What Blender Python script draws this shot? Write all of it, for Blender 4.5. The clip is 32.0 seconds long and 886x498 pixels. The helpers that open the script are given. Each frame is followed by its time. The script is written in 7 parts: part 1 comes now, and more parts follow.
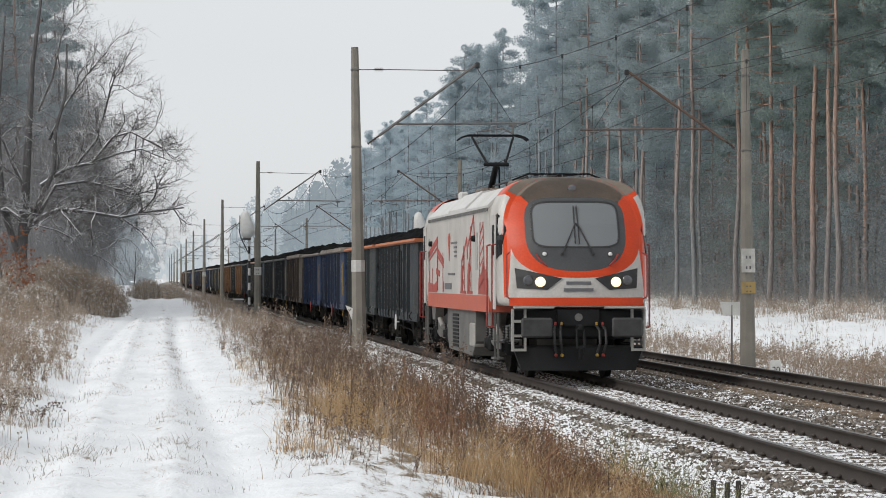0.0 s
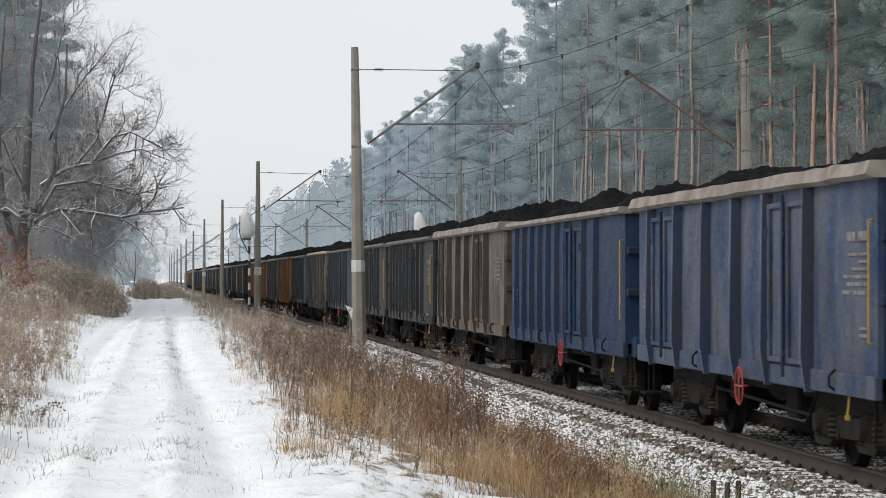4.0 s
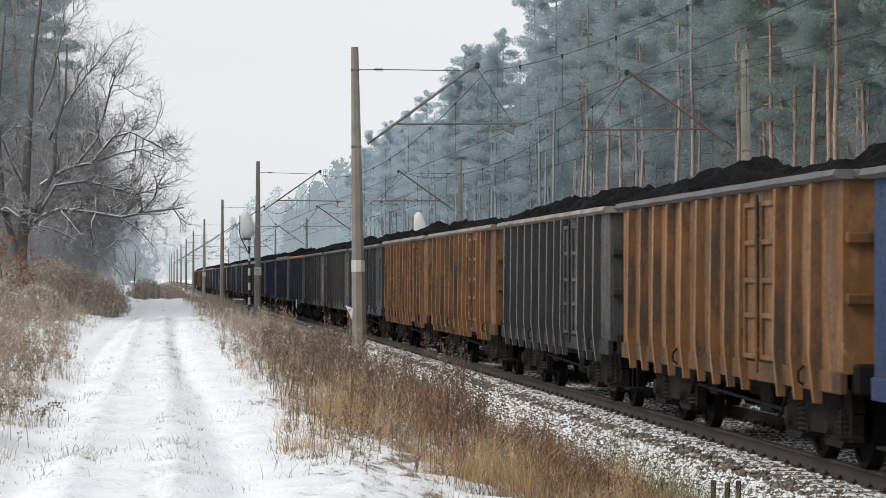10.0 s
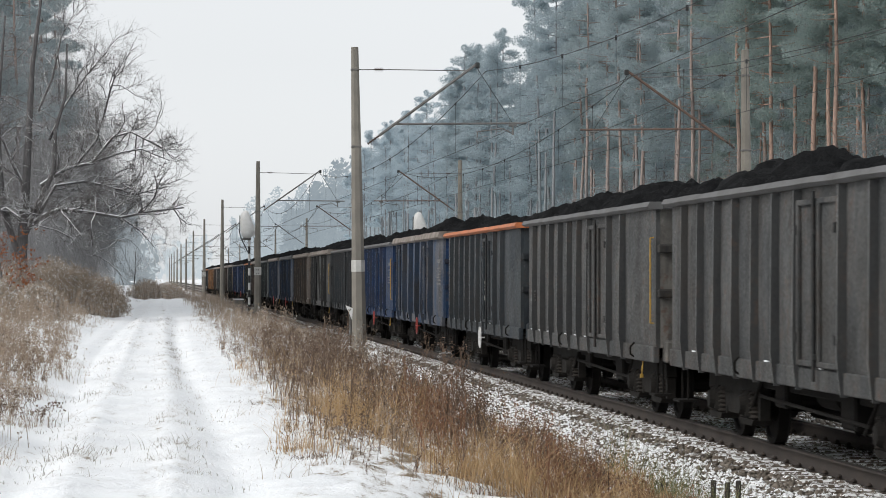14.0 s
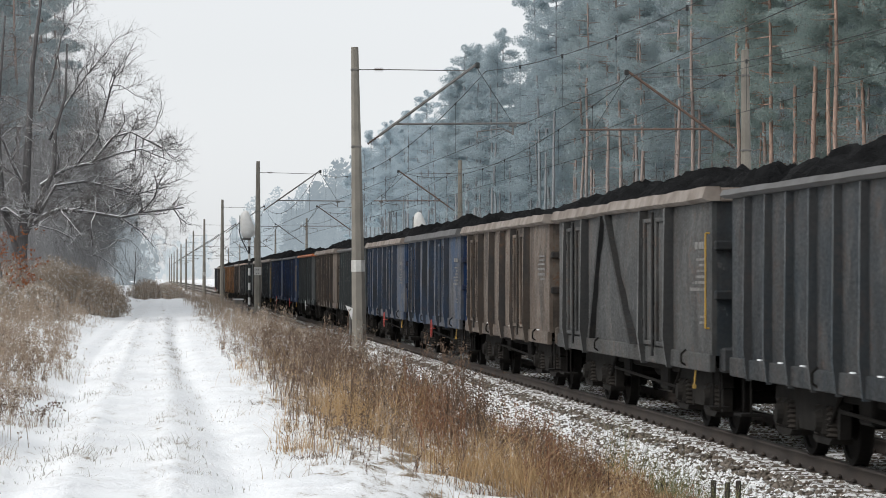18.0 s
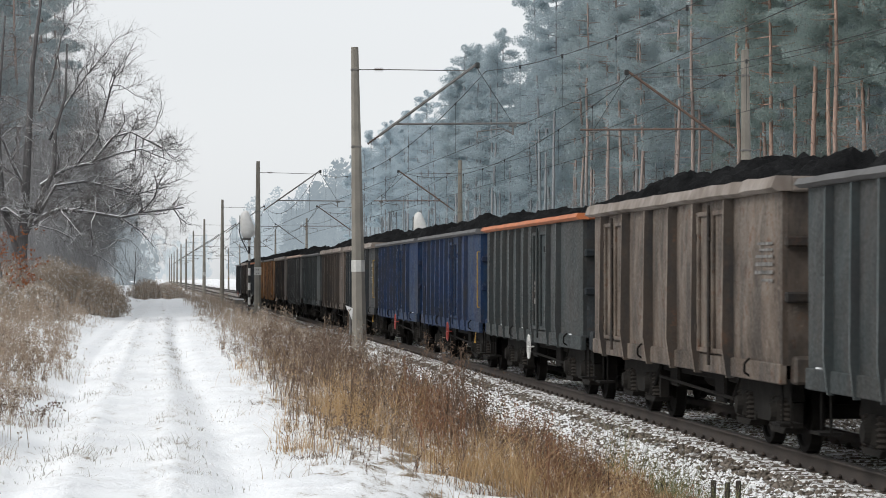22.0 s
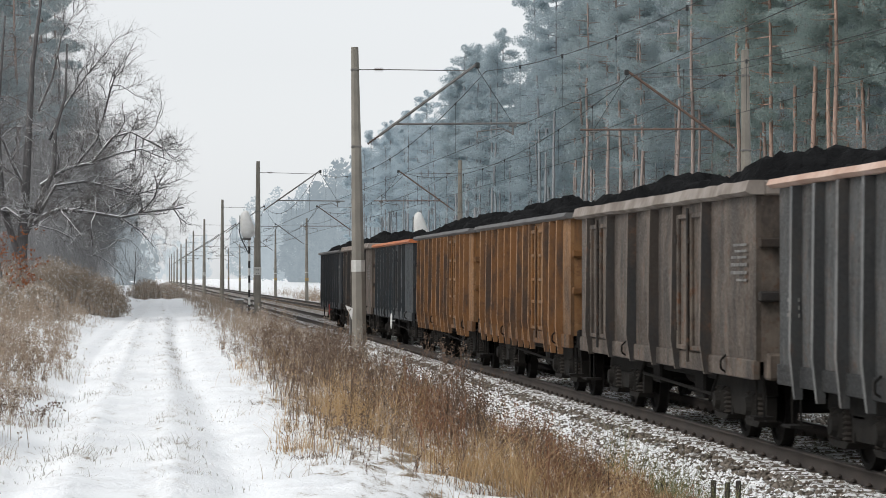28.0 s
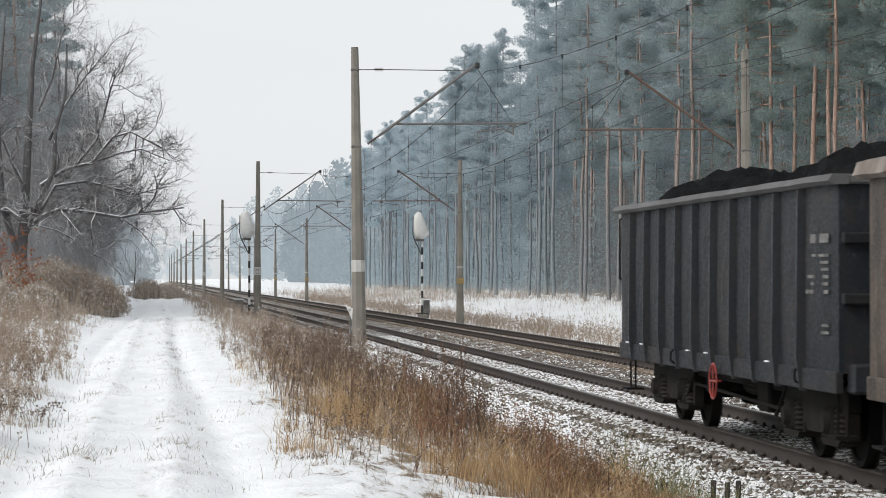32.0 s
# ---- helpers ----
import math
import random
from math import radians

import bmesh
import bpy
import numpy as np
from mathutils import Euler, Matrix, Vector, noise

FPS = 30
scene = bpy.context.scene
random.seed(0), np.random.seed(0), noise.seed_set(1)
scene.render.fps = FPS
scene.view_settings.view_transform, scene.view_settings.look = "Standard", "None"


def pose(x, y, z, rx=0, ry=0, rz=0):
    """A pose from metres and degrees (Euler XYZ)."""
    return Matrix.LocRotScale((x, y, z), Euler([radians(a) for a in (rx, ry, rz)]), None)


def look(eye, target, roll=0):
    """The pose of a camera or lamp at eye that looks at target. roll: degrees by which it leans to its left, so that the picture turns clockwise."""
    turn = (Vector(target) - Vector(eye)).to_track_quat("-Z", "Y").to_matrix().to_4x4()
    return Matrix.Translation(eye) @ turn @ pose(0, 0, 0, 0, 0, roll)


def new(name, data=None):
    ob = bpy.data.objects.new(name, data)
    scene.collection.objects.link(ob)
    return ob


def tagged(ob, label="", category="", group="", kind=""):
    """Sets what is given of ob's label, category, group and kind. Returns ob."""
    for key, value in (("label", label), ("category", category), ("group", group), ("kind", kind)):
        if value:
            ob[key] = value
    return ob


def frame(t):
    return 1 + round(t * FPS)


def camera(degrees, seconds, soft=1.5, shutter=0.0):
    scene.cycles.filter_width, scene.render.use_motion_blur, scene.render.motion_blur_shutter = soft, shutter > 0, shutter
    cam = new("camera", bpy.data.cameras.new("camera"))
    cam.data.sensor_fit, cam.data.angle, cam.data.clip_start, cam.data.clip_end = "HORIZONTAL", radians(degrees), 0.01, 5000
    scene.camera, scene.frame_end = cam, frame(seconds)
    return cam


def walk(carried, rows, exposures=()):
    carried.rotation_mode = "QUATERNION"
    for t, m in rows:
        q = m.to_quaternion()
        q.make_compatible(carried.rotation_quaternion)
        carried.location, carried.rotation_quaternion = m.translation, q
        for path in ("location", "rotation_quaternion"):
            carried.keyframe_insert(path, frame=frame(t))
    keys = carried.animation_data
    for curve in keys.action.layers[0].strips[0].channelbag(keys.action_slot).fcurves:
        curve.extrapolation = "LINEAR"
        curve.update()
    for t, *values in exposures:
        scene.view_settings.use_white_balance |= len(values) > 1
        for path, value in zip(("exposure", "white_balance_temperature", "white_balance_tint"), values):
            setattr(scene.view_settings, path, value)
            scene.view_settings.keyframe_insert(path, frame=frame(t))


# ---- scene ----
# A coal train on a double electrified line through a snowy pine wood.
# x to the side, y along the line, z up; the rail tops lie at z = 0.
EYE = 1.96
TRACK_A, TRACK_B = 8.0, 12.2
cam = camera(18.16, 32.0, soft=0.9, shutter=0.15)
STAND = look((0, 0, EYE), (0.10173 * 100, 100, EYE + 1.046))
walk(cam, [(0.0, STAND), (32.0, STAND)], [(0.0, -0.03), (3.0, 0.06), (6.0, 0.12), (32.0, 0.12)])

# ---- daylight: a bright overcast sky ----
world = bpy.data.worlds.new("overcast")
scene.world = world
world.use_nodes = True
wt = world.node_tree
wt.nodes.clear()
w_out = wt.nodes.new("ShaderNodeOutputWorld")
w_sky = wt.nodes.new("ShaderNodeTexSky")
w_sky.sky_type, w_sky.sun_disc = "NISHITA", False
w_sky.sun_elevation, w_sky.sun_rotation = radians(37), radians(247)
w_hue = wt.nodes.new("ShaderNodeHueSaturation")
w_hue.inputs["Saturation"].default_value = 0.12
w_b1 = wt.nodes.new("ShaderNodeBackground")
w_b1.inputs["Strength"].default_value = 0.05
w_b2 = wt.nodes.new("ShaderNodeBackground")
w_b2.inputs["Color"].default_value = (0.93, 0.965, 1.0, 1)
w_b2.inputs["Strength"].default_value = 0.545
w_add = wt.nodes.new("ShaderNodeAddShader")
wt.links.new(w_sky.outputs[0], w_hue.inputs["Color"])
wt.links.new(w_hue.outputs[0], w_b1.inputs["Color"])
wt.links.new(w_b1.outputs[0], w_add.inputs[0])
wt.links.new(w_b2.outputs[0], w_add.inputs[1])
wt.links.new(w_add.outputs[0], w_out.inputs["Surface"])
sun_data = bpy.data.lights.new("sun", "SUN")
sun_data.energy, sun_data.angle, sun_data.color = 1.6, radians(22), (1.0, 0.96, 0.9)
sun = new("sun", sun_data)
sun.matrix_world = look((-88, -38, 73), (0, 0, 0))


# ---- materials ----
def rgba(c):
    return (c[0], c[1], c[2], 1.0)


class Nodes:
    """A short way to write a material's node tree."""

    def __init__(self, name):
        self.m = bpy.data.materials.new(name)
        self.m.use_nodes = True
        self.t = self.m.node_tree
        self.bsdf = self.t.nodes["Principled BSDF"]
        self.out = self.t.nodes["Material Output"]
        tc = self.t.nodes.new("ShaderNodeTexCoord")
        info = self.t.nodes.new("ShaderNodeObjectInfo")
        self.random = info.outputs["Random"]
        mul = self.t.nodes.new("ShaderNodeVectorMath")
        mul.operation = "MULTIPLY_ADD"
        self.t.links.new(info.outputs["Random"], mul.inputs[0])
        mul.inputs[1].default_value = (37.0, 91.0, 53.0)
        self.t.links.new(tc.outputs["Object"], mul.inputs[2])
        self.co = mul.outputs[0]
        self.plain = tc.outputs["Object"]

    def link(self, a, b):
        self.t.links.new(a, b)

    def scaled(self, co, s):
        n = self.t.nodes.new("ShaderNodeVectorMath")
        n.operation = "MULTIPLY"
        self.link(co, n.inputs[0])
        n.inputs[1].default_value = s
        return n.outputs[0]

    def noise(self, scale, detail=4.0, co=None, rough=0.55):
        n = self.t.nodes.new("ShaderNodeTexNoise")
        n.inputs["Scale"].default_value = scale
        n.inputs["Detail"].default_value = detail
        n.inputs["Roughness"].default_value = rough
        self.link(co or self.co, n.inputs["Vector"])
        return n.outputs["Fac"]

    def step(self, fac, lo, hi, a=0.0, b=1.0):
        n = self.t.nodes.new("ShaderNodeMapRange")
        n.interpolation_type = "SMOOTHSTEP"
        for key, v in (("From Min", lo), ("From Max", hi), ("To Min", a), ("To Max", b)):
            n.inputs[key].default_value = v
        self.link(fac, n.inputs["Value"])
        return n.outputs["Result"]

    def math(self, op, a, b):
        n = self.t.nodes.new("ShaderNodeMath")
        n.operation = op
        for k, v in ((0, a), (1, b)):
            if isinstance(v, (int, float)):
                n.inputs[k].default_value = v
            else:
                self.link(v, n.inputs[k])
        return n.outputs[0]

    def mix(self, fac, a, b, blend="MIX"):
        n = self.t.nodes.new("ShaderNodeMix")
        n.data_type, n.blend_type = "RGBA", blend
        for k, v in ((0, fac), (6, a), (7, b)):
            if isinstance(v, (int, float)):
                n.inputs[k].default_value = v
            elif isinstance(v, tuple):
                n.inputs[k].default_value = rgba(v)
            else:
                self.link(v, n.inputs[k])
        return n.outputs[2]

    def up(self):
        n = self.t.nodes.new("ShaderNodeNewGeometry")
        s = self.t.nodes.new("ShaderNodeSeparateXYZ")
        self.link(n.outputs["Normal"], s.inputs[0])
        return s.outputs[2]

    def island(self):
        n = self.t.nodes.new("ShaderNodeNewGeometry")
        return n.outputs["Random Per Island"]

    def axis(self, k, co=None):
        s = self.t.nodes.new("ShaderNodeSeparateXYZ")
        self.link(co or self.plain, s.inputs[0])
        return s.outputs[k]

    def finish(self, color, rough=0.7, metal=0.0, bump=None, strength=0.3, dist=0.01, spec=0.5):
        b = self.bsdf
        if isinstance(color, tuple):
            b.inputs["Base Color"].default_value = rgba(color)
        else:
            self.link(color, b.inputs["Base Color"])
        if isinstance(rough, (int, float)):
            b.inputs["Roughness"].default_value = rough
        else:
            self.link(rough, b.inputs["Roughness"])
        b.inputs["Metallic"].default_value = metal
        b.inputs["Specular IOR Level"].default_value = spec
        if bump is not None:
            n = self.t.nodes.new("ShaderNodeBump")
            n.inputs["Strength"].default_value = strength
            n.inputs["Distance"].default_value = dist
            self.link(bump, n.inputs["Height"])
            self.link(n.outputs[0], b.inputs["Normal"])
        return self.m


SNOW = (0.91, 0.925, 0.945)


def plain(name, c1, c2, scale=3.0, fine=30.0, rough=0.7, metal=0.0, strength=0.3, dist=0.01, snow=0.0, spec=0.5):
    """Two tones at one scale, grain at another, and snow lying on what faces up."""
    n = Nodes(name)
    big, small = n.noise(scale), n.noise(fine, 3.0)
    col = n.mix(n.step(big, 0.3, 0.7), c1, c2)
    col = n.mix(n.step(small, 0.25, 0.75, 0.0, 0.35), col, tuple(v * 0.55 for v in c1))
    if snow:
        lay = n.math("MULTIPLY", n.step(n.up(), 0.35, 0.75), n.step(n.noise(fine * 0.4, 3.0), 0.62 - 0.4 * snow, 0.72 - 0.4 * snow))
        col = n.mix(lay, col, SNOW)
    return n.finish(col, rough, metal, small, strength, dist, spec)


def wagon_paint(name, paint, worn, rust=0.25, dust=0.45, stripe=None, fade=1.0):
    """Old paint: faded and rubbed pale in the open, rust blooms, and coal dust in vertical runs."""
    n = Nodes(name)
    runs = n.noise(1.0, 6.0, n.scaled(n.co, (2.0, 3.0, 0.6)), 0.7)
    blot = n.noise(0.9, 6.0, n.scaled(n.co, (1.0, 1.3, 0.7)), 0.65)
    fine = n.noise(24.0, 4.0)
    base = paint
    if stripe:
        # sheets of two colours, bay by bay
        y = n.axis(1)
        mask = None
        for a, b in ((3.4, 5.55), (-1.35, 1.15), (-6.45, -5.4)):
            box = n.math("MULTIPLY", n.step(y, a, a + 0.02), n.step(y, b, b + 0.02, 1.0, 0.0))
            mask = box if mask is None else n.math("MAXIMUM", mask, box)
        base = n.mix(mask, stripe, paint)
    col = n.mix(n.step(blot, 0.36, 0.6, 0.0, (0.3 if stripe else 1.0) * fade), base, worn)
    scuff = n.noise(1.0, 7.0, n.scaled(n.co, (3.0, 7.0, 1.4)), 0.75)
    col = n.mix(n.step(scuff, 0.55, 0.68, 0.0, 0.6 * fade), col, tuple(1.3 * v + 0.015 for v in worn))
    chip = n.noise(5.0, 5.0, n.scaled(n.co, (1.0, 1.0, 0.8)), 0.7)
    col = n.mix(n.step(chip, 0.63, 0.68, 0.0, 0.55 * fade), col, tuple(1.6 * v + 0.03 for v in worn))
    col = n.mix(n.math("MULTIPLY", n.step(n.noise(7.0, 7.0, rough=0.75), 0.5, 0.62), n.step(blot, 0.45, 0.6, 0.05, rust * 1.3)), col, (0.12, 0.055, 0.028))
    col = n.mix(n.step(runs, 0.43, 0.62, 0.03, dust), col, (0.017, 0.018, 0.0195))
    col = n.mix(n.step(n.noise(2.3, 6.0, rough=0.7), 0.56, 0.68, 0.0, 0.45), col, (0.022, 0.021, 0.02))
    soot = n.noise(0.55, 7.0, n.scaled(n.co, (1.0, 1.2, 0.8)), 0.72)
    col = n.mix(n.step(soot, 0.48, 0.66, 0.0, 0.3 + 0.5 * rust), col, (0.03, 0.024, 0.019))
    return n.finish(col, n.step(fine, 0.3, 0.7, 0.5, 0.8), 0.0, n.math("ADD", fine, n.math("MULTIPLY", blot, 3.0)), 0.3, 0.012, 0.3)


M = {}
M["concrete"] = plain("mast_concrete", (0.25, 0.232, 0.2), (0.17, 0.158, 0.138), 1.3, 40, 0.9, strength=0.4)
M["old_white"] = plain("old_white_paint", (0.56, 0.555, 0.53), (0.38, 0.375, 0.35), 4, 40, 0.7)
M["sign_white"] = plain("sign_white_paint", (0.78, 0.78, 0.77), (0.68, 0.68, 0.66), 4, 40, 0.55)
M["sign_yellow"] = plain("sign_yellow_paint", (0.4, 0.28, 0.1), (0.3, 0.22, 0.1), 6, 50, 0.6)
M["black_paint"] = plain("black_paint", (0.02, 0.02, 0.022), (0.035, 0.034, 0.034), 4, 40, 0.55)
M["galvanised"] = plain("galvanised_tube", (0.2, 0.2, 0.195), (0.13, 0.12, 0.11), 3, 50, 0.6, 0.4)
M["rusty_tube"] = plain("rusty_tube", (0.16, 0.1, 0.075), (0.11, 0.075, 0.06), 4, 50, 0.85)
M["wire"] = plain("dark_copper_wire", (0.05, 0.055, 0.055), (0.035, 0.035, 0.035), 2, 30, 0.6, 0.5)
M["insulator"] = plain("brown_porcelain", (0.09, 0.05, 0.035), (0.06, 0.04, 0.03), 6, 40, 0.3)
M["rail_side"] = plain("rusty_rail", (0.048, 0.037, 0.031), (0.034, 0.028, 0.025), 2, 40, 0.85)
M["rail_top"] = plain("worn_rail_head", (0.2, 0.19, 0.18), (0.13, 0.12, 0.115), 1, 60, 0.38, 0.85, 0.05)
M["sleeper"] = plain("old_sleeper", (0.15, 0.115, 0.085), (0.1, 0.08, 0.065), 3, 40, 0.9, snow=0.42)
M["sleeper_b"] = plain("brown_sleeper", (0.21, 0.155, 0.105), (0.15, 0.115, 0.085), 3, 40, 0.9, snow=0.12)
M["fitting"] = plain("rail_fitting", (0.06, 0.045, 0.037), (0.04, 0.033, 0.03), 6, 60, 0.8)
M["coal"] = plain("coal", (0.008, 0.0083, 0.009), (0.016, 0.0165, 0.0175), 2.2, 9, 0.9, strength=1.0, dist=0.09, spec=0.06)
M["frame_steel"] = plain("grimy_running_gear", (0.014, 0.0125, 0.011), (0.008, 0.0075, 0.0075), 3, 30, 0.85, spec=0.15)
M["bogie"] = plain("rust_brown_bogie", (0.022, 0.02, 0.018), (0.009, 0.0085, 0.008), 4, 30, 0.85, spec=0.15)
M["spring"] = plain("rusty_spring", (0.034, 0.029, 0.025), (0.016, 0.014, 0.012), 6, 40, 0.8, spec=0.2)
M["tread"] = plain("worn_tyre", (0.25, 0.24, 0.23), (0.18, 0.17, 0.16), 3, 40, 0.35, 0.8)
M["yellow"] = plain("yellow_rail_paint", (0.5, 0.3, 0.04), (0.33, 0.21, 0.05), 6, 40, 0.5)
M["orange_rim"] = plain("orange_rim_paint", (0.52, 0.155, 0.05), (0.36, 0.12, 0.05), 2.4, 30, 0.6)
M["pale_rim"] = plain("pale_rim_paint", (0.3, 0.265, 0.235), (0.13, 0.1, 0.08), 2.2, 14, 0.7)
M["grey_rim"] = plain("grey_rim_paint", (0.125, 0.125, 0.128), (0.08, 0.078, 0.075), 1.6, 24, 0.7)
M["pink_rim"] = plain("faded_pink_rim_paint", (0.58, 0.43, 0.36), (0.42, 0.26, 0.19), 1.4, 24, 0.7)
M["red_paint"] = plain("red_paint", (0.36, 0.04, 0.028), (0.22, 0.035, 0.028), 3, 30, 0.5)
M["letter"] = plain("faded_white_lettering", (0.24, 0.235, 0.225), (0.07, 0.068, 0.065), 9, 60, 0.7)


# ---- mesh building ----
class MB:
    """Collects vertices and faces of one mesh."""

    def __init__(self):
        self.v, self.f = [], []

    def add(self, verts, faces):
        k = len(self.v)
        self.v.extend(verts)
        self.f.extend([tuple(i + k for i in f) for f in faces])
        return self

    def box(self, x0, x1, y0, y1, z0, z1, ch=0.0):
        """A box, its edges chamfered by ch."""
        if ch <= 0:
            v = [(x, y, z) for x in (x0, x1) for y in (y0, y1) for z in (z0, z1)]
            return self.add(v, [(0, 1, 3, 2), (4, 6, 7, 5), (0, 4, 5, 1), (2, 3, 7, 6), (0, 2, 6, 4), (1, 5, 7, 3)])
        c = min(ch, (x1 - x0) / 2.2, (y1 - y0) / 2.2, (z1 - z0) / 2.2)
        bm = bmesh.new()
        for sx in (0, 1):
            for sy in (0, 1):
                for sz in (0, 1):
                    x, y, z = (x0, x1)[sx], (y0, y1)[sy], (z0, z1)[sz]
                    dx, dy, dz = (c if sx == 0 else -c), (c if sy == 0 else -c), (c if sz == 0 else -c)
                    bm.verts.new((x, y + dy, z + dz))
                    bm.verts.new((x + dx, y, z + dz))
                    bm.verts.new((x + dx, y + dy, z))
        r = bmesh.ops.convex_hull(bm, input=bm.verts)
        bm.verts.index_update()
        self.add([tuple(p.co) for p in bm.verts], [tuple(p.index for p in f.verts) for f in bm.faces])
        bm.free()
        return self

    def prism(self, pts, axis, a, b):
        """A convex outline pulled along an axis from a to b. pts are the other two coordinates."""
        def at(p, s):
            return {"x": (s, p[0], p[1]), "y": (p[0], s, p[1]), "z": (p[0], p[1], s)}[axis]
        n = len(pts)
        v = [at(p, a) for p in pts] + [at(p, b) for p in pts]
        f = [(i, (i + 1) % n, n + (i + 1) % n, n + i) for i in range(n)]
        return self.add(v, f + [tuple(range(n))[::-1], tuple(range(n, 2 * n))])

    def shift(self, dx, dy, dz):
        self.v = [(p[0] + dx, p[1] + dy, p[2] + dz) for p in self.v]
        return self

    def tube(self, p0, p1, r0, r1=None, n=8, caps=True):
        """A straight tube or cone."""
        r1 = r0 if r1 is None else r1
        p0, p1 = Vector(p0), Vector(p1)
        d = (p1 - p0).normalized()
        u = d.cross(Vector((0, 0, 1)) if abs(d.z) < 0.9 else Vector((1, 0, 0))).normalized()
        w = d.cross(u)
        v = []
        for p, r in ((p0, r0), (p1, r1)):
            for i in range(n):
                a = 2 * math.pi * i / n
                v.append(tuple(p + r * (math.cos(a) * u + math.sin(a) * w)))
        f = [(i, (i + 1) % n, n + (i + 1) % n, n + i) for i in range(n)]
        if caps:
            f += [tuple(range(n))[::-1], tuple(range(n, 2 * n))]
        return self.add(v, f)

    def path(self, pts, r, n=6):
        for p, q in zip(pts, pts[1:]):
            self.tube(p, q, r, r, n)
        return self

    def lathe(self, prof, centre, axis="x", n=20):
        """Turns a profile of (along, radius) round an axis through centre."""
        v, f = [], []
        for s, r in prof:
            for i in range(n):
                a = 2 * math.pi * i / n
                c, q = r * math.cos(a), r * math.sin(a)
                o = {"x": (s, c, q), "y": (c, s, q), "z": (c, q, s)}[axis]
                v.append((centre[0] + o[0], centre[1] + o[1], centre[2] + o[2]))
        m = len(prof)
        for k in range(m - 1):
            for i in range(n):
                j = (i + 1) % n
                f.append((k * n + i, k * n + j, (k + 1) * n + j, (k + 1) * n + i))
        f += [tuple(range(n))[::-1], tuple(range((m - 1) * n, m * n))]
        return self.add(v, f)

    def mesh(self, name, smooth=False):
        me = bpy.data.meshes.new(name)
        me.from_pydata(self.v, [], self.f)
        bm = bmesh.new()
        bm.from_mesh(me)
        bmesh.ops.recalc_face_normals(bm, faces=bm.faces)
        bm.to_mesh(me)
        bm.free()
        if smooth:
            me.polygons.foreach_set("use_smooth", [True] * len(me.polygons))
        me.materials.append(None)
        return me


def part(name, shape, material, parent=None, label="", at=None, smooth=False):
    """One mesh object, a part of parent. shape: an MB or a mesh that alike parts share."""
    me = shape.mesh(name, smooth) if isinstance(shape, MB) else shape
    ob = new(name, me)
    slot = ob.material_slots[0]
    slot.link = "OBJECT"
    slot.material = material
    if parent is not None:
        ob.parent = parent
    if at is not None:
        ob.matrix_basis = at
    if label:
        tagged(ob, label)
    return ob


def thing(name, label, category, group="", kind="", at=None):
    ob = tagged(new(name), label, category, group, kind)
    if at is not None:
        ob.matrix_basis = at
    return ob


def quick_mesh(name, verts, faces, smooth=False):
    """A large mesh from arrays, all faces with the same number of corners."""
    verts, faces = np.asarray(verts, dtype=np.float32), np.asarray(faces, dtype=np.int32)
    me = bpy.data.meshes.new(name)
    n, k = faces.shape
    me.vertices.add(len(verts))
    me.vertices.foreach_set("co", verts.ravel())
    me.loops.add(n * k)
    me.loops.foreach_set("vertex_index", faces.ravel())
    me.polygons.add(n)
    me.polygons.foreach_set("loop_start", np.arange(0, n * k, k, dtype=np.int32))
    me.update(calc_edges=True)
    me.validate()
    if smooth:
        me.polygons.foreach_set("use_smooth", [True] * len(me.polygons))
    me.materials.append(None)
    return me


def limb(mb, pts, r0, r1, n=5):
    """A tapering bent limb through the points."""
    m = len(pts) - 1
    rings = []
    for k, p in enumerate(pts):
        d = (Vector(pts[min(k + 1, m)]) - Vector(pts[max(k - 1, 0)])).normalized()
        u = d.cross(Vector((0.3, 0.2, 1)) if abs(d.z) < 0.9 else Vector((1, 0.1, 0))).normalized()
        w = d.cross(u)
        r = r0 + (r1 - r0) * k / m
        base = len(mb.v)
        for i in range(n):
            a = 2 * math.pi * i / n
            mb.v.append(tuple(Vector(p) + r * (math.cos(a) * u + math.sin(a) * w)))
        rings.append(base)
    for k in range(m):
        for i in range(n):
            j = (i + 1) % n
            mb.f.append((rings[k] + i, rings[k] + j, rings[k + 1] + j, rings[k + 1] + i))


def bend(y):
    """The line swings very gently aside beyond 60 m."""
    if y < 60:
        return 0.0
    if y < 120:
        return -0.004 * (y - 60) ** 2 / 120
    return -0.12 - 0.004 * (y - 120)


# ---- ground ----
PROFILE_X = [-400, -60, -12, -7, -4.2, -2.7, -2.0, 1.4, 2.0, 3.4, 4.8, 5.6, 6.2, 14.4, 15.2, 16.2, 18, 22, 30, 36, 60, 400]
PROFILE_Z = [3.0, 2.6, 1.3, 1.0, 0.8, 0.55, 0.37, 0.36, 0.3, 0.0, -0.3, -0.48, -0.55, -0.55, -0.48, -0.6, -0.5, -0.35, 0.05, 0.5, 1.0, 3.0]


def edge_shift(y):
    """How far the bank beside the path leans in, close by."""
    return np.interp(y, [20, 36, 66, 100], [0.62, 0.55, 0.1, 0.0])


def ground_height(x, y):
    return np.interp(x - edge_shift(y) * np.clip((-0.8 - x) / 0.5, 0, 1) * np.clip((x + 12) / 6, 0, 1), PROFILE_X, PROFILE_Z)


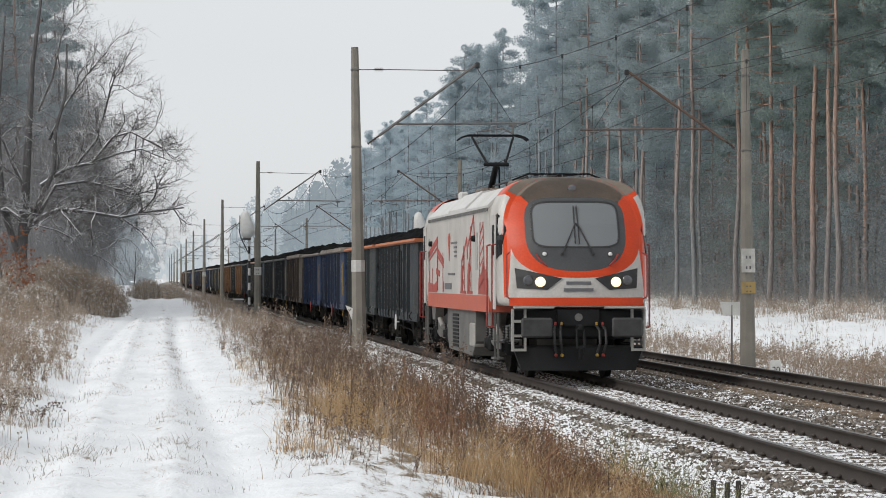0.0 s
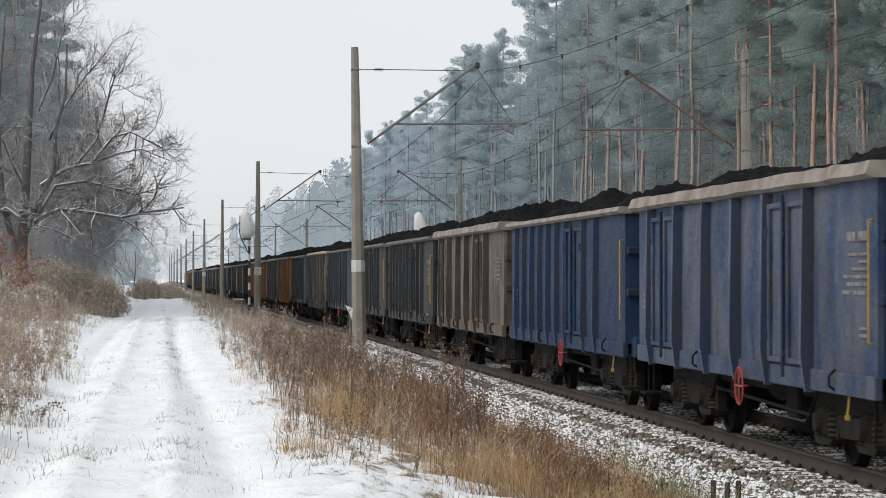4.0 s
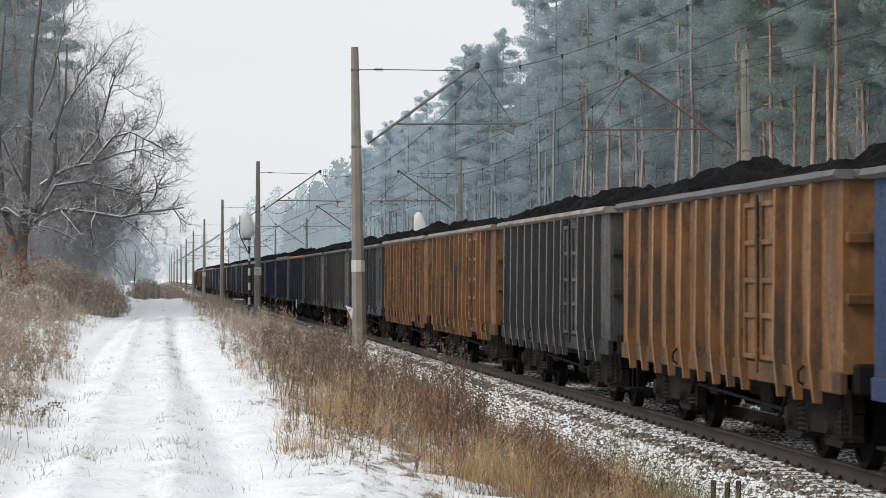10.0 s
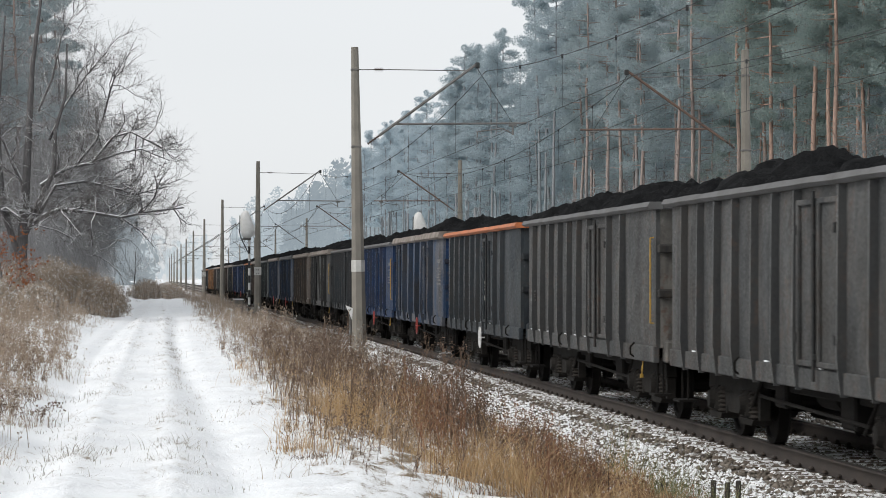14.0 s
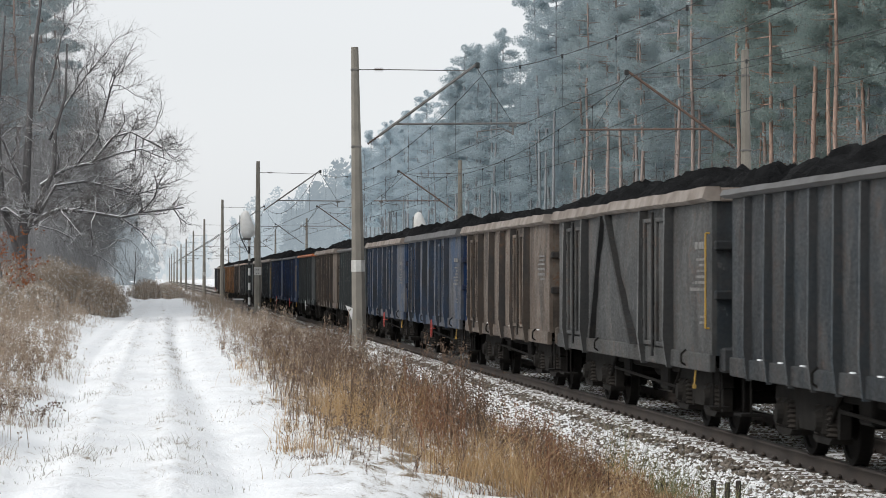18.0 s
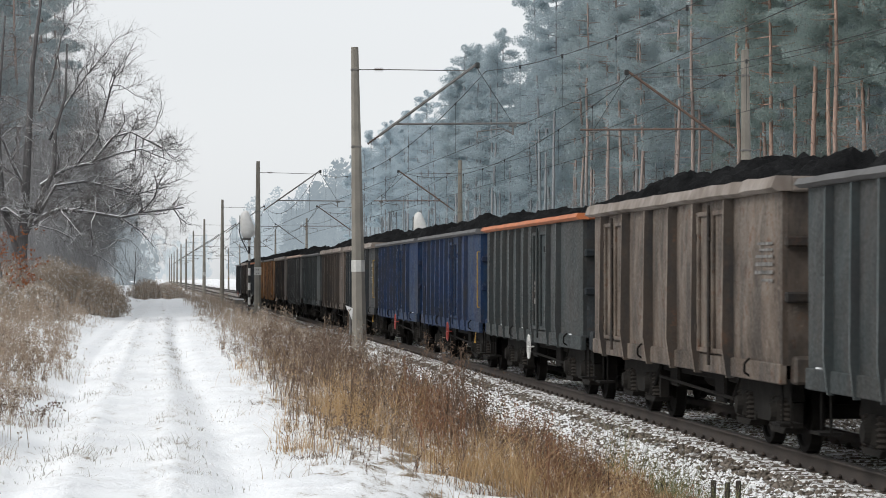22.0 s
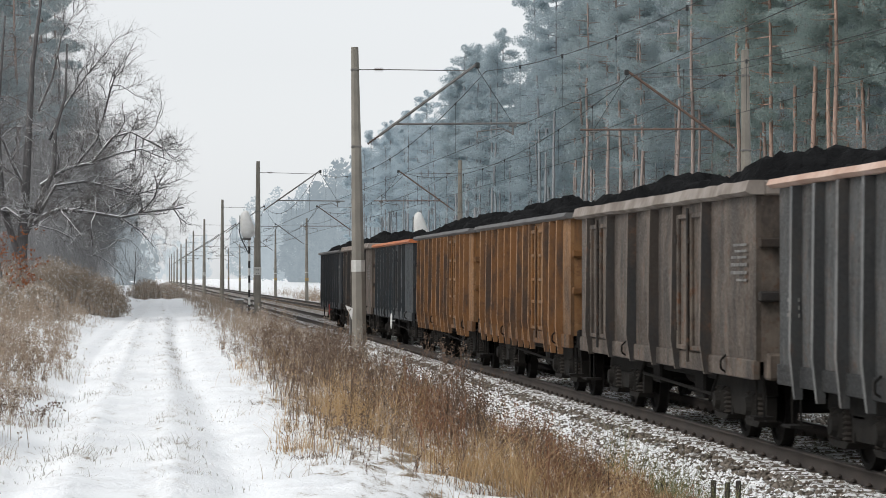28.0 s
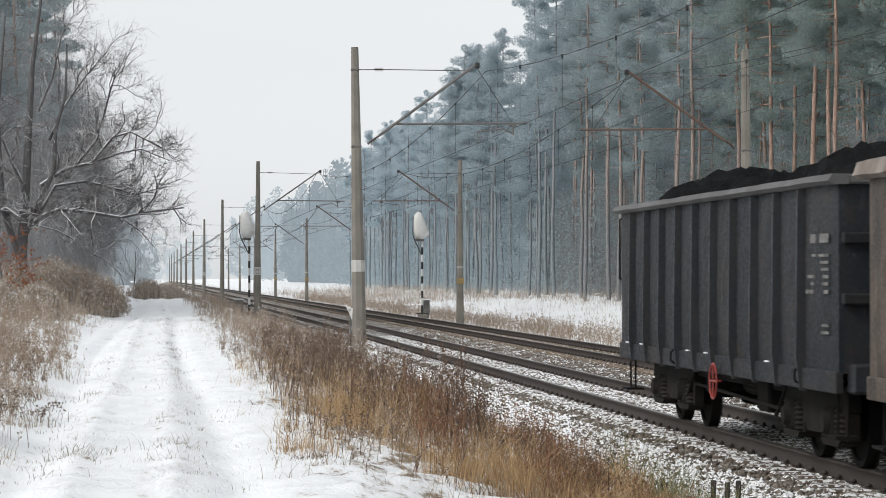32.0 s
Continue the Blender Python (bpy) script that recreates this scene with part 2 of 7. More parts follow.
def lumps(x, y, size, seed):
    """Smooth pseudo-random bumps, about -1 to 1."""
    rng = np.random.RandomState(seed)
    out = np.zeros_like(x)
    for k in range(7):
        a = rng.uniform(0, 2 * math.pi)
        f = 2 * math.pi / (size * rng.uniform(0.6, 1.9))
        out += np.sin((x * math.cos(a) + y * math.sin(a)) * f + rng.uniform(0, 6.28))
    return out / 3.5


def build_ground():
    xs = np.concatenate([np.linspace(-400, -40, 16), np.linspace(-36, -6, 26), np.linspace(-5.5, 6, 150), np.linspace(6.5, 14.5, 10),
                         np.linspace(14.8, 40, 60), np.linspace(44, 400, 20)])
    ys = np.concatenate([np.linspace(-60, 10, 12), np.linspace(12, 20, 10), np.linspace(20.1, 60, 330), np.linspace(60.6, 140, 110), np.linspace(142, 420, 60), np.linspace(440, 2600, 24)])
    x, y = np.meshgrid(xs, ys)
    z = ground_height(x, y)
    rough = np.interp(x, [-60, -2.8, -2.0, 0.9, 1.7, 5.0, 5.8, 6.3, 14.3, 15, 18, 60], [0.16, 0.12, 0.03, 0.03, 0.06, 0.08, 0.05, 0, 0, 0.08, 0.12, 0.2])
    z = z + rough * (lumps(x, y, 3.0, 4) + 0.6 * lumps(x, y, 0.9, 5))
    # snow-laden tussocks along both edges of the path
    tuft = np.interp(x + np.where(x < 0, -edge_shift(y), 0), [-4.5, -2.6, -2.0, -1.7, 0.85, 1.3, 2.2, 4.4, 5.2], [0.7, 1, 0.7, 0, 0, 0.8, 1, 0.7, 0])
    z = z + tuft * 0.03 * np.maximum(0, lumps(x * 1.3, y * 0.6, 0.55, 31) + 0.5 * lumps(x * 1.3, y * 0.6, 0.3, 32))
    strip = np.exp(-((x - 0.12) / 0.2) ** 2) + 0.8 * np.exp(-((x + 0.75) / 0.26) ** 2)
    z = z + strip * 0.032 * np.abs(lumps(x, y * 0.5, 0.35, 33))
    for rut, deep in ((-1.25, 0.06), (0.5, 0.07)):
        z = z - deep * np.exp(-((x - rut - 0.12 * np.sin(y / 14.0)) / 0.2) ** 2)
    z = z + 0.03 * np.exp(-((x - 0.1) / 0.12) ** 2) + 0.03 * np.exp(-((x + 0.72) / 0.12) ** 2)
    verts = np.stack([x.ravel(), y.ravel(), z.ravel()], 1)
    nx, ny = len(xs), len(ys)
    i = (np.arange(ny - 1)[:, None] * nx + np.arange(nx - 1)[None, :]).ravel()
    return quick_mesh("ground", verts, np.stack([i, i + 1, i + nx + 1, i + nx], 1), True)


def ground_material():
    n = Nodes("snowy_ground")
    x = n.axis(0)
    x = n.math("ADD", x, n.math("MULTIPLY", n.math("SUBTRACT", n.noise(0.22, 3.0, n.plain), 0.5), 1.3))
    big, mid, fine = n.noise(0.35, 5.0, n.plain), n.noise(2.6, 6.0, n.plain, 0.65), n.noise(17.0, 5.0, n.plain, 0.7)
    streak = n.noise(1.0, 5.0, n.scaled(n.plain, (5.0, 1.4, 1.0)), 0.7)
    verge = n.math("MULTIPLY", n.step(x, 0.8, 1.9), n.step(x, 15.5, 20.0, 1.0, 0.35))
    bank = n.step(x, -2.9, -1.8, 0.75, 0.0)
    bare = n.math("MAXIMUM", verge, bank)
    path = n.math("SUBTRACT", 1.0, bare)
    ridge1 = n.math("MULTIPLY", n.step(x, -1.0, -0.72), n.step(x, -0.7, -0.42, 1.0, 0.0))
    ridge2 = n.math("MULTIPLY", n.step(x, -0.2, 0.1), n.step(x, 0.12, 0.42, 1.0, 0.0))
    ridge = n.math("MULTIPLY", n.math("MAXIMUM", ridge1, ridge2), 0.045)
    cut = n.math("ADD", n.math("MULTIPLY", bare, 0.1), ridge)
    level = n.math("ADD", n.math("ADD", n.math("MULTIPLY", streak, 0.5), n.math("MULTIPLY", mid, 0.3)), n.math("MULTIPLY", fine, 0.2))
    level = n.math("ADD", level, cut)
    soil = n.step(level, 0.595, 0.69)
    tone = n.mix(n.step(fine, 0.3, 0.7), (0.16, 0.115, 0.07), (0.25, 0.19, 0.12))
    white = n.mix(n.step(big, 0.35, 0.65), SNOW, (0.86, 0.88, 0.905))
    thin = n.step(level, 0.52, 0.64, 0.0, 0.2)
    white = n.mix(thin, white, (0.42, 0.38, 0.33))
    return n.finish(n.mix(soil, white, tone), 0.75, 0.0, n.math("ADD", mid, fine), 0.55, 0.05, 0.3)


tagged(part("ground", build_ground(), ground_material()), "snow-covered verge, track and field with dry grass", "ground", kind="structure")


# ---- ballast bed ----
def build_bed():
    ys = [-60, 60, 90, 120] + list(range(160, 1900, 60))
    prof = [(5.2, -0.62), (5.75, -0.46), (6.5, -0.235), (9.7, -0.225), (10.1, -0.26), (10.6, -0.225), (13.9, -0.225), (14.6, -0.42), (15.1, -0.62)]
    v = [(px + bend(y), y, pz) for y in ys for px, pz in prof]
    m = len(prof)
    f = [(k * m + i, k * m + i + 1, (k + 1) * m + i + 1, (k + 1) * m + i) for k in range(len(ys) - 1) for i in range(m - 1)]
    return quick_mesh("ballast_bed", v, f)


def ballast_material(name):
    n = Nodes(name)
    stone = n.t.nodes.new("ShaderNodeTexVoronoi")
    stone.inputs["Scale"].default_value = 17.0
    n.link(n.plain, stone.inputs["Vector"])
    tone = n.mix(n.step(n.noise(9.0, 4.0, n.plain), 0.3, 0.7), (0.12, 0.1, 0.085), (0.26, 0.23, 0.2))
    dirt = n.step(n.noise(0.5, 4.0, n.plain), 0.5, 0.66)
    lay = n.math("MULTIPLY", n.step(stone.outputs["Distance"], 0.25, 0.55, 1.0, 0.25), n.step(n.noise(3.0, 5.0, n.plain), 0.5, 0.64))
    col = n.mix(lay, n.mix(dirt, tone, (0.15, 0.105, 0.07)), SNOW)
    return n.finish(col, 0.85, 0.0, stone.outputs["Distance"], 0.9, 0.04, 0.3)


bed = tagged(part("ballast", build_bed(), ballast_material("snowy_ballast")), "grey stone ballast dusted with snow under both tracks", "ballast", kind="structure")


# ---- rails ----
def rail_strips(head):
    """Both outlines of a rail: the rusty web and foot, or the bright running face."""
    if head:
        return [(-0.034, -0.004), (-0.03, 0.0), (0.03, 0.0), (0.034, -0.004)]
    return [(-0.075, -0.172), (-0.075, -0.16), (-0.02, -0.14), (-0.012, -0.05), (-0.037, -0.034), (-0.037, -0.006), (0.037, -0.006),
            (0.037, -0.034), (0.012, -0.05), (0.02, -0.14), (0.075, -0.16), (0.075, -0.172)]


def rail_mesh(x0, head):
    ys = [-60, 20, 60, 75, 90, 105, 120] + list(range(150, 1500, 50))
    prof = rail_strips(head)
    m = len(prof)
    v = [(x0 + bend(y) + px, y, pz) for y in ys for px, pz in prof]
    f = [(k * m + i, k * m + i + 1, (k + 1) * m + i + 1, (k + 1) * m + i) for k in range(len(ys) - 1) for i in range(m - 1)]
    return quick_mesh("rail", v, f)


for tx in (TRACK_A, TRACK_B):
    track = thing("railway_track", "railway track with worn steel rails on old sleepers", "railway track", "tracks", "structure")
    for side in (-0.7535, 0.7535):
        r = part("rail", rail_mesh(tx + side, False), M["rail_side"], track)
        part("running_surface", rail_mesh(tx + side, True), M["rail_top"], r, "polished running surface")

# ---- catenary masts ----
Z_CONTACT, Z_STEADY = 5.46, 5.83


def mast_pole(h, bw, tw):
    mb = MB()
    v = []
    for z, w in ((-1.2, bw), (h, tw)):
        c = w * 0.28
        a, b = w / 2, w / 2
        v += [(-a + c, -b, z), (a - c, -b, z), (a, -b + c, z), (a, b - c, z), (a - c, b, z), (-a + c, b, z), (-a, b - c, z), (-a, -b + c, z)]
    f = [(i, (i + 1) % 8, 8 + (i + 1) % 8, 8 + i) for i in range(8)] + [tuple(range(8, 16))]
    return mb.add(v, f).mesh("pole")


POLE = mast_pole(7.8, 0.40, 0.18)


def insulator(mb, p, q):
    """A short row of porcelain sheds between two points."""
    p, q = Vector(p), Vector(q)
    for k in range(5):
        a = p.lerp(q, (k + 0.15) / 5)
        b = p.lerp(q, (k + 0.5) / 5)
        mb.tube(a, b, 0.055, 0.03, 8)
    mb.tube(p, q, 0.02, 0.02, 6)


def mast(x, y, z, side, lean=0.0, rusty=False, band=None, plates=(), arms=True):
    """A tapered concrete mast with its bracket; side +1 carries a bracket towards larger x."""
    tube_mat = M["rusty_tube"] if rusty else M["galvanised"]
    top = thing("catenary_mast", "tall tapered concrete catenary mast with a tubular bracket" if not rusty else
                "tall tapered concrete catenary mast with a rusty tubular bracket", "mast", "catenary masts", at=pose(x, y, z, 0, lean, 0))
    part("pole", POLE, M["concrete"], top)
    def w(h):
        return 0.40 - 0.22 * (h + 1.2) / 9.0
    if band:
        b = w(band[0]) / 2 + 0.006
        part("painted_band", MB().box(-b, b, -b, b, band[0], band[1], 0.1), M["old_white"], top, "white painted band")
    for z0, z1, name, mat in plates:
        b = w(z0) / 2
        pl = part("number_plate", MB().box(-b - 0.02, b + 0.02, -b - 0.03, -b - 0.012, z0, z1, 0.006), mat, top, "weathered plate")
        hgt = (z1 - z0)
        for k in range(2):
            zz = z0 + hgt * (0.58 - 0.44 * k)
            for dx in (-0.07, 0.025):
                part("mark", MB().box(dx, dx + 0.04, -b - 0.036, -b - 0.031, zz, zz + hgt * 0.12), M["grey_rim"], pl)
    if not arms:
        return top
    s = side
    zt, zl = 7.23 - z, 5.28 - z
    for zc in (zt, zl):
        b = w(zc) / 2 + 0.012
        part("clamp", MB().box(-b, b, -b, b, zc - 0.03, zc + 0.03, 0.02), M["galvanised"], top)
    reach = 3.12
    end = (s * reach, 0, 7.36 - z)
    root = (s * 0.2, 0, zl)
    def along(k):
        return tuple(a + (b - a) * k for a, b in zip(root, end))
    mb = MB()
    insulator(mb, along(0.03), along(0.13))
    part("insulator", mb, M["insulator"], top)
    part("bracket_tube", MB().tube(along(0.13), along(1.0), 0.036, 0.036, 8), tube_mat, top)
    mb = MB()
    insulator(mb, (s * 0.5, 0, zt), (s * 0.72, 0, zt))
    part("insulator", mb, M["insulator"], top)
    tie = along(0.9)
    part("tie_rod", MB().tube((s * 0.1, 0, zt), (s * 0.5, 0, zt), 0.012).tube((s * 0.72, 0, zt), (tie[0], 0, tie[2] + 0.03), 0.012), M["galvanised"], top)
    zr = Z_STEADY - z
    reg = part("registration_tube", MB().tube(along(0.27), (s * 4.35, 0, zr), 0.026), tube_mat, top)
    part("drop_bracket", MB().tube((s * 4.0, 0, zr), (s * 4.0, 0, zr - 0.3), 0.025).tube((s * 3.9, 0, zr - 0.05), (s * 4.1, 0, zr - 0.05), 0.03), M["galvanised"], reg)
    part("steady_arm", MB().path([(s * 4.0, 0, zr - 0.27), (s * 3.75, 0, zr - 0.13), (s * 3.1, 0, zr - 0.2), (s * 3.08, 0, Z_CONTACT - z)], 0.018), M["galvanised"], reg)
    part("brace", MB().tube(along(0.98), (s * 4.0, 0, zr), 0.008), M["wire"], top)
    part("clevis", MB().box(end[0] - 0.06, end[0] + 0.06, -0.04, 0.04, end[2] - 0.12, end[2] + 0.03, 0.02), M["wire"], top)
    return top


MAST_Y = [70.0, 139.0, 207.5, 276.5, 345.5, 414.5, 483, 552, 621, 690, 760]
for k, my in enumerate(MAST_Y):
    mast(5.0 + bend(my), my, 0.0, 1, -0.9 if k == 0 else 0.2, False, (2.02 - 0.0, 2.5) if k == 0 else None,
         [(2.1, 2.5, "plate", M["old_white"])] if k in (1, 3) else ())
for k, my in enumerate([71.0] + MAST_Y[1:8]):
    mast(15.2 + bend(my), my, 0.1, -1, -0.5 if k == 0 else 0.0, k < 3, (2.25, 2.55) if k else None,
         [(2.0, 2.62, "plate", M["old_white"]), (1.45, 1.75, "plate", M["sign_yellow"])] if k == 0 else [(1.55, 1.85, "plate", M["sign_yellow"])])


# ---- overhead wires ----
def spans(x0, ys, stag):
    """One contact wire and its messenger with droppers, span by span."""
    for k in range(len(ys) - 1):
        ya, yb = ys[k], ys[k + 1]
        xa, xb = x0 + bend(ya) + (stag if k % 2 else -stag) * 0.5 + 0.1, x0 + bend(yb) + (-stag if k % 2 else stag) * 0.5 + 0.1
        n = 14
        mes, con = MB(), MB()
        line = thing("overhead_line", "dark copper contact wire hung from a sagging messenger wire", "overhead wire", "overhead line spans")

        def messenger(s):
            return (xa + (xb - xa) * s, ya + (yb - ya) * s, 6.12 + 1.1 * (2 * s - 1) ** 2)

        limb(mes, [Vector(messenger(i / n)) for i in range(n + 1)], 0.009 + 0.00003 * ya, 0.009 + 0.00003 * ya, 5)
        con.tube((xa, ya, Z_CONTACT), (xb, yb, Z_CONTACT), 0.007 + 0.00003 * ya, None, 5)
        part("messenger_wire", mes, M["wire"], line)
        part("contact_wire", con, M["wire"], line)
        for i in range(1, 10):
            s = i / 10
            p = messenger(s)
            part("dropper", MB().tube(p, (p[0], p[1], Z_CONTACT), 0.005, None, 4).box(p[0] - 0.02, p[0] + 0.02, p[1] - 0.02, p[1] + 0.02, p[2] - 0.06, p[2] + 0.03), M["wire"], line)


spans(TRACK_A, [1.0] + MAST_Y[:6], 0.25)
spans(TRACK_B, [2.0, 71.0] + MAST_Y[1:6], -0.25)
feeder = thing("feeder_wire", "dark feeder wire along the masts", "overhead wire")
for ya, yb in zip([2.0, 71.0] + MAST_Y[1:6], [71.0] + MAST_Y[1:7]):
    mb = MB()

    def feeder_at(s):
        return (15.0 + bend(ya) * (1 - s) + bend(yb) * s, ya + (yb - ya) * s, 7.4 - 0.9 * 4 * s * (1 - s) * 0.55)

    limb(mb, [Vector(feeder_at(i / 10)) for i in range(11)], 0.008 + 0.00003 * ya, 0.008 + 0.00003 * ya, 5)
    part("wire", mb, M["wire"], feeder)


# ---- signals, boards and boxes beside the line ----
def signal(x, y, z):
    """A colour-light signal out of use, its head wrapped in white sheeting."""
    t = thing("railway_signal", "unused railway signal, black and white post, head wrapped in white sheeting", "signal", "wrapped signals", at=pose(x, y, z))
    post = part("post", MB().tube((0, 0, -0.6), (0, 0, 4.6), 0.07, None, 10), M["black_paint"], t)
    for k in range(5):
        part("white_band", MB().tube((0, 0, 0.5 + 0.85 * k), (0, 0, 0.92 + 0.85 * k), 0.074, None, 10), M["sign_white"], post)
    part("base", MB().box(-0.25, 0.25, -0.25, 0.25, -0.5, -0.02, 0.03), M["concrete"], t)
    part("base_plate", MB().box(-0.35, 0.35, -0.2, 0.2, -0.02, 0.05, 0.02), M["black_paint"], t)
    # sheeting drawn over the lamp hoods: upright behind, sloping out to the skirt in front
    outline = [(-0.3, -0.72), (-0.4, -0.3), (-0.43, 0.35), (-0.36, 0.68), (-0.16, 0.84), (0.06, 0.78), (0.2, 0.5), (0.36, 0.02), (0.52, -0.42), (0.46, -0.58), (0.1, -0.8)]
    r = random.Random(7)
    mb, n = MB(), len(outline)
    v = []
    for depth, k in ((-0.34, 0.6), (-0.22, 0.92), (0.0, 1.0), (0.22, 0.92), (0.34, 0.6)):
        v += [(px * k + r.uniform(-0.02, 0.02), depth, pz * k + r.uniform(-0.02, 0.02)) for px, pz in outline]
    mb.add(v, [(j * n + i, j * n + (i + 1) % n, (j + 1) * n + (i + 1) % n, (j + 1) * n + i) for j in range(4) for i in range(n)] + [tuple(range(n)), tuple(range(4 * n, 5 * n))])
    part("wrapped_head", mb, M["sign_white"], t, "white sheeting tied round the head", at=pose(-0.12, -0.15, 5.15), smooth=True)
    part("head_frame", MB().path([(-0.55, -0.2, 5.7), (-0.57, -0.2, 4.7), (-0.5, -0.2, 4.4), (0, 0, 3.4)], 0.03), M["black_paint"], t)
    part("head_bracket", MB().box(-0.4, 0.1, -0.2, 0.05, 4.25, 4.4, 0.03), M["galvanised"], t)
    return t


signal(15.25, 162.0, -0.15)
signal(5.41 + bend(162), 162.0, -0.1)


def cabinet(x, y, z, w, h):
    t = thing("relay_cabinet", "small grey steel relay cabinet on a concrete foot", "cabinet", "relay cabinets", at=pose(x, y, z))
    part("case", MB().box(-w / 2, w / 2, -0.2, 0.2, 0.1, h, 0.03), M["galvanised"], t)
    part("door", MB().box(-w / 2 + 0.05, w / 2 - 0.05, -0.22, -0.2, 0.2, h - 0.08, 0.005), M["galvanised"], t)
    part("lid", MB().box(-w / 2 - 0.05, w / 2 + 0.05, -0.26, 0.26, h, h + 0.05, 0.02), M["snow"], t, "lid covered with snow")
    part("foot", MB().box(-w / 2 + 0.05, w / 2 - 0.05, -0.15, 0.15, -0.5, 0.1), M["concrete"], t)


M["snow"] = plain("lying_snow", SNOW, (0.8, 0.83, 0.87), 3, 20, 0.8)
cabinet(15.6, 163.0, -0.3, 0.36, 0.95)
cabinet(4.75 + bend(162), 161.0, -0.3, 0.55, 1.0)

stone = thing("kilometre_stone", "small white kilometre stone with snow on its top", "marker stone", at=pose(15.3, 68.2, -0.46) @ Matrix.Diagonal((0.68, 0.68, 0.75, 1)))
part("block", MB().prism([(-0.2, -0.2), (0.2, -0.2), (0.2, 0.38), (0.14, 0.48), (-0.14, 0.48), (-0.2, 0.38)], "y", -0.12, 0.12), M["sign_white"], stone)
curve = bpy.data.curves.new("figures", "FONT")
curve.body, curve.size, curve.align_x, curve.extrude = "20", 0.3, "CENTER", 0.002
txt = new("figures", bpy.data.meshes.new_from_object(bpy.data.objects.new("figures_curve", curve)))
txt.data.materials.append(M["black_paint"])
txt.parent = stone
txt.matrix_basis = pose(0, -0.124, 0.06, 90, 0, 0)

board = thing("lineside_board", "back of a white lineside board on a thin post", "sign", at=pose(14.9, 71.6, -0.45))
part("post", MB().tube((0, 0, -0.3), (0, 0, 1.7), 0.025), M["galvanised"], board)
part("panel", MB().prism([(-0.22, 1.42), (0.22, 1.42), (0.32, 1.78), (-0.32, 1.78)], "y", -0.02, 0.0), M["sign_white"], board)
tri = thing("marker_board", "white three-cornered marker board leaning by the mast", "sign", at=pose(4.74, 69.6, -0.2))
part("post", MB().tube((0, 0, -0.3), (0.0, 0, 1.2), 0.025), M["galvanised"], tri)
part("panel", MB().prism([(-0.13, 1.47), (0.06, 1.4), (0.04, 1.1)], "y", -0.03, -0.01), M["sign_white"], tri)
for dx, y in ((4.1, 27.9), (4.55, 27.6), (4.63, 27.3), (4.78, 27.5)):
    s = thing("wooden_stake", "short dark weathered wooden stake in the verge", "stake", "stakes in the verge", at=pose(dx + 1.0, y, -0.5, 3, 2, dx * 70))
    part("shaft", MB().box(-0.025, 0.025, -0.02, 0.02, -0.2, 0.42, 0.008), M["rail_side"], s)


# ---- the train ----
SPEED, PITCH, TAIL = 18.5, 14.04, 69.84
TRAIN, ROLLING = [], []
HALF_L, WALL_X = 6.42, 1.40

# paint, faded paint, rust, coal dust
TONES = {
    "slate": ((0.038, 0.055, 0.071), (0.095, 0.112, 0.124), 0.15, 0.45), "dark": ((0.036, 0.052, 0.066), (0.1, 0.108, 0.114), 0.25, 0.5),
    "dusk": ((0.026, 0.036, 0.05), (0.046, 0.054, 0.064), 0.2, 0.45), "green": ((0.06, 0.084, 0.09), (0.108, 0.122, 0.124), 0.15, 0.4),
    "blue": ((0.005, 0.045, 0.17), (0.02, 0.072, 0.175), 0.2, 0.35), "violet": ((0.03, 0.075, 0.19), (0.12, 0.145, 0.2), 0.2, 0.35),
    "steel": ((0.035, 0.085, 0.18), (0.15, 0.158, 0.175), 0.25, 0.45), "brown": ((0.135, 0.1, 0.077), (0.25, 0.208, 0.172), 0.75, 0.5),
    "umber": ((0.1, 0.077, 0.062), (0.19, 0.156, 0.128), 0.75, 0.5), "grey": ((0.125, 0.12, 0.11), (0.22, 0.208, 0.19), 0.45, 0.5),
    "ash": ((0.078, 0.084, 0.087), (0.132, 0.134, 0.132), 0.35, 0.45), "ochre": ((0.24, 0.105, 0.03), (0.29, 0.155, 0.068), 0.5, 0.4),
    "teal": ((0.04, 0.09, 0.15), (0.17, 0.17, 0.165), 0.4, 0.4), "patch": ((0.012, 0.08, 0.27), (0.14, 0.16, 0.15), 0.25, 0.3)}
PAINT, RIB, EDGE = {}, {}, {}
for key, (c, w, r, d) in TONES.items():
    # rib webs: dusty old paint with shade mixed in; outer edges coloured as lit
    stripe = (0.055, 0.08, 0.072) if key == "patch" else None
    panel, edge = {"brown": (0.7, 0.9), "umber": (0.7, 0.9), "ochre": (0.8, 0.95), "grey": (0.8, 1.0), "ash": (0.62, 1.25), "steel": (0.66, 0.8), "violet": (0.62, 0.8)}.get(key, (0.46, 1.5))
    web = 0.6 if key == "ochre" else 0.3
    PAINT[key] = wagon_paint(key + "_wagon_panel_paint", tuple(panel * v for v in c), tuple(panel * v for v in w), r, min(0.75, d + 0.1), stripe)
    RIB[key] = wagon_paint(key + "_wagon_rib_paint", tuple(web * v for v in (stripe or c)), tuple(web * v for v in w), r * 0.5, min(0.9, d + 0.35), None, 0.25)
    EDGE[key] = wagon_paint(key + "_wagon_lit_worn_edge", tuple(edge * v + 0.012 for v in c), tuple(edge * 1.1 * v + 0.015 for v in w), r, d * 0.6)


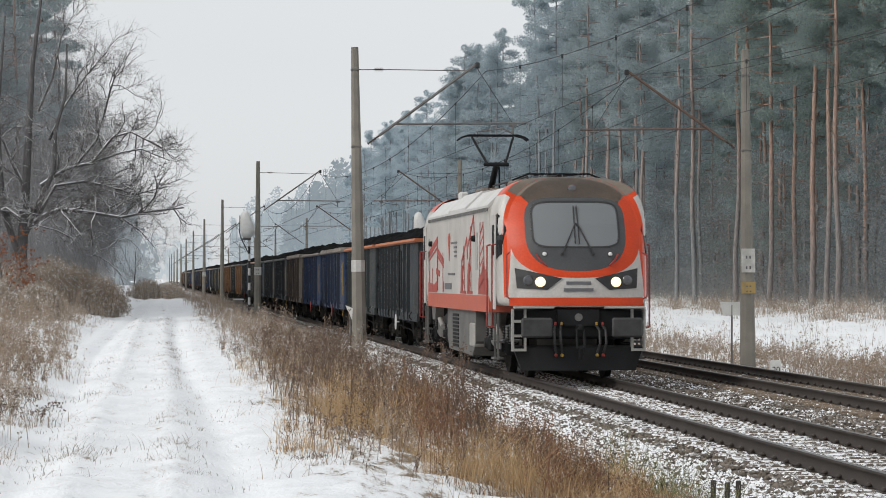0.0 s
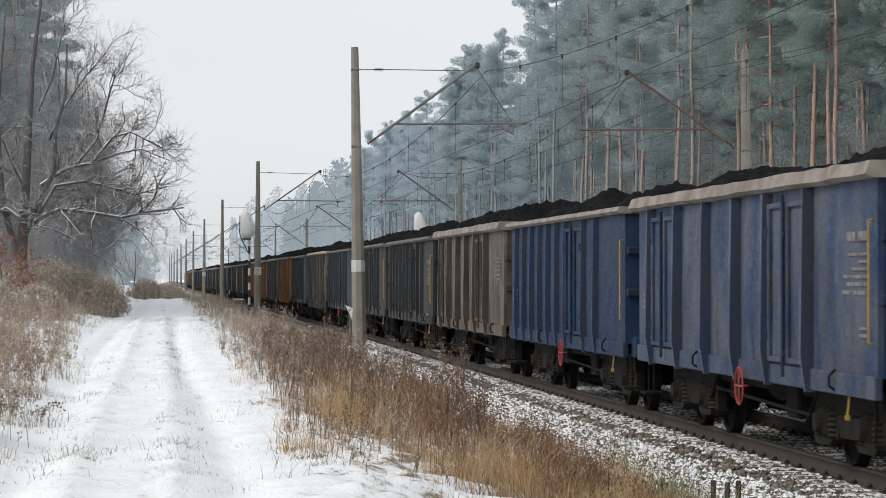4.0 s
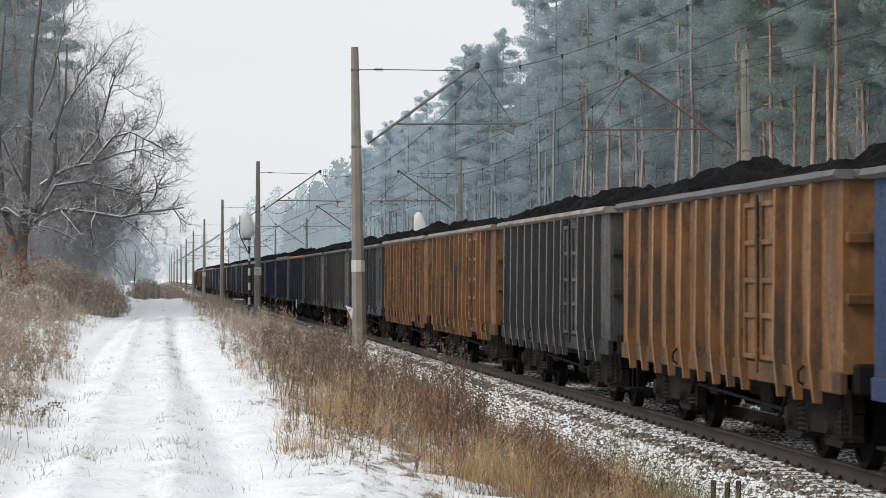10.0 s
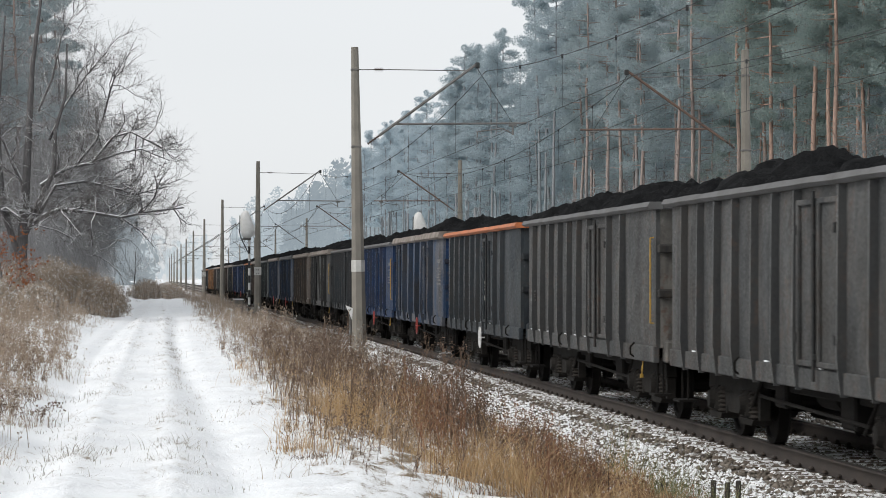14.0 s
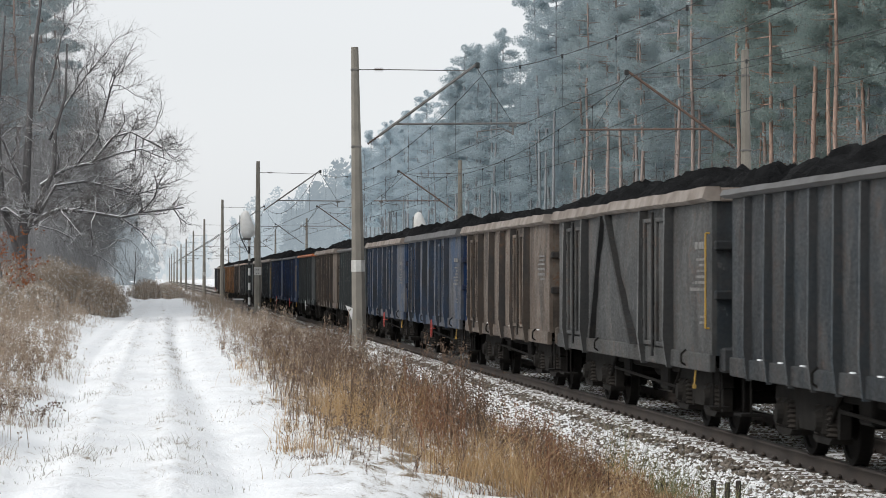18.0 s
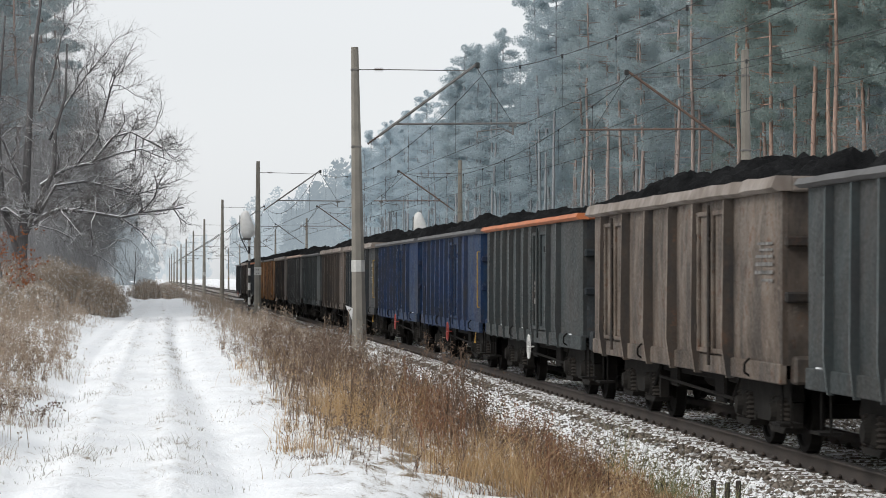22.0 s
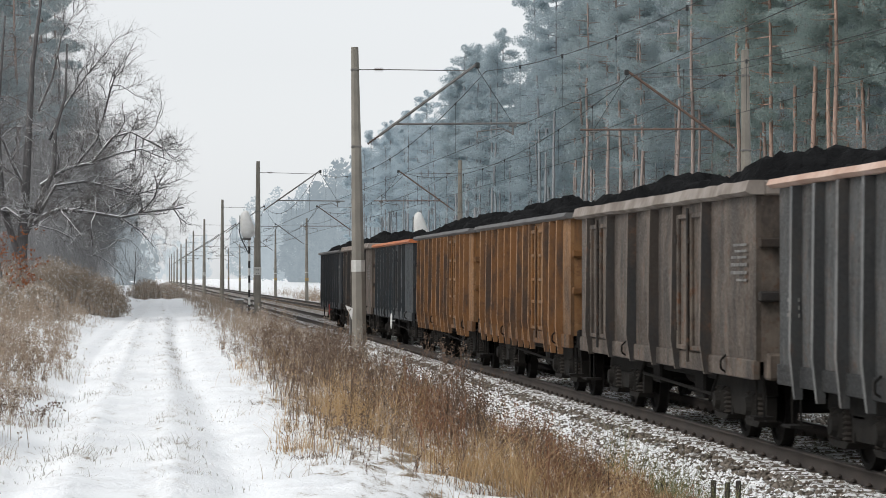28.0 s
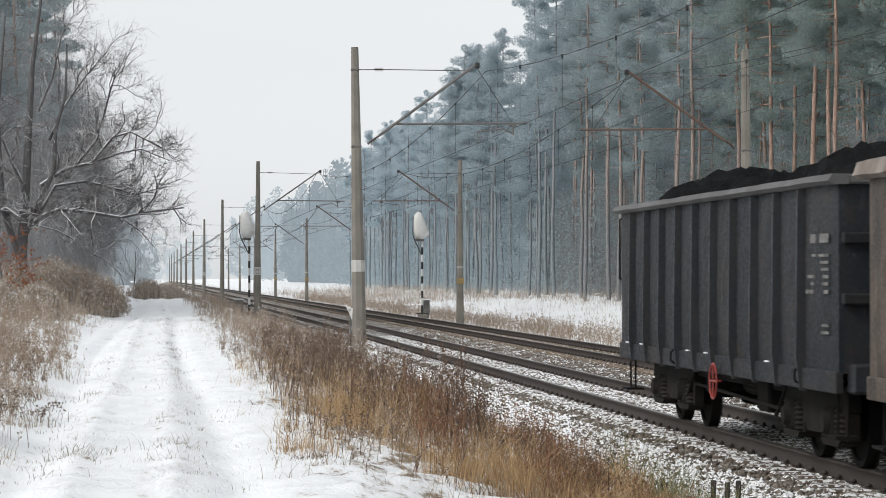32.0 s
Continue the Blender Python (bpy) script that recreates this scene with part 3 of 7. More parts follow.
# where the ribs and doors stand along the side of each pattern, seen on the side facing the path
RIBS = {"ribbed": (5.38, 4.34, 3.31, 2.27, 1.23, 0.19, -0.85, -2.75, -3.95), "plain": tuple(HALF_L - 1.14 * k for k in range(1, 11)),
        "stout": (5.43, 4.44, 3.46, 2.47, 1.48, 0.49, -0.42, -1.25, -2.06, -3.86, -4.65, -5.5),
        "wide": (5.2, 3.3, 1.45, -0.3, -1.95, -3.85), "braced": (5.2, 3.3, -1.95, -3.85)}
DOORS = {"ribbed": (-1.8,), "plain": (), "stout": (-2.96,), "wide": (4.25, -2.9), "braced": (4.25, -2.9)}
DOOR_W = 1.78


def bulged_wall(ribs, doors, z0, z1, swell):
    """A side wall whose sheets are pressed outward between the ribs; y is turned round for the side facing the path."""
    rng = random.Random(len(ribs))
    stops = sorted([-HALF_L, HALF_L] + [-y for y in ribs])
    ys, amp = [], []
    for p, q in zip(stops, stops[1:]):
        flat = any(p - 0.05 < -d < q + 0.05 for d in doors)
        for k in range(6):
            ys.append(p + (q - p) * k / 6)
            amp.append(0.0 if flat else math.sin(math.pi * k / 6) * min(1.3, 0.5 + 0.5 * (q - p)))
    ys.append(HALF_L)
    amp.append(0.0)
    n, rows = len(ys) - 1, 8
    v = []
    for j in range(rows + 1):
        for i in range(n + 1):
            v.append((WALL_X + swell * amp[i] * math.sin(math.pi * j / rows) ** 0.6 * rng.uniform(0.6, 1.2), ys[i], z0 + (z1 - z0) * j / rows))
    w = n + 1
    mb = MB().add(v, [(j * w + i, j * w + i + 1, (j + 1) * w + i + 1, (j + 1) * w + i) for j in range(rows) for i in range(n)])
    return mb.box(WALL_X - 0.06, WALL_X - 0.002, -HALF_L, HALF_L, z0, z1).mesh("side_wall")


def wagon_meshes(kind):
    """The shared meshes of one pattern of open wagon."""
    wide = kind in ("wide", "braced")
    top = {"ribbed": 2.98, "plain": 2.98, "stout": 3.02, "wide": 3.05, "braced": 3.05}[kind]
    low = 0.82
    g = {"top": top, "kind": kind}
    g["wall"] = bulged_wall(RIBS[kind], DOORS[kind], low + 0.2, top - 0.05, 0.04)
    g["end_wall"] = MB().box(-WALL_X + 0.06, WALL_X - 0.06, -HALF_L, -HALF_L + 0.06, low + 0.2, top - 0.05).mesh("end_wall")
    g["floor"] = MB().box(-WALL_X + 0.06, WALL_X - 0.06, -HALF_L + 0.06, HALF_L - 0.06, low + 0.2, low + 0.36).mesh("floor")
    g["sill"] = MB().box(WALL_X - 0.05, WALL_X + 0.035, -HALF_L, HALF_L, low, low + 0.22, 0.012).mesh("sill")
    hgt, out = (0.17, 0.15) if wide else (0.10, 0.13)
    rim = MB()
    for s in (-1, 1):
        pts = [(s * (WALL_X - 0.08), top - hgt), (s * (WALL_X + out * 0.55), top - hgt), (s * (WALL_X + out), top - hgt + 0.035), (s * (WALL_X + out * 0.7), top), (s * (WALL_X - 0.08), top)]
        # knocked and dented along its length
        n = 30
        wob = random.Random(kind + str(s))
        v = []
        for q in range(n + 1):
            y = -HALF_L - 0.1 + (2 * HALF_L + 0.2) * q / n
            amp = 0.011 if wide else 0.004
            dx, dz, up = wob.uniform(-amp, amp), wob.uniform(-amp, amp), wob.uniform(-amp, amp)
            v += [(px + s * (dx if abs(px) > WALL_X else 0), y, pz + (up if pz > top - 0.01 else dz)) for px, pz in pts]
        f = [(5 * q + i, 5 * q + (i + 1) % 5, 5 * q + 5 + (i + 1) % 5, 5 * q + 5 + i) for q in range(n) for i in range(5)]
        rim.add(v, f + [(0, 1, 2, 3, 4), tuple(5 * n + i for i in range(5))])
        rim.box(-WALL_X + 0.08, WALL_X - 0.08, min(s * (HALF_L - 0.08), s * (HALF_L + 0.1)), max(s * (HALF_L - 0.08), s * (HALF_L + 0.1)), top - hgt, top - 0.003, 0.02)
    g["rim"] = rim.mesh("rim")
    # upright ribs, tapering towards the sill
    rw, rd = {"ribbed": (0.05, 0.1), "plain": (0.05, 0.1), "stout": (0.12, 0.125), "wide": (0.09, 0.14), "braced": (0.09, 0.14)}[kind]
    rib = MB()
    foot = low - (0.12 if kind == "stout" else 0.02)
    v = []
    for z, w, d in ((foot, rw * 0.75, rd * 0.6), (low + 0.35, rw, rd), (top - hgt - 0.01, rw, rd * 0.82)):
        v += [(WALL_X, -w / 2 - 0.02, z), (WALL_X + d, -w / 2 + 0.01, z), (WALL_X + d, w / 2 - 0.01, z), (WALL_X, w / 2 + 0.02, z)]
    f = [(4 * k + i, 4 * k + (i + 1) % 4, 4 * k + 4 + (i + 1) % 4, 4 * k + 4 + i) for k in (0, 1) for i in range(4)] + [(3, 2, 1, 0), (8, 9, 10, 11)]
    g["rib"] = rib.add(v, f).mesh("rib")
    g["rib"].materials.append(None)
    # faces turned outward take the paler paint, as if lit from the side
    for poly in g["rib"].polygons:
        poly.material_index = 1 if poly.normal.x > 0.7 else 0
    g["rib_y"], g["door_y"], g["door_w"] = list(RIBS[kind]), list(DOORS[kind]), DOOR_W
    # a pair of door leaves with frame, locking bar and hinges
    dw = g["door_w"]
    leaf = MB()
    leaf.box(WALL_X + 0.004, WALL_X + 0.03, -dw / 4 + 0.015, dw / 4 - 0.015, low + 0.24, top - hgt - 0.12)
    for a in (-1, 1):
        leaf.box(WALL_X + 0.03, WALL_X + 0.075, min(a * dw / 4 - a * 0.015, a * dw / 4 - a * 0.085), max(a * dw / 4 - a * 0.015, a * dw / 4 - a * 0.085), low + 0.24, top - hgt - 0.12, 0.01)
    zs = [low + 0.24, top - hgt - 0.18] + ([low + 0.24 + (top - hgt - low - 0.42) * q for q in (0.27, 0.5, 0.75)] if kind == "stout" else [])
    for z in zs:
        leaf.box(WALL_X + 0.03, WALL_X + 0.07, -dw / 4 + 0.085, dw / 4 - 0.085, z, z + 0.06, 0.01)
    g["leaf"] = leaf.mesh("door_leaf")
    g["bar"] = MB().tube((WALL_X + 0.1, 0, low + 0.1), (WALL_X + 0.1, 0, top - hgt - 0.05), 0.02).box(WALL_X + 0.05, WALL_X + 0.12, -0.03, 0.03, low + 0.3, low + 0.38, 0.015).box(
        WALL_X + 0.05, WALL_X + 0.12, -0.03, 0.03, top - hgt - 0.5, top - hgt - 0.43, 0.015).mesh("locking_bar")
    g["brace"] = MB().prism([(-1.15, low + 0.22), (-1.0, low + 0.22), (0.13, top - hgt), (-0.02, top - hgt)], "x", WALL_X + 0.004, WALL_X + 0.1).mesh("brace")
    g["long_brace"] = MB().prism([(2.2, low + 0.22), (2.35, low + 0.22), (0.1, top - hgt), (-0.05, top - hgt)], "x", WALL_X + 0.004, WALL_X + 0.12).mesh("brace")
    # end wall stiffeners
    g["end_post"] = MB().box(-0.06, 0.06, -HALF_L - 0.11, -HALF_L, low, top - hgt, 0.02).mesh("end_post")
    g["end_beam"] = MB().box(-WALL_X + 0.02, WALL_X - 0.02, -HALF_L - 0.09, -HALF_L, -0.06, 0.06, 0.02).mesh("end_beam")
    g["headstock"] = MB().box(-1.3, 1.3, -HALF_L - 0.16, -HALF_L + 0.1, low, low + 0.3, 0.03).mesh("headstock")
    return g


def heap_mesh(seed, top):
    """Coal loaded in two or three mounds above the rim."""
    rng = np.random.RandomState(seed)
    ys, xs = np.linspace(-HALF_L + 0.07, HALF_L - 0.07, 120), np.linspace(-WALL_X + 0.07, WALL_X - 0.07, 26)
    x, y = np.meshgrid(xs, ys)
    z = np.full_like(x, top - 0.34)
    n = rng.randint(2, 4)
    for k in range(n):
        c = -HALF_L + 2 * HALF_L * (k + 0.5 + rng.uniform(-0.12, 0.12)) / n
        h, w = rng.uniform(0.58, 0.86), rng.uniform(1.3, 2.0)
        z = z + h * np.exp(-((y - c) / w) ** 2) * (1 - 0.75 * (np.abs(x) / WALL_X) ** 2.2)
    edge = np.minimum(1, (HALF_L - np.abs(y)) / 1.5)
    z = top - 0.34 + (z - top + 0.34) * edge + np.minimum(edge, np.minimum(1, (WALL_X - np.abs(x)) / 0.25)) * (0.06 * lumps(x, y, 0.8, seed + 7) + 0.05 * lumps(x, y, 2.2, seed + 8) + 0.075 * rng.uniform(-1, 1, x.shape))
    v = np.stack([x.ravel(), y.ravel(), z.ravel()], 1)
    m = len(xs)
    i = (np.arange(len(ys) - 1)[:, None] * m + np.arange(m - 1)[None, :]).ravel()
    return quick_mesh("coal", v, np.stack([i, i + 1, i + m + 1, i + m], 1))


KINDS = {k: wagon_meshes(k) for k in ("ribbed", "plain", "stout", "wide", "braced")}
HEAPS = {k: [heap_mesh(11 + 5 * s, g["top"]) for s in range(5)] for k, g in KINDS.items()}


def gear_meshes(r=0.46, base=1.8, outer=1.02, tone=1.0):
    """Wheel, axle, springs and frame of a two-axle bogie."""
    g = {}
    prof = [(-0.07, 0.12), (-0.07, r * 0.35), (-0.02, r * 0.45), (-0.035, r * 0.82), (-0.065, r * 0.86), (-0.065, r), (0.05, r * 1.0), (0.07, r * 1.06), (0.07, r * 0.86), (0.03, r * 0.82), (0.03, r * 0.4), (0.08, 0.12)]
    g["wheel"] = MB().lathe(prof, (0, 0, 0), "x", 28).mesh("wheel")
    g["axle"] = MB().tube((-0.72, 0, 0), (0.72, 0, 0), 0.085, None, 12).mesh("axle")
    g["box"] = MB().box(-0.14, 0.14, -0.17, 0.17, -0.17, 0.17, 0.05).lathe([(-0.2, 0.10), (-0.14, 0.13)], (0, 0, 0), "x", 14).mesh("axle_box")
    prof = []
    for k in range(6):
        prof += [(-0.18 + 0.055 * k, 0.085), (-0.155 + 0.055 * k, 0.115), (-0.13 + 0.055 * k, 0.085)]
    g["spring"] = MB().lathe(prof, (0, 0, 0), "z", 12).mesh("spring")
    e = base / 2
    a, b = outer - 0.07, outer + 0.07
    side = MB().prism([(-e - 0.6, 0.6), (-e - 0.52, 0.84), (e + 0.52, 0.84), (e + 0.6, 0.6), (e + 0.42, 0.56), (-e - 0.42, 0.56)], "x", a, b)
    side.prism([(-e + 0.42, 0.58), (e - 0.42, 0.58), (0.3, 0.33), (-0.3, 0.33)], "x", a, b)
    for q in (-e - 0.5, -e + 0.42, e - 0.42, e + 0.5):
        side.prism([(q - 0.08, 0.58), (q + 0.08, 0.58), (q + 0.05, 0.3), (q - 0.05, 0.3)], "x", a + 0.01, b - 0.01)
    for q in (-e, e):
        side.prism([(q - 0.42, 0.3), (q + 0.42, 0.3), (q + 0.3, 0.23), (q - 0.3, 0.23)], "x", outer - 0.12, outer + 0.11)
    side.tube((outer + 0.05, -e - 0.3, 0.9), (outer + 0.09, e + 0.3, 0.9), 0.025)
    g["side"] = side.mesh("side_frame")
    g["bolster"] = MB().box(-1.0, 1.0, -0.25, 0.25, 0.5, 0.78, 0.04).mesh("bolster")
    g["shoe"] = MB().prism([(-0.05, 0.28), (0.03, 0.26), (0.07, 0.62), (-0.02, 0.66)], "x", -0.05, 0.05).mesh("brake_shoe")
    g["base"], g["r"], g["outer"] = base, r, outer
    return g


GEAR = gear_meshes()
MISC = {
    "buffer": MB().lathe([(-0.62, 0.0), (-0.615, 0.2), (-0.57, 0.225), (-0.54, 0.06), (-0.36, 0.06), (-0.36, 0.11), (0.0, 0.13)], (0, 0, 0), "y", 16).mesh("buffer"),
    "hook": MB().box(-0.05, 0.05, -0.35, 0.0, -0.06, 0.06, 0.02).tube((0, -0.33, 0), (0, -0.45, -0.3), 0.03).mesh("coupling_hook"),
    "hose": MB().path([(0.0, 0.05, 0.0), (0.02, -0.2, -0.08), (0.03, -0.33, -0.28), (0.02, -0.4, -0.45)], 0.028).mesh("brake_hose"),
    "step": MB().tube((0, -0.2, 0), (0, -0.2, -0.42), 0.014).tube((0, 0.2, 0), (0, 0.2, -0.42), 0.014).box(-0.12, 0.12, -0.21, 0.21, -0.45, -0.42).mesh("step"),
    "ladder": MB().tube((0, 0, 0), (0, 0, 1.15), 0.012).tube((0, 0, 0), (0.05, 0, 0), 0.01).tube((0, 0, 1.15), (0.05, 0, 1.15), 0.01).mesh("handrail"),
    "wheel_rim": MB().path([(0, 0.21 * math.cos(a * 0.3927), 0.21 * math.sin(a * 0.3927)) for a in range(17)], 0.012).path([(0, 0.2, 0), (0, -0.2, 0)], 0.012).path([(0, 0, 0.2), (0, 0, -0.2)], 0.012).path([(0, 0, 0), (0.1, 0, 0)], 0.016).mesh("hand_wheel"),
    "tank": MB().lathe([(-0.5, 0.05), (-0.46, 0.17), (0.46, 0.17), (0.5, 0.05)], (0, 0, 0), "y", 14).mesh("air_tank"),
    "beam": MB().box(-0.12, 0.12, -6.3, 6.3, 0.72, 1.02, 0.02).box(-0.9, 0.9, -1.6, -1.4, 0.75, 1.0).box(-0.9, 0.9, 1.4, 1.6, 0.75, 1.0).mesh("underframe"),
    "rigging": MB().box(-0.75, 0.75, -2.9, -2.2, 0.48, 0.8, 0.05).box(-0.7, 0.5, -0.9, 0.3, 0.55, 0.85, 0.05).box(-0.8, 0.7, 2.1, 2.8, 0.5, 0.8, 0.05).tube((-0.4, -3.6, 0.55), (-0.4, 3.6, 0.55), 0.035).tube(
        (0.4, -3.6, 0.52), (0.4, 3.6, 0.52), 0.035).box(-1.05, -0.95, -3.2, 3.2, 0.68, 0.86, 0.02).box(0.95, 1.05, -3.2, 3.2, 0.68, 0.86, 0.02).box(-1.1, -0.8, -1.9, -1.3, 0.42, 0.84, 0.03).box(-1.1, -0.9, 1.2, 1.75, 0.5, 0.84, 0.03).tube(
        (-1.12, -2.6, 0.5), (-1.12, 2.4, 0.6), 0.022).tube((-1.08, 2.4, 0.84), (-1.12, 2.9, 0.4), 0.025).tube((-1.08, -2.9, 0.84), (-1.12, -2.4, 0.42), 0.025).box(-0.3, 0.3, -3.4, 3.4, 0.3, 0.42, 0.03).mesh("brake_gear"),
    "hook_small": MB().path([(0, 0, 0), (0.06, 0, -0.06), (0.06, 0, -0.16), (0, 0, -0.2)], 0.014).mesh("rope_hook"),
    "lever": MB().path([(0, 0, 0), (0.02, 0, -0.2)], 0.012).box(0.0, 0.04, -0.02, 0.02, -0.24, -0.19).mesh("brake_lever"),
    "snow_ledge": MB().box(0, 0.025, -0.08, 0.08, 0, 0.016).mesh("snow_ledge"),
}


# unreadable lines of lettering, (drop, height, width), each broken into words
LINES = {0: ((0.0, 0.09, 0.8), (0.2, 0.03, 0.7), (0.27, 0.03, 0.4), (0.34, 0.03, 0.55), (0.41, 0.035, 0.9), (0.48, 0.035, 0.8), (0.56, 0.04, 1.0), (0.9, 0.03, 0.3), (0.97, 0.03, 0.36)),
         1: ((0.0, 0.03, 0.9), (0.07, 0.03, 0.7), (0.14, 0.03, 0.85), (0.22, 0.04, 1.0), (0.31, 0.04, 0.9), (0.4, 0.03, 0.6)),
         2: ((0.0, 0.04, 0.6), (0.08, 0.04, 0.5), (0.16, 0.04, 0.6)), 3: ((0.0, 0.06, 0.5), (0.1, 0.03, 0.36), (0.16, 0.03, 0.4), (0.3, 0.1, 0.3))}


def lettering_mesh(k):
    r = random.Random(k)
    mb = MB()
    for drop, h, w in LINES[k]:
        a = -0.5
        while a < w - 0.54:
            b = min(w - 0.5, a + r.uniform(1.5, 4.5) * h)
            mb.box(0, 0.004, -b, -a, -drop - h, -drop)
            a = b + 0.6 * h
    return mb.mesh("lettering")


LETTERING = {k: lettering_mesh(k) for k in LINES}


def bogie(parent, y, g=GEAR, frame_mat=None, turning=False):
    frame_mat = frame_mat or M["bogie"]
    b = part("bogie", g["bolster"], frame_mat, parent, at=pose(0, y, 0))
    for s in (-1, 1):
        part("side_frame", g["side"], frame_mat, b, at=pose(0, 0, 0, 0, 0, 0 if s > 0 else 180))
        for e in (-1, 1):
            ye = e * g["base"] / 2
            w = part("wheel", g["wheel"], M["frame_steel"], b, at=pose(s * 0.76, ye, g["r"], 0, 0, 0 if s < 0 else 180))
            if turning:
                ROLLING.append((w, s * 0.76, ye, g["r"], s, 26.0, 32.0))
            part("axle_box", g["box"], frame_mat, b, at=pose(s * g["outer"], ye, g["r"], 0, 0, 0 if s < 0 else 180))
            for q in (-1, 1):
                part("spring", g["spring"], M["spring"], b, at=pose(s * (g["outer"] + 0.02), ye + q * 0.27, g["r"] + 0.02))
    for e in (-1, 1):
        part("axle", g["axle"], M["frame_steel"], b, at=pose(0, e * g["base"] / 2, g["r"]))
    for s in (-1, 1):
        for e in (-1, 1):
            part("brake_shoe", g["shoe"], M["frame_steel"], b, at=pose(s * 0.76, e * (g["base"] / 2 - g["r"] - 0.06), 0.1, 0, 0, 0 if e > 0 else 180))
    return b


def wagon(i, kind, paint, rim, label, ends=None, rail=None, hand=None, text=(0,), bare=None):
    """One four-axle open wagon, its front towards smaller y."""
    g = KINDS[kind]
    p = PAINT[paint]
    e = PAINT[ends] if ends else p
    top = thing("coal_wagon", label, "freight wagon", "wagons of the coal train")
    part("floor", g["floor"], p, top)
    for turn in (0, 180):
        part("side_wall", g["wall"], p, top, at=pose(0, 0, 0, 0, 0, turn))
        part("end_wall", g["end_wall"], e, top, at=pose(0, 0, 0, 0, 0, turn))
    part("rim", g["rim"], M[rim], top, {"orange_rim": "orange painted rim", "pale_rim": "pale worn rim", "pink_rim": "faded pink rim", "grey_rim": ""}[rim])
    for s in (-1, 1):
        turn = 180 if s < 0 else 0
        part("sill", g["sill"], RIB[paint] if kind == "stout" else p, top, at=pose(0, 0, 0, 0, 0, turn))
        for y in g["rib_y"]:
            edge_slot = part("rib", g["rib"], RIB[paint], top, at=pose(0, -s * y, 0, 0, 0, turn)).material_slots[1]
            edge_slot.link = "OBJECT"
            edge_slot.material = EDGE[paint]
        if i in SNOWY and s < 0:
            lying = random.Random(i)
            for ya, yb in zip([HALF_L] + g["rib_y"], g["rib_y"] + [-HALF_L]):
                if lying.random() < 0.45:
                    continue
                part("snow_ledge", MISC["snow_ledge"], M["snow"], top, "thin line of snow on the sill", at=pose(-WALL_X - 0.033, (ya + yb) / 2, 1.042))
        for y in g["door_y"]:
            for q in (-1, 1):
                leaf = part("door_leaf", g["leaf"], PAINT["green" if paint == "patch" else paint], top, at=pose(0, -s * y + q * g["door_w"] / 4, 0, 0, 0, turn))
                for z in (1.35, 2.45) if s < 0 else ():
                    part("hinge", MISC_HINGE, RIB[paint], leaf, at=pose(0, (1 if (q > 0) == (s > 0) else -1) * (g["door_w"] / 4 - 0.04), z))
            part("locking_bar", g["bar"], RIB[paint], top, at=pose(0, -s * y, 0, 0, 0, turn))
        if i == 14 and s < 0:
            y0, y1 = g["rib_y"][-1], g["rib_y"][-2]
            for q in range(6):
                part("rung", MISC_RUNG, M["galvanised"], top, at=pose(-WALL_X - 0.06, (y0 + y1) / 2, 1.2 + 0.31 * q))
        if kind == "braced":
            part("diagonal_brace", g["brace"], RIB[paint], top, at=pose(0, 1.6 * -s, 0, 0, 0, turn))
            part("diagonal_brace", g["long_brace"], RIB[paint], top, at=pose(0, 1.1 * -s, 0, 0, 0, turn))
    # end posts and beams take the shade-darkened rib paint too
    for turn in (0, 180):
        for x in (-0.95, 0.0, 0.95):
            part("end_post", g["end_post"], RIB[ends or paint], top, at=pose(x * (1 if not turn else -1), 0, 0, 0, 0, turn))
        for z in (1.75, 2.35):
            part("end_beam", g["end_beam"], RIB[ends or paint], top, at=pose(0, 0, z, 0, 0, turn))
        part("headstock", g["headstock"], M["frame_steel"] if not ends else e, top, at=pose(0, 0, 0, 0, 0, turn))
        for x in (-0.875, 0.875):
            part("buffer", MISC["buffer"], M["frame_steel"], top, at=pose(x, -6.4 if not turn else 6.4, 1.0, 0, 0, turn))
        part("coupling_hook", MISC["hook"], M["frame_steel"], top, at=pose(0, -6.5 if not turn else 6.5, 1.0, 0, 0, turn))
        part("brake_hose", MISC["hose"], M["black_paint"], top, at=pose(0.35, -6.5 if not turn else 6.5, 0.9, 0, 0, turn))
    part("underframe", MISC["beam"], M["frame_steel"], top)
    part("brake_gear", MISC["rigging"], M["frame_steel"], top)
    part("air_tank", MISC["tank"], M["frame_steel"], top, at=pose(-0.55, 0.9, 0.66))
    for y in (-4.05, 4.05):
        bogie(top, y, turning=(i == 40))
    part("step", MISC["step"], M["frame_steel"], top, at=pose(-1.28, 6.15, 0.82))
    part("step", MISC["step"], M["frame_steel"], top, at=pose(-1.28, -6.1, 0.82))
    part("step", MISC["step"], M["frame_steel"], top, at=pose(1.28, -6.1, 0.82))
    if rail in ("yellow", "lever"):
        part("brake_lever", MISC["lever"], M["yellow"], top, "yellow brake lever", at=pose(-1.36, -5.2, 0.82, 0, 0, 180))
    for y in (-4.9, 2.1):
        part("rope_hook", MISC["hook_small"], M["frame_steel"], top, at=pose(-WALL_X - 0.03, y, 1.06, 0, 0, 180))
    if rail in ("yellow", "frame_steel"):
        part("handrail", MISC["ladder"], M[rail], top, "yellow handrail" if rail == "yellow" else "", at=pose(-WALL_X - 0.055, -HALF_L + 0.12, 1.35))
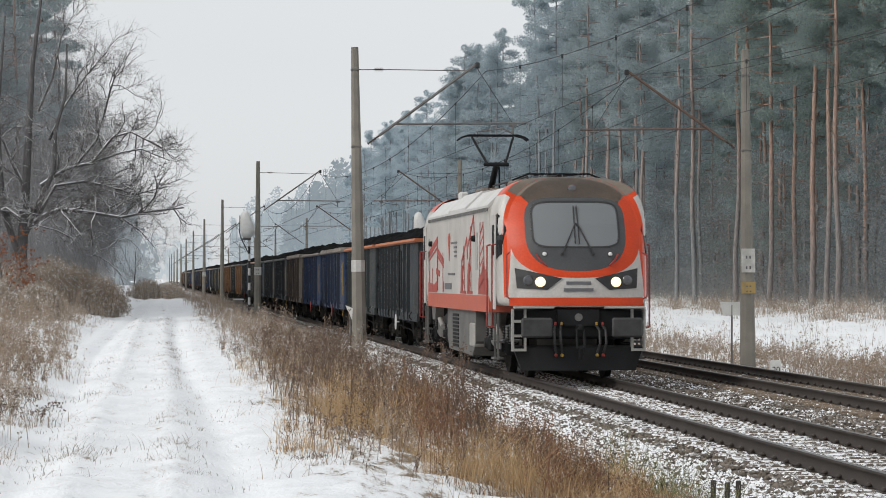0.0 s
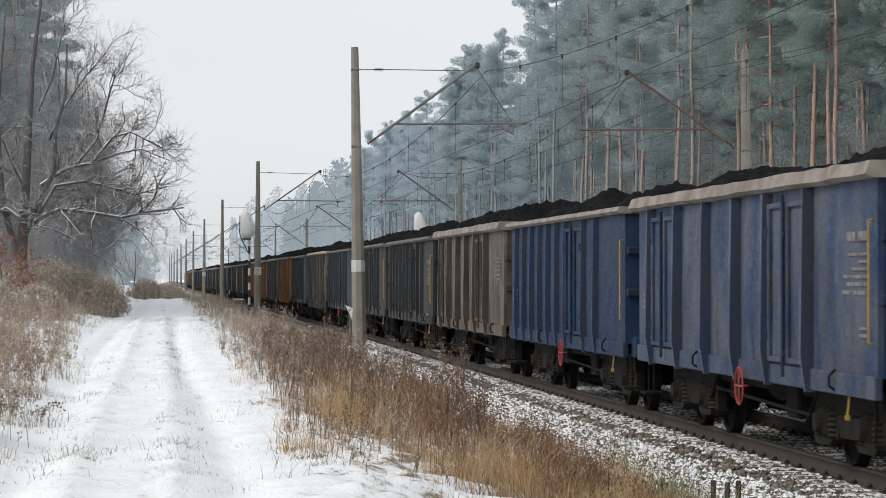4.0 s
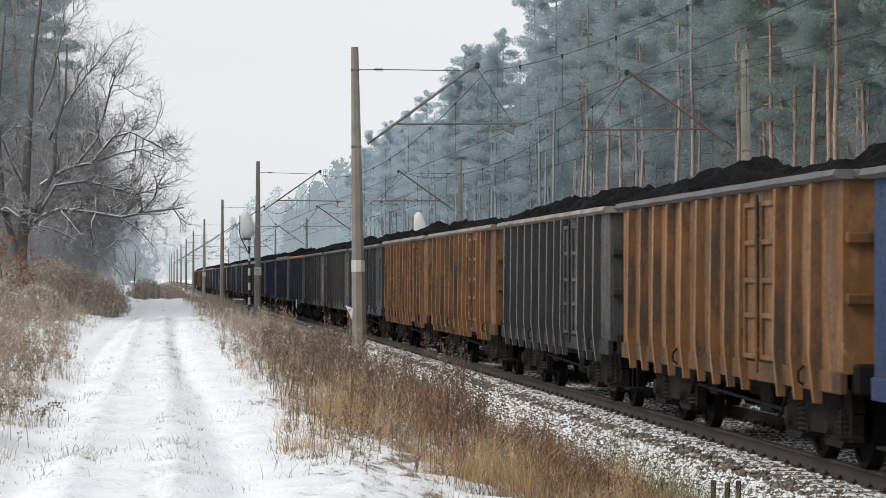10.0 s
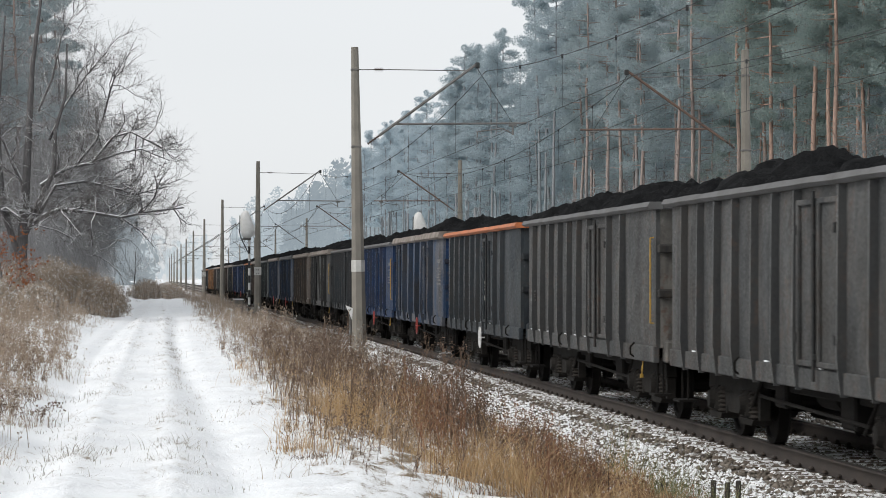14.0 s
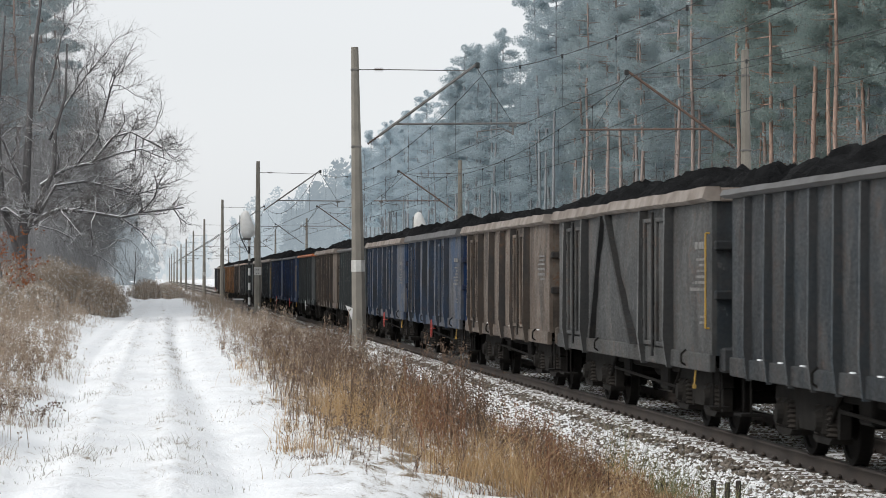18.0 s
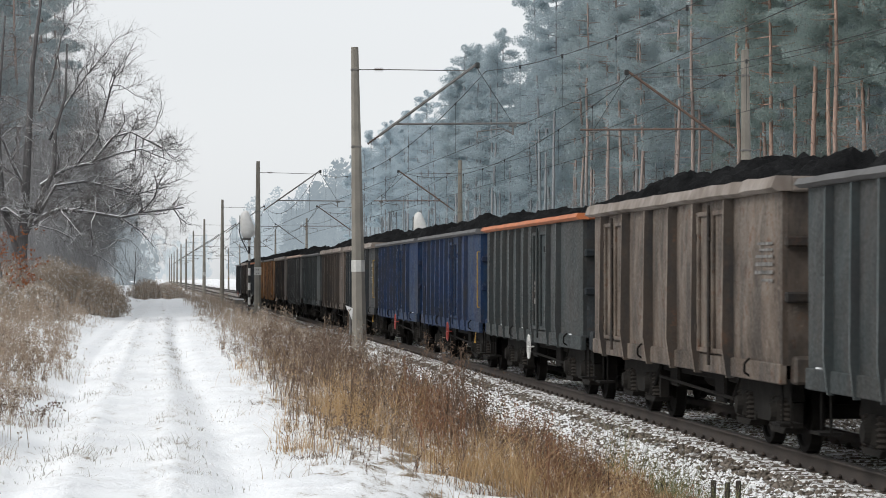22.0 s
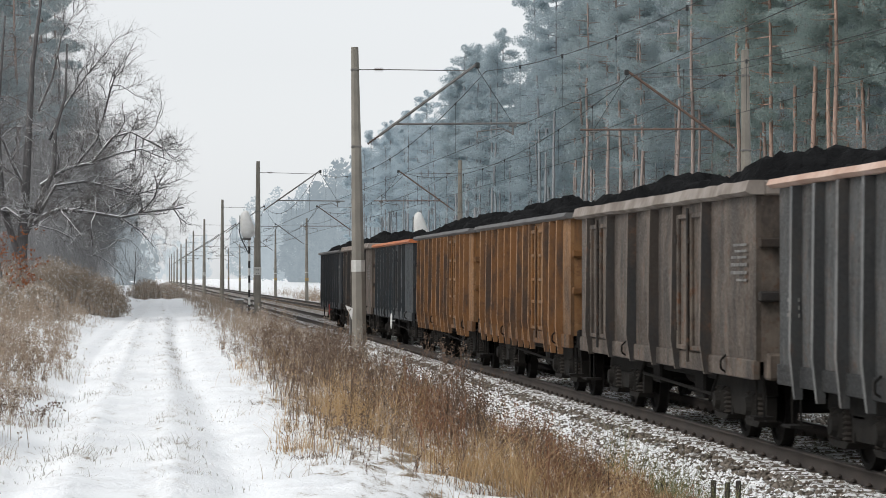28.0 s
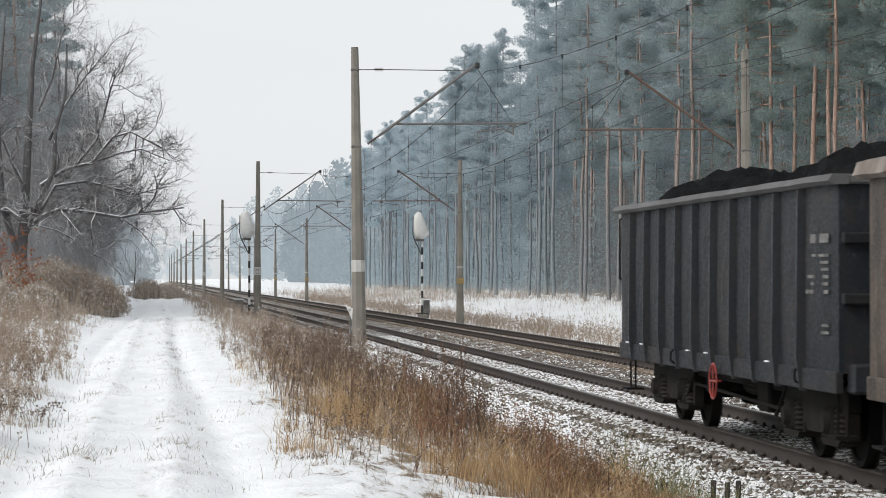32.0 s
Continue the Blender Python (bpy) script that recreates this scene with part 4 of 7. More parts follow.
    if i == 40:
        part("end_handrail", MB().path([(-1.34, HALF_L, 1.9), (-1.38, HALF_L + 0.3, 1.95), (-1.38, HALF_L + 0.3, 2.8), (-1.34, HALF_L, 2.84)], 0.014), M["frame_steel"], top, "bent steel handrail at the corner")
    if hand:
        part("hand_wheel", MISC["wheel_rim"], M[hand], top, {"red_paint": "red brake hand wheel", "sign_white": "white brake hand wheel", "frame_steel": ""}[hand], at=pose(-WALL_X - 0.1, -0.7, 0.74))
    spots = {0: (-HALF_L + 0.75, 2.4), 1: (-HALF_L + 0.8, 2.35), 2: (HALF_L - 0.6, 1.75), 3: (-0.7, 1.9)}
    for k in text:
        y, z = spots[k]
        block = part("lettering", LETTERING[k], M["letter"], top, at=pose(-WALL_X - 0.04, y, z, 0, 0, 180))
        tagged(block, "faded white lettering", kind="stuff")
    if bare:
        for q, h in ((-1, 0.95), (1, 0.7)):
            yc = bare + q * DOOR_W / 4
            mb = MB().prism([(yc - 0.34, 1.16), (yc + 0.34, 1.16), (yc + 0.3, 1.16 + h), (yc - 0.22, 1.16 + h * 0.8)], "x", -WALL_X - 0.036, -WALL_X - 0.031)
            part("worn_patch", mb, EDGE["grey"], top, "pale patch of worn paint on a door leaf")
    mid = TAIL + PITCH * i - HALF_L
    TRAIN.append((top, mid))
    load = part("coal_load", HEAPS[kind][(i * 3) % 5], M["coal"])
    tagged(load, "heap of black coal filling an open wagon", "coal", "coal loads")
    TRAIN.append((load, mid))
    return top


MISC_RUNG = MB().tube((0, -0.38, 0), (0, 0.38, 0), 0.011).mesh("rung")
MISC_HINGE = MB().tube((WALL_X + 0.085, 0, -0.05), (WALL_X + 0.085, 0, 0.05), 0.02).mesh("hinge")
W_LABEL = {
    "slate": "slate grey open coal wagon with upright ribs", "dark": "dark grey open coal wagon, grimy with coal dust", "dusk": "dark blue-grey open coal wagon with thin ribs",
    "green": "grey-green open coal wagon with upright ribs", "blue": "bright blue open coal wagon with upright ribs", "violet": "faded violet-blue open coal wagon with bulging panels",
    "steel": "faded steel-blue open coal wagon with wide panels", "brown": "rusty brown open coal wagon with wide panels", "umber": "grey-brown open coal wagon streaked with rust",
    "grey": "weathered pale grey open coal wagon", "ash": "grey open coal wagon with upright ribs", "ochre": "orange-brown open coal wagon with stout ribs",
    "teal": "patched blue and pale open coal wagon", "patch": "open coal wagon patched in blue, green and grey"}
# pattern, paint, rim, end paint, handrail, hand wheel, lettering
SNOWY = (1, 2, 6, 7, 15, 16, 17, 18, 20, 21, 23, 26, 28, 30, 38, 40)
CONSIST = [
    ("ribbed", "slate", "orange_rim", None, None, "sign_white", (2,)), ("ribbed", "green", "orange_rim", "dusk", None, "sign_white", (3,)),
    ("wide", "violet", "pale_rim", "blue", "yellow", "red_paint", (0, 2)), ("ribbed", "blue", "pale_rim", "blue", "yellow", "red_paint", (2,)),
    ("wide", "brown", "pale_rim", "umber", None, None, (1,)), ("ribbed", "dark", "grey_rim", "dusk", "yellow", None, (0,)),
    ("ribbed", "dark", "grey_rim", "umber", "yellow", None, ()), ("ribbed", "teal", "grey_rim", "umber", None, "red_paint", (2,)),
    ("stout", "grey", "pink_rim", "umber", "yellow", None, ()), ("ribbed", "patch", "grey_rim", "green", None, "red_paint", (0,)),
    ("stout", "ochre", "grey_rim", None, None, None, ()), ("stout", "ash", "pale_rim", None, None, None, ()),
    ("stout", "ochre", "pale_rim", None, None, None, ()), ("stout", "ochre", "pale_rim", None, None, None, ()),
    ("ribbed", "dark", "grey_rim", None, "frame_steel", None, (2,)), ("ribbed", "ash", "grey_rim", None, "yellow", None, ()),
    ("ribbed", "ash", "grey_rim", "grey", "yellow", None, (2,)), ("ribbed", "slate", "orange_rim", "slate", None, "sign_white", (3,)),
    ("wide", "steel", "pale_rim", "blue", None, "red_paint", (0, 2)), ("ribbed", "blue", "grey_rim", "blue", "yellow", "red_paint", (0,)),
    ("ribbed", "dark", "grey_rim", "umber", None, None, (0,)), ("braced", "ash", "pale_rim", "dark", "yellow", None, (0,)),
    ("wide", "brown", "pale_rim", "umber", None, None, (1,)), ("wide", "steel", "grey_rim", "blue", "lever", "red_paint", (0, 3)),
    ("wide", "steel", "pale_rim", "blue", "lever", "red_paint", (0, 3)), ("ribbed", "green", "grey_rim", "blue", None, None, (0,)),
    ("wide", "brown", "pale_rim", "umber", None, None, (1,)), ("ribbed", "green", "orange_rim", "slate", None, "sign_white", (3,)),
    ("ribbed", "blue", "grey_rim", "blue", "yellow", "red_paint", (2,)), ("ribbed", "blue", "grey_rim", "blue", None, "red_paint", (3,)),
    ("wide", "dark", "pale_rim", "dark", "yellow", None, (0,)), ("wide", "umber", "pale_rim", "brown", None, None, (1,)),
    ("ribbed", "green", "grey_rim", "teal", None, None, ()), ("stout", "ash", "pink_rim", None, None, None, (2,)),
    ("wide", "umber", "pale_rim", "brown", None, None, (1,)), ("stout", "ochre", "grey_rim", None, None, None, ()),
    ("stout", "ochre", "grey_rim", None, None, None, ()), ("ribbed", "slate", "orange_rim", None, None, "sign_white", (3,)),
    ("wide", "umber", "pale_rim", "brown", None, None, (1,)), ("plain", "dusk", "grey_rim", "dusk", None, "red_paint", (0,)),
]
for i, (kind, paint, rim, ends, rail, hand, text) in enumerate(CONSIST, 1):
    wagon(i, kind, paint, rim, W_LABEL[paint], ends, rail, hand, text, -1.8 if i == 7 else None)


# ---- the locomotive ----
M["loco_white"] = plain("grey_white_loco_paint", (0.58, 0.555, 0.525), (0.45, 0.43, 0.4), 1.2, 25, 0.42, strength=0.05)
M["loco_orange"] = plain("orange_red_loco_paint", (0.66, 0.065, 0.014), (0.56, 0.056, 0.016), 1.4, 25, 0.36, strength=0.05, spec=0.25)
M["loco_stripe"] = plain("dusty_orange_stripe_paint", (0.56, 0.12, 0.065), (0.47, 0.11, 0.07), 1.4, 25, 0.45, strength=0.05)
M["loco_mask"] = plain("matt_charcoal_paint", (0.05, 0.052, 0.056), (0.065, 0.066, 0.068), 2, 30, 0.5, strength=0.05)
M["loco_roof"] = plain("dirty_taupe_roof_paint", (0.19, 0.15, 0.115), (0.14, 0.115, 0.095), 1.5, 20, 0.6)
M["loco_grey"] = plain("grey_underframe_paint", (0.15, 0.147, 0.14), (0.1, 0.098, 0.094), 2, 25, 0.6)
M["loco_dark"] = plain("dark_underframe_paint", (0.017, 0.0175, 0.019), (0.011, 0.011, 0.0115), 2, 25, 0.65, spec=0.2)
M["buffer_grey"] = plain("greasy_buffer_steel", (0.055, 0.055, 0.056), (0.024, 0.0235, 0.023), 3, 20, 0.5)
M["art_red"] = plain("red_artwork_paint", (0.42, 0.07, 0.05), (0.36, 0.07, 0.055), 2, 25, 0.5, strength=0.05)
M["art_grey"] = plain("grey_artwork_paint", (0.14, 0.14, 0.15), (0.11, 0.11, 0.12), 2, 25, 0.5, strength=0.05)
M["panel_grey"] = plain("pale_grey_panel_paint", (0.4, 0.39, 0.365), (0.34, 0.33, 0.31), 2, 25, 0.5, strength=0.05)
M["loco_cream"] = plain("white_roof_panel_paint", (0.66, 0.65, 0.64), (0.55, 0.54, 0.52), 0.9, 18, 0.55, strength=0.05)


def glass_material():
    n = Nodes("dark_windscreen_glass")
    m = n.finish((0.15, 0.16, 0.165), 0.06, 0.0, spec=1.0)
    return m


def glow_material(name, c, s):
    n = Nodes(name)
    n.finish(c, 0.2)
    n.bsdf.inputs["Emission Color"].default_value = rgba(c)
    n.bsdf.inputs["Emission Strength"].default_value = s
    return n.m


M["glass"] = glass_material()
M["side_glass"] = plain("dark_side_glass", (0.012, 0.013, 0.014), (0.018, 0.019, 0.02), 2, 20, 0.25, strength=0.02, spec=0.15)
M["headlight"] = glow_material("lit_headlight", (1.0, 0.8, 0.48), 1.25)
M["lens"] = plain("unlit_lamp_glass", (0.16, 0.17, 0.175), (0.1, 0.1, 0.11), 8, 40, 0.12, 0.3)


def nose_y(x, z):
    """How far forward the rounded nose stands at a place on its face."""
    return float(np.interp(z, [1.2, 2.0, 2.6, 3.0, 3.5, 3.8, 3.96], [-8.62, -8.56, -8.4, -8.22, -7.92, -7.5, -6.95])) + 0.36 * (abs(x) / 1.33) ** 2.6


def ring(ax, cz, up, dn, nu, nd, count=72):
    pts = []
    for k in range(count):
        a = 2 * math.pi * k / count
        c, s = math.cos(a), math.sin(a)
        e = 2.0 / (nu if s >= 0 else nd)
        pts.append((ax * math.copysign(abs(c) ** e, c), cz + (up if s >= 0 else dn) * math.copysign(abs(s) ** e, s)))
    return pts


R_GLASS = ring(0.83, 3.0, 0.43, 0.43, 6, 6)
R_SEAL = ring(0.865, 3.0, 0.46, 0.46, 6, 6)
R_MASK = ring(0.985, 2.85, 0.68, 0.76, 4.5, 2.6)
R_SHELL = ring(1.27, 2.72, 1.22, 0.76, 2.4, 2.5)
R_FACE = ring(1.33, 2.6, 1.36, 1.2, 2.6, 12)
R_SIDE = ring(1.47, 2.6, 1.36, 1.2, 3.6, 16)


def band(inner, outer, lo=0, hi=72, steps=4, off=0.0):
    """The nose surface between two outlines, over a run of the outline."""
    mb = MB()
    n = hi - lo
    v = []
    for j in range(steps + 1):
        f = j / steps
        for k in range(n + 1):
            p, q = inner[(lo + k) % 72], outer[(lo + k) % 72]
            x, z = p[0] + (q[0] - p[0]) * f, p[1] + (q[1] - p[1]) * f
            v.append((x, nose_y(x, z) - off, z))
    w = n + 1
    mb.add(v, [(j * w + k, j * w + k + 1, (j + 1) * w + k + 1, (j + 1) * w + k) for j in range(steps) for k in range(n)])
    return mb


def cab_side(lo, hi, s0=0, s1=6):
    """The cab's flank, from the face back to the machine room."""
    mb = MB()
    n = hi - lo
    v = []
    for s in range(s0, s1 + 1):
        f = s / 4.0 if s <= 4 else 1.0
        for k in range(n + 1):
            p, q = R_FACE[(lo + k) % 72], R_SIDE[(lo + k) % 72]
            e = 1 - (1 - min(1, f)) ** 2
            x, z = p[0] + (q[0] - p[0]) * e, p[1] + (q[1] - p[1]) * e
            y0 = nose_y(p[0], p[1])
            back = max(-7.6, y0 + 0.03)
            y = y0 + (back - y0) * min(1.0, f) if s <= 4 else back + (-6.3 - back) * (s - 4) / 2
            v.append((x, y, z))
    w = n + 1
    mb.add(v, [(j * w + k, j * w + k + 1, (j + 1) * w + k + 1, (j + 1) * w + k) for j in range(s1 - s0) for k in range(n)])
    return mb


def flank_x(y, z):
    """Half the cab's width at a place on its flank."""
    def half(ax, n):
        q = min(1.0, max(0.0, (z - 2.6) / 1.36)) ** (n / 2.0)
        return ax * max(0.0, 1 - q * q) ** (1.0 / n)
    face, side = half(1.33, 2.6), half(1.47, 3.6)
    y0 = nose_y(face, z)
    f = min(1.0, max(0.0, (y - y0) / (-7.6 - y0)))
    return face + (side - face) * (1 - (1 - f) ** 2)


def on_nose(corners, off=0.012, nu=8, nv=5):
    """A plate that follows the nose, given by its four corners (x, z)."""
    mb = MB()
    v = []
    for side in (off, off - 0.02):
        for j in range(nv + 1):
            for i in range(nu + 1):
                a, b = i / nu, j / nv
                x = (corners[0][0] * (1 - a) + corners[1][0] * a) * (1 - b) + (corners[3][0] * (1 - a) + corners[2][0] * a) * b
                z = (corners[0][1] * (1 - a) + corners[1][1] * a) * (1 - b) + (corners[3][1] * (1 - a) + corners[2][1] * a) * b
                v.append((x, nose_y(x, z) - side, z))
    w, m = nu + 1, (nu + 1) * (nv + 1)
    f = [(j * w + i, j * w + i + 1, (j + 1) * w + i + 1, (j + 1) * w + i) for j in range(nv) for i in range(nu)]
    edge = [i for i in range(nu)] + [j * w + nu for j in range(nv)] + [nv * w + i for i in range(nu, 0, -1)] + [j * w for j in range(nv, 0, -1)]
    f += [(edge[k], edge[(k + 1) % len(edge)], edge[(k + 1) % len(edge)] + m, edge[k] + m) for k in range(len(edge))]
    return mb.add(v, f)


def lamp_disc(x, z, r, off):
    y = nose_y(x, z)
    return MB().lathe([(y + 0.05, r), (y - off, r), (y - off - 0.02, r * 0.8), (y - off - 0.028, r * 0.3)], (x, 0, z), "y", 20)


def art_box(y0, y1, z0, z1, d=0.006):
    return (-1.476 - d, -1.474, min(y0, y1), max(y0, y1), z0, z1)


def art_line(mb, y0, z0, y1, z1, w, mirror=False):
    """A painted bar on the side between two points."""
    d = Vector((y1 - y0, z1 - z0))
    n = Vector((-d.y, d.x)).normalized() * (w / 2)
    pts = [(y0 + n.x, z0 + n.y), (y0 - n.x, z0 - n.y), (y1 - n.x, z1 - n.y), (y1 + n.x, z1 + n.y)]
    mb.prism(pts, "x", -1.482, -1.474)


def build_loco():
    loco = thing("electric_locomotive", "white and orange-red electric locomotive with lit headlights and red artwork", "locomotive")
    # machine room
    def hull(zlist):
        mb = MB()
        mb.prism(zlist, "y", -6.3, 6.3)
        return mb
    part("machine_room", hull([(-1.47, 1.6), (1.47, 1.6), (1.47, 3.34), (1.12, 3.66), (-1.12, 3.66), (-1.47, 3.34)]), M["loco_white"], loco)
    part("stripe", hull([(-1.475, 1.27), (1.475, 1.27), (1.475, 1.602), (-1.475, 1.602)]), M["loco_stripe"], loco, "dusty orange stripe")
    part("deck", MB().box(-1.0, 1.0, -6.3, 6.3, 3.64, 3.72, 0.02), M["loco_roof"], loco)
    for y0, y1, h in ((-6.2, -2.2, 0.0), (-2.12, 1.4, 0.05), (1.48, 6.2, 0.0)):
        for s in (-1, 1):
            pts = [(s * 1.475, 3.36), (s * 1.49, 3.42 + h), (s * 1.12, 3.78 + h), (s * 0.95, 3.8 + h), (s * 0.95, 3.6), (s * 1.1, 3.6)]
            pan = part("roof_panel", MB().prism(pts, "y", y0, y1), M["loco_cream"], loco, "white sloped roof panel")
            mb = MB()
            n = 12
            for k in range(n):
                ya = y0 + (y1 - y0) * (k + 0.15) / n
                mb.box(min(s * 1.478, s * 1.5), max(s * 1.478, s * 1.5), ya, ya + (y1 - y0) / n * 0.7, 3.3, 3.37)
            part("louvre", mb, M["loco_grey"], pan)
    for turn in (0, 180):
        end = part("cab", cab_side(7, 29, 1, 6), M["loco_orange"], loco, "orange-red cab roof", at=pose(0, 0, 0, 0, 0, turn), smooth=True)
        part("cab_shell", cab_side(-4, 40, 0, 1), M["loco_orange"], end, "orange-red shell round the front", smooth=True)
        part("cab_crown", cab_side(8, 28, 0, 3).shift(0, 0, 0.006), M["loco_roof"], end, "dirty brown cab roof", smooth=True)
        part("cab_cheek", cab_side(40, 54, 0, 1), M["loco_white"], end, smooth=True)
        part("cab_cheek", cab_side(54, 68, 0, 1), M["loco_white"], end, smooth=True)
        part("cab_flank", cab_side(29, 54, 1, 6), M["loco_white"], end, smooth=True)
        part("cab_flank", cab_side(54, 79, 1, 6), M["loco_white"], end, smooth=True)
        part("orange_frame", band(R_MASK, R_SHELL, -64, 8), M["loco_orange"], end, "orange-red surround of the front", smooth=True)
        part("roof_cap", band(R_MASK, R_SHELL, 8, 28, off=0.0), M["loco_roof"], end, "dirty brown front roof", smooth=True)
        part("front_corner", band(R_SHELL, R_FACE, -34, -2), M["loco_white"], end, smooth=True)
        part("brow", band(R_SHELL, R_FACE, -2, 38), M["loco_orange"], end, smooth=True)
        part("brow_top", band(R_SHELL, R_FACE, 8, 28, off=0.005), M["loco_roof"], end, smooth=True)
        part("mask", band(R_SEAL, R_MASK), M["loco_mask"], end, "charcoal windscreen surround", smooth=True)
        part("seal", band(R_GLASS, R_SEAL, off=0.012, steps=1), M["black_paint"], end, smooth=True)
        part("windscreen", band([(x * 0.02, 3.0 + (z - 3.0) * 0.02) for x, z in R_GLASS], R_GLASS, steps=8), M["glass"], end, "dark reflective windscreen", smooth=True)
        part("orange_band", on_nose([(-1.31, 1.42), (1.31, 1.42), (1.31, 1.58), (-1.31, 1.58)], 0.012, 20, 2), M["loco_orange"], end)
        for s in (-1, 1):
            house = part("lamp_housing", on_nose([(s * 1.17, 1.76), (s * 0.6, 1.73), (s * 0.32, 1.95), (s * 1.2, 2.15)], 0.02), M["black_paint"], end, "black headlamp housing")
            part("headlight", lamp_disc(s * 0.735, 1.88, 0.098, 0.045), M["headlight"], house, "lit warm white headlight")
            part("tail_light", lamp_disc(s * 0.965, 1.91, 0.1, 0.045), M["lens"], house)
            part("marker_lamp", lamp_disc(s * 0.64, 2.42, 0.04, 0.03), M["sign_white"], end)
            part("front_handle", MB().path([(s * a, nose_y(s * a, z) - 0.03, z) for a, z in ((0.8, 2.42), (0.74, 2.32), (0.62, 2.2))], 0.018), M["red_paint"], end, "short red handle")
            arm = []
            for a, z in ((s * 0.3, 2.42), (s * 0.02, 3.02)):
                arm.append((a, nose_y(a, z) - 0.04, z))
            wip = part("wiper", MB().tube(arm[0], arm[1], 0.014, None, 6).tube((arm[0][0], arm[0][1] + 0.05, arm[0][2]), arm[0], 0.03, None, 8), M["black_paint"], end)
            part("wiper_blade", MB().tube((s * 0.04, nose_y(0.04, 2.62) - 0.035, 2.62), (s * 0.03, nose_y(0.03, 3.36) - 0.035, 3.36), 0.012, None, 6), M["black_paint"], wip)
            ox = s * 1.16
            part("front_step", MB().box(ox - 0.14, ox - 0.1, -8.62, -8.5, 0.55, 1.36).box(ox + 0.1, ox + 0.14, -8.62, -8.5, 0.55, 1.36).box(ox - 0.1, ox + 0.1, -8.62, -8.5, 0.55, 0.6).box(
                ox - 0.1, ox + 0.1, -8.62, -8.5, 0.82, 0.87).box(ox - 0.1, ox + 0.1, -8.62, -8.5, 1.1, 1.15), M["panel_grey"], end, "pale grey front step")
            buf = part("buffer", MB().box(s * 0.875 - 0.3, s * 0.875 + 0.3, -9.06, -8.98, 0.82, 1.2, 0.05), M["buffer_grey"], end)
            part("buffer_stem", MB().lathe([(-8.99, 0.09), (-8.8, 0.09), (-8.8, 0.14), (-8.45, 0.16)], (s * 0.875, 0, 1.0), "y", 16), M["loco_dark"], buf)
            part("front_rail", MB().path([(s * 1.3, -8.3, 1.55), (s * 1.37, -8.36, 1.6), (s * 1.37, -8.36, 2.4), (s * 1.3, -8.2, 2.45)], 0.014), M["red_paint"], end, "red handrail")
            part("foot_board", MB().box(min(s * 0.5, s * 1.27), max(s * 0.5, s * 1.27), -8.78, -8.5, 1.37, 1.41, 0.01), M["panel_grey"], end)
            for dx, cm in ((0.34, "yellow"), (0.46, "red_paint")):
                hose = part("air_hose", MB().path([(s * dx, -8.58, 1.05), (s * (dx + 0.04), -8.75, 0.95), (s * (dx + 0.04), -8.8, 0.7), (s * dx, -8.72, 0.52)], 0.026), M["black_paint"], end)
                part("hose_tap", MB().box(s * dx - 0.02, s * dx + 0.02, -8.66, -8.58, 1.05, 1.11, 0.01), M[cm], hose)
                part("hose_head", MB().box(s * dx - 0.03, s * dx + 0.03, -8.74, -8.66, 0.44, 0.51, 0.02), M[cm], hose)
            # the flank's door, window and red handrails
            door = part("cab_door", MB().box(min(s * 1.465, s * 1.485), max(s * 1.465, s * 1.485), -7.46, -6.8, 1.34, 3.22, 0.01), M["loco_white"], end)
            part("door_window", MB().box(min(s * 1.484, s * 1.492), max(s * 1.484, s * 1.492), -7.3, -6.98, 2.4, 3.0, 0.004), M["side_glass"], door)
            for y in (-7.54, -6.72):
                part("door_rail", MB().path([(s * 1.48, y, 2.62), (s * 1.56, y, 2.6), (s * 1.56, y, 1.0), (s * 1.48, y, 0.98)], 0.018), M["red_paint"], end, "red door handrail")
            part("door_step", MB().box(s * 1.42 - 0.02, s * 1.42 + 0.02, -7.43, -7.38, 0.35, 1.27).box(s * 1.42 - 0.02, s * 1.42 + 0.02, -6.93, -6.88, 0.35, 1.27).box(s * 1.4 - 0.1, s * 1.4 + 0.1, -7.38, -6.93, 0.36, 0.4).box(
                s * 1.4 - 0.1, s * 1.4 + 0.1, -7.38, -6.93, 0.68, 0.72), M["loco_grey"], end)
            win = MB()
            v = []
            for d in (0.018, -0.02):
                for i in range(7):
                    u = i / 6
                    y = -7.56 - 0.36 * u
                    for z in (2.32 + 0.1 * u, 2.7, 3.22 - 0.34 * u * u):
                        v.append((s * (flank_x(y, z) + d), y, z))
            grid = [(3 * i + j, 3 * i + j + 1, 3 * i + j + 4, 3 * i + j + 3) for i in range(6) for j in range(2)]
            rimline = [0, 1, 2, 5, 8, 11, 14, 17, 20, 19, 18, 15, 12, 9, 6, 3]
            win.add(v, grid + [tuple(k + 21 for k in f) for f in grid] + [(p, q, q + 21, p + 21) for p, q in zip(rimline, rimline[1:] + rimline[:1])])
            part("side_window", win, M["side_glass"], end, "dark cab side window")
        part("roof_lamp", lamp_disc(0.0, 3.7, 0.085, 0.02), M["lens"], end)
        part("number_bar", number_bar(1.83, 0.24), M["art_grey"], end)
        part("number_bar", number_bar(1.7, 0.29), M["art_grey"], end)
        part("buffer_beam", MB().box(-1.28, 1.28, -8.5, -8.2, 0.78, 1.37, 0.05), M["loco_dark"], end)
        plate = part("coupling_plate", MB().box(-0.42, 0.42, -8.56, -8.5, 1.02, 1.36, 0.02), M["loco_dark"], end)
        part("load_plate", MB().lathe([(-8.575, 0.075), (-8.56, 0.075)], (0, 0, 1.2), "y", 20), M["loco_grey"], plate)
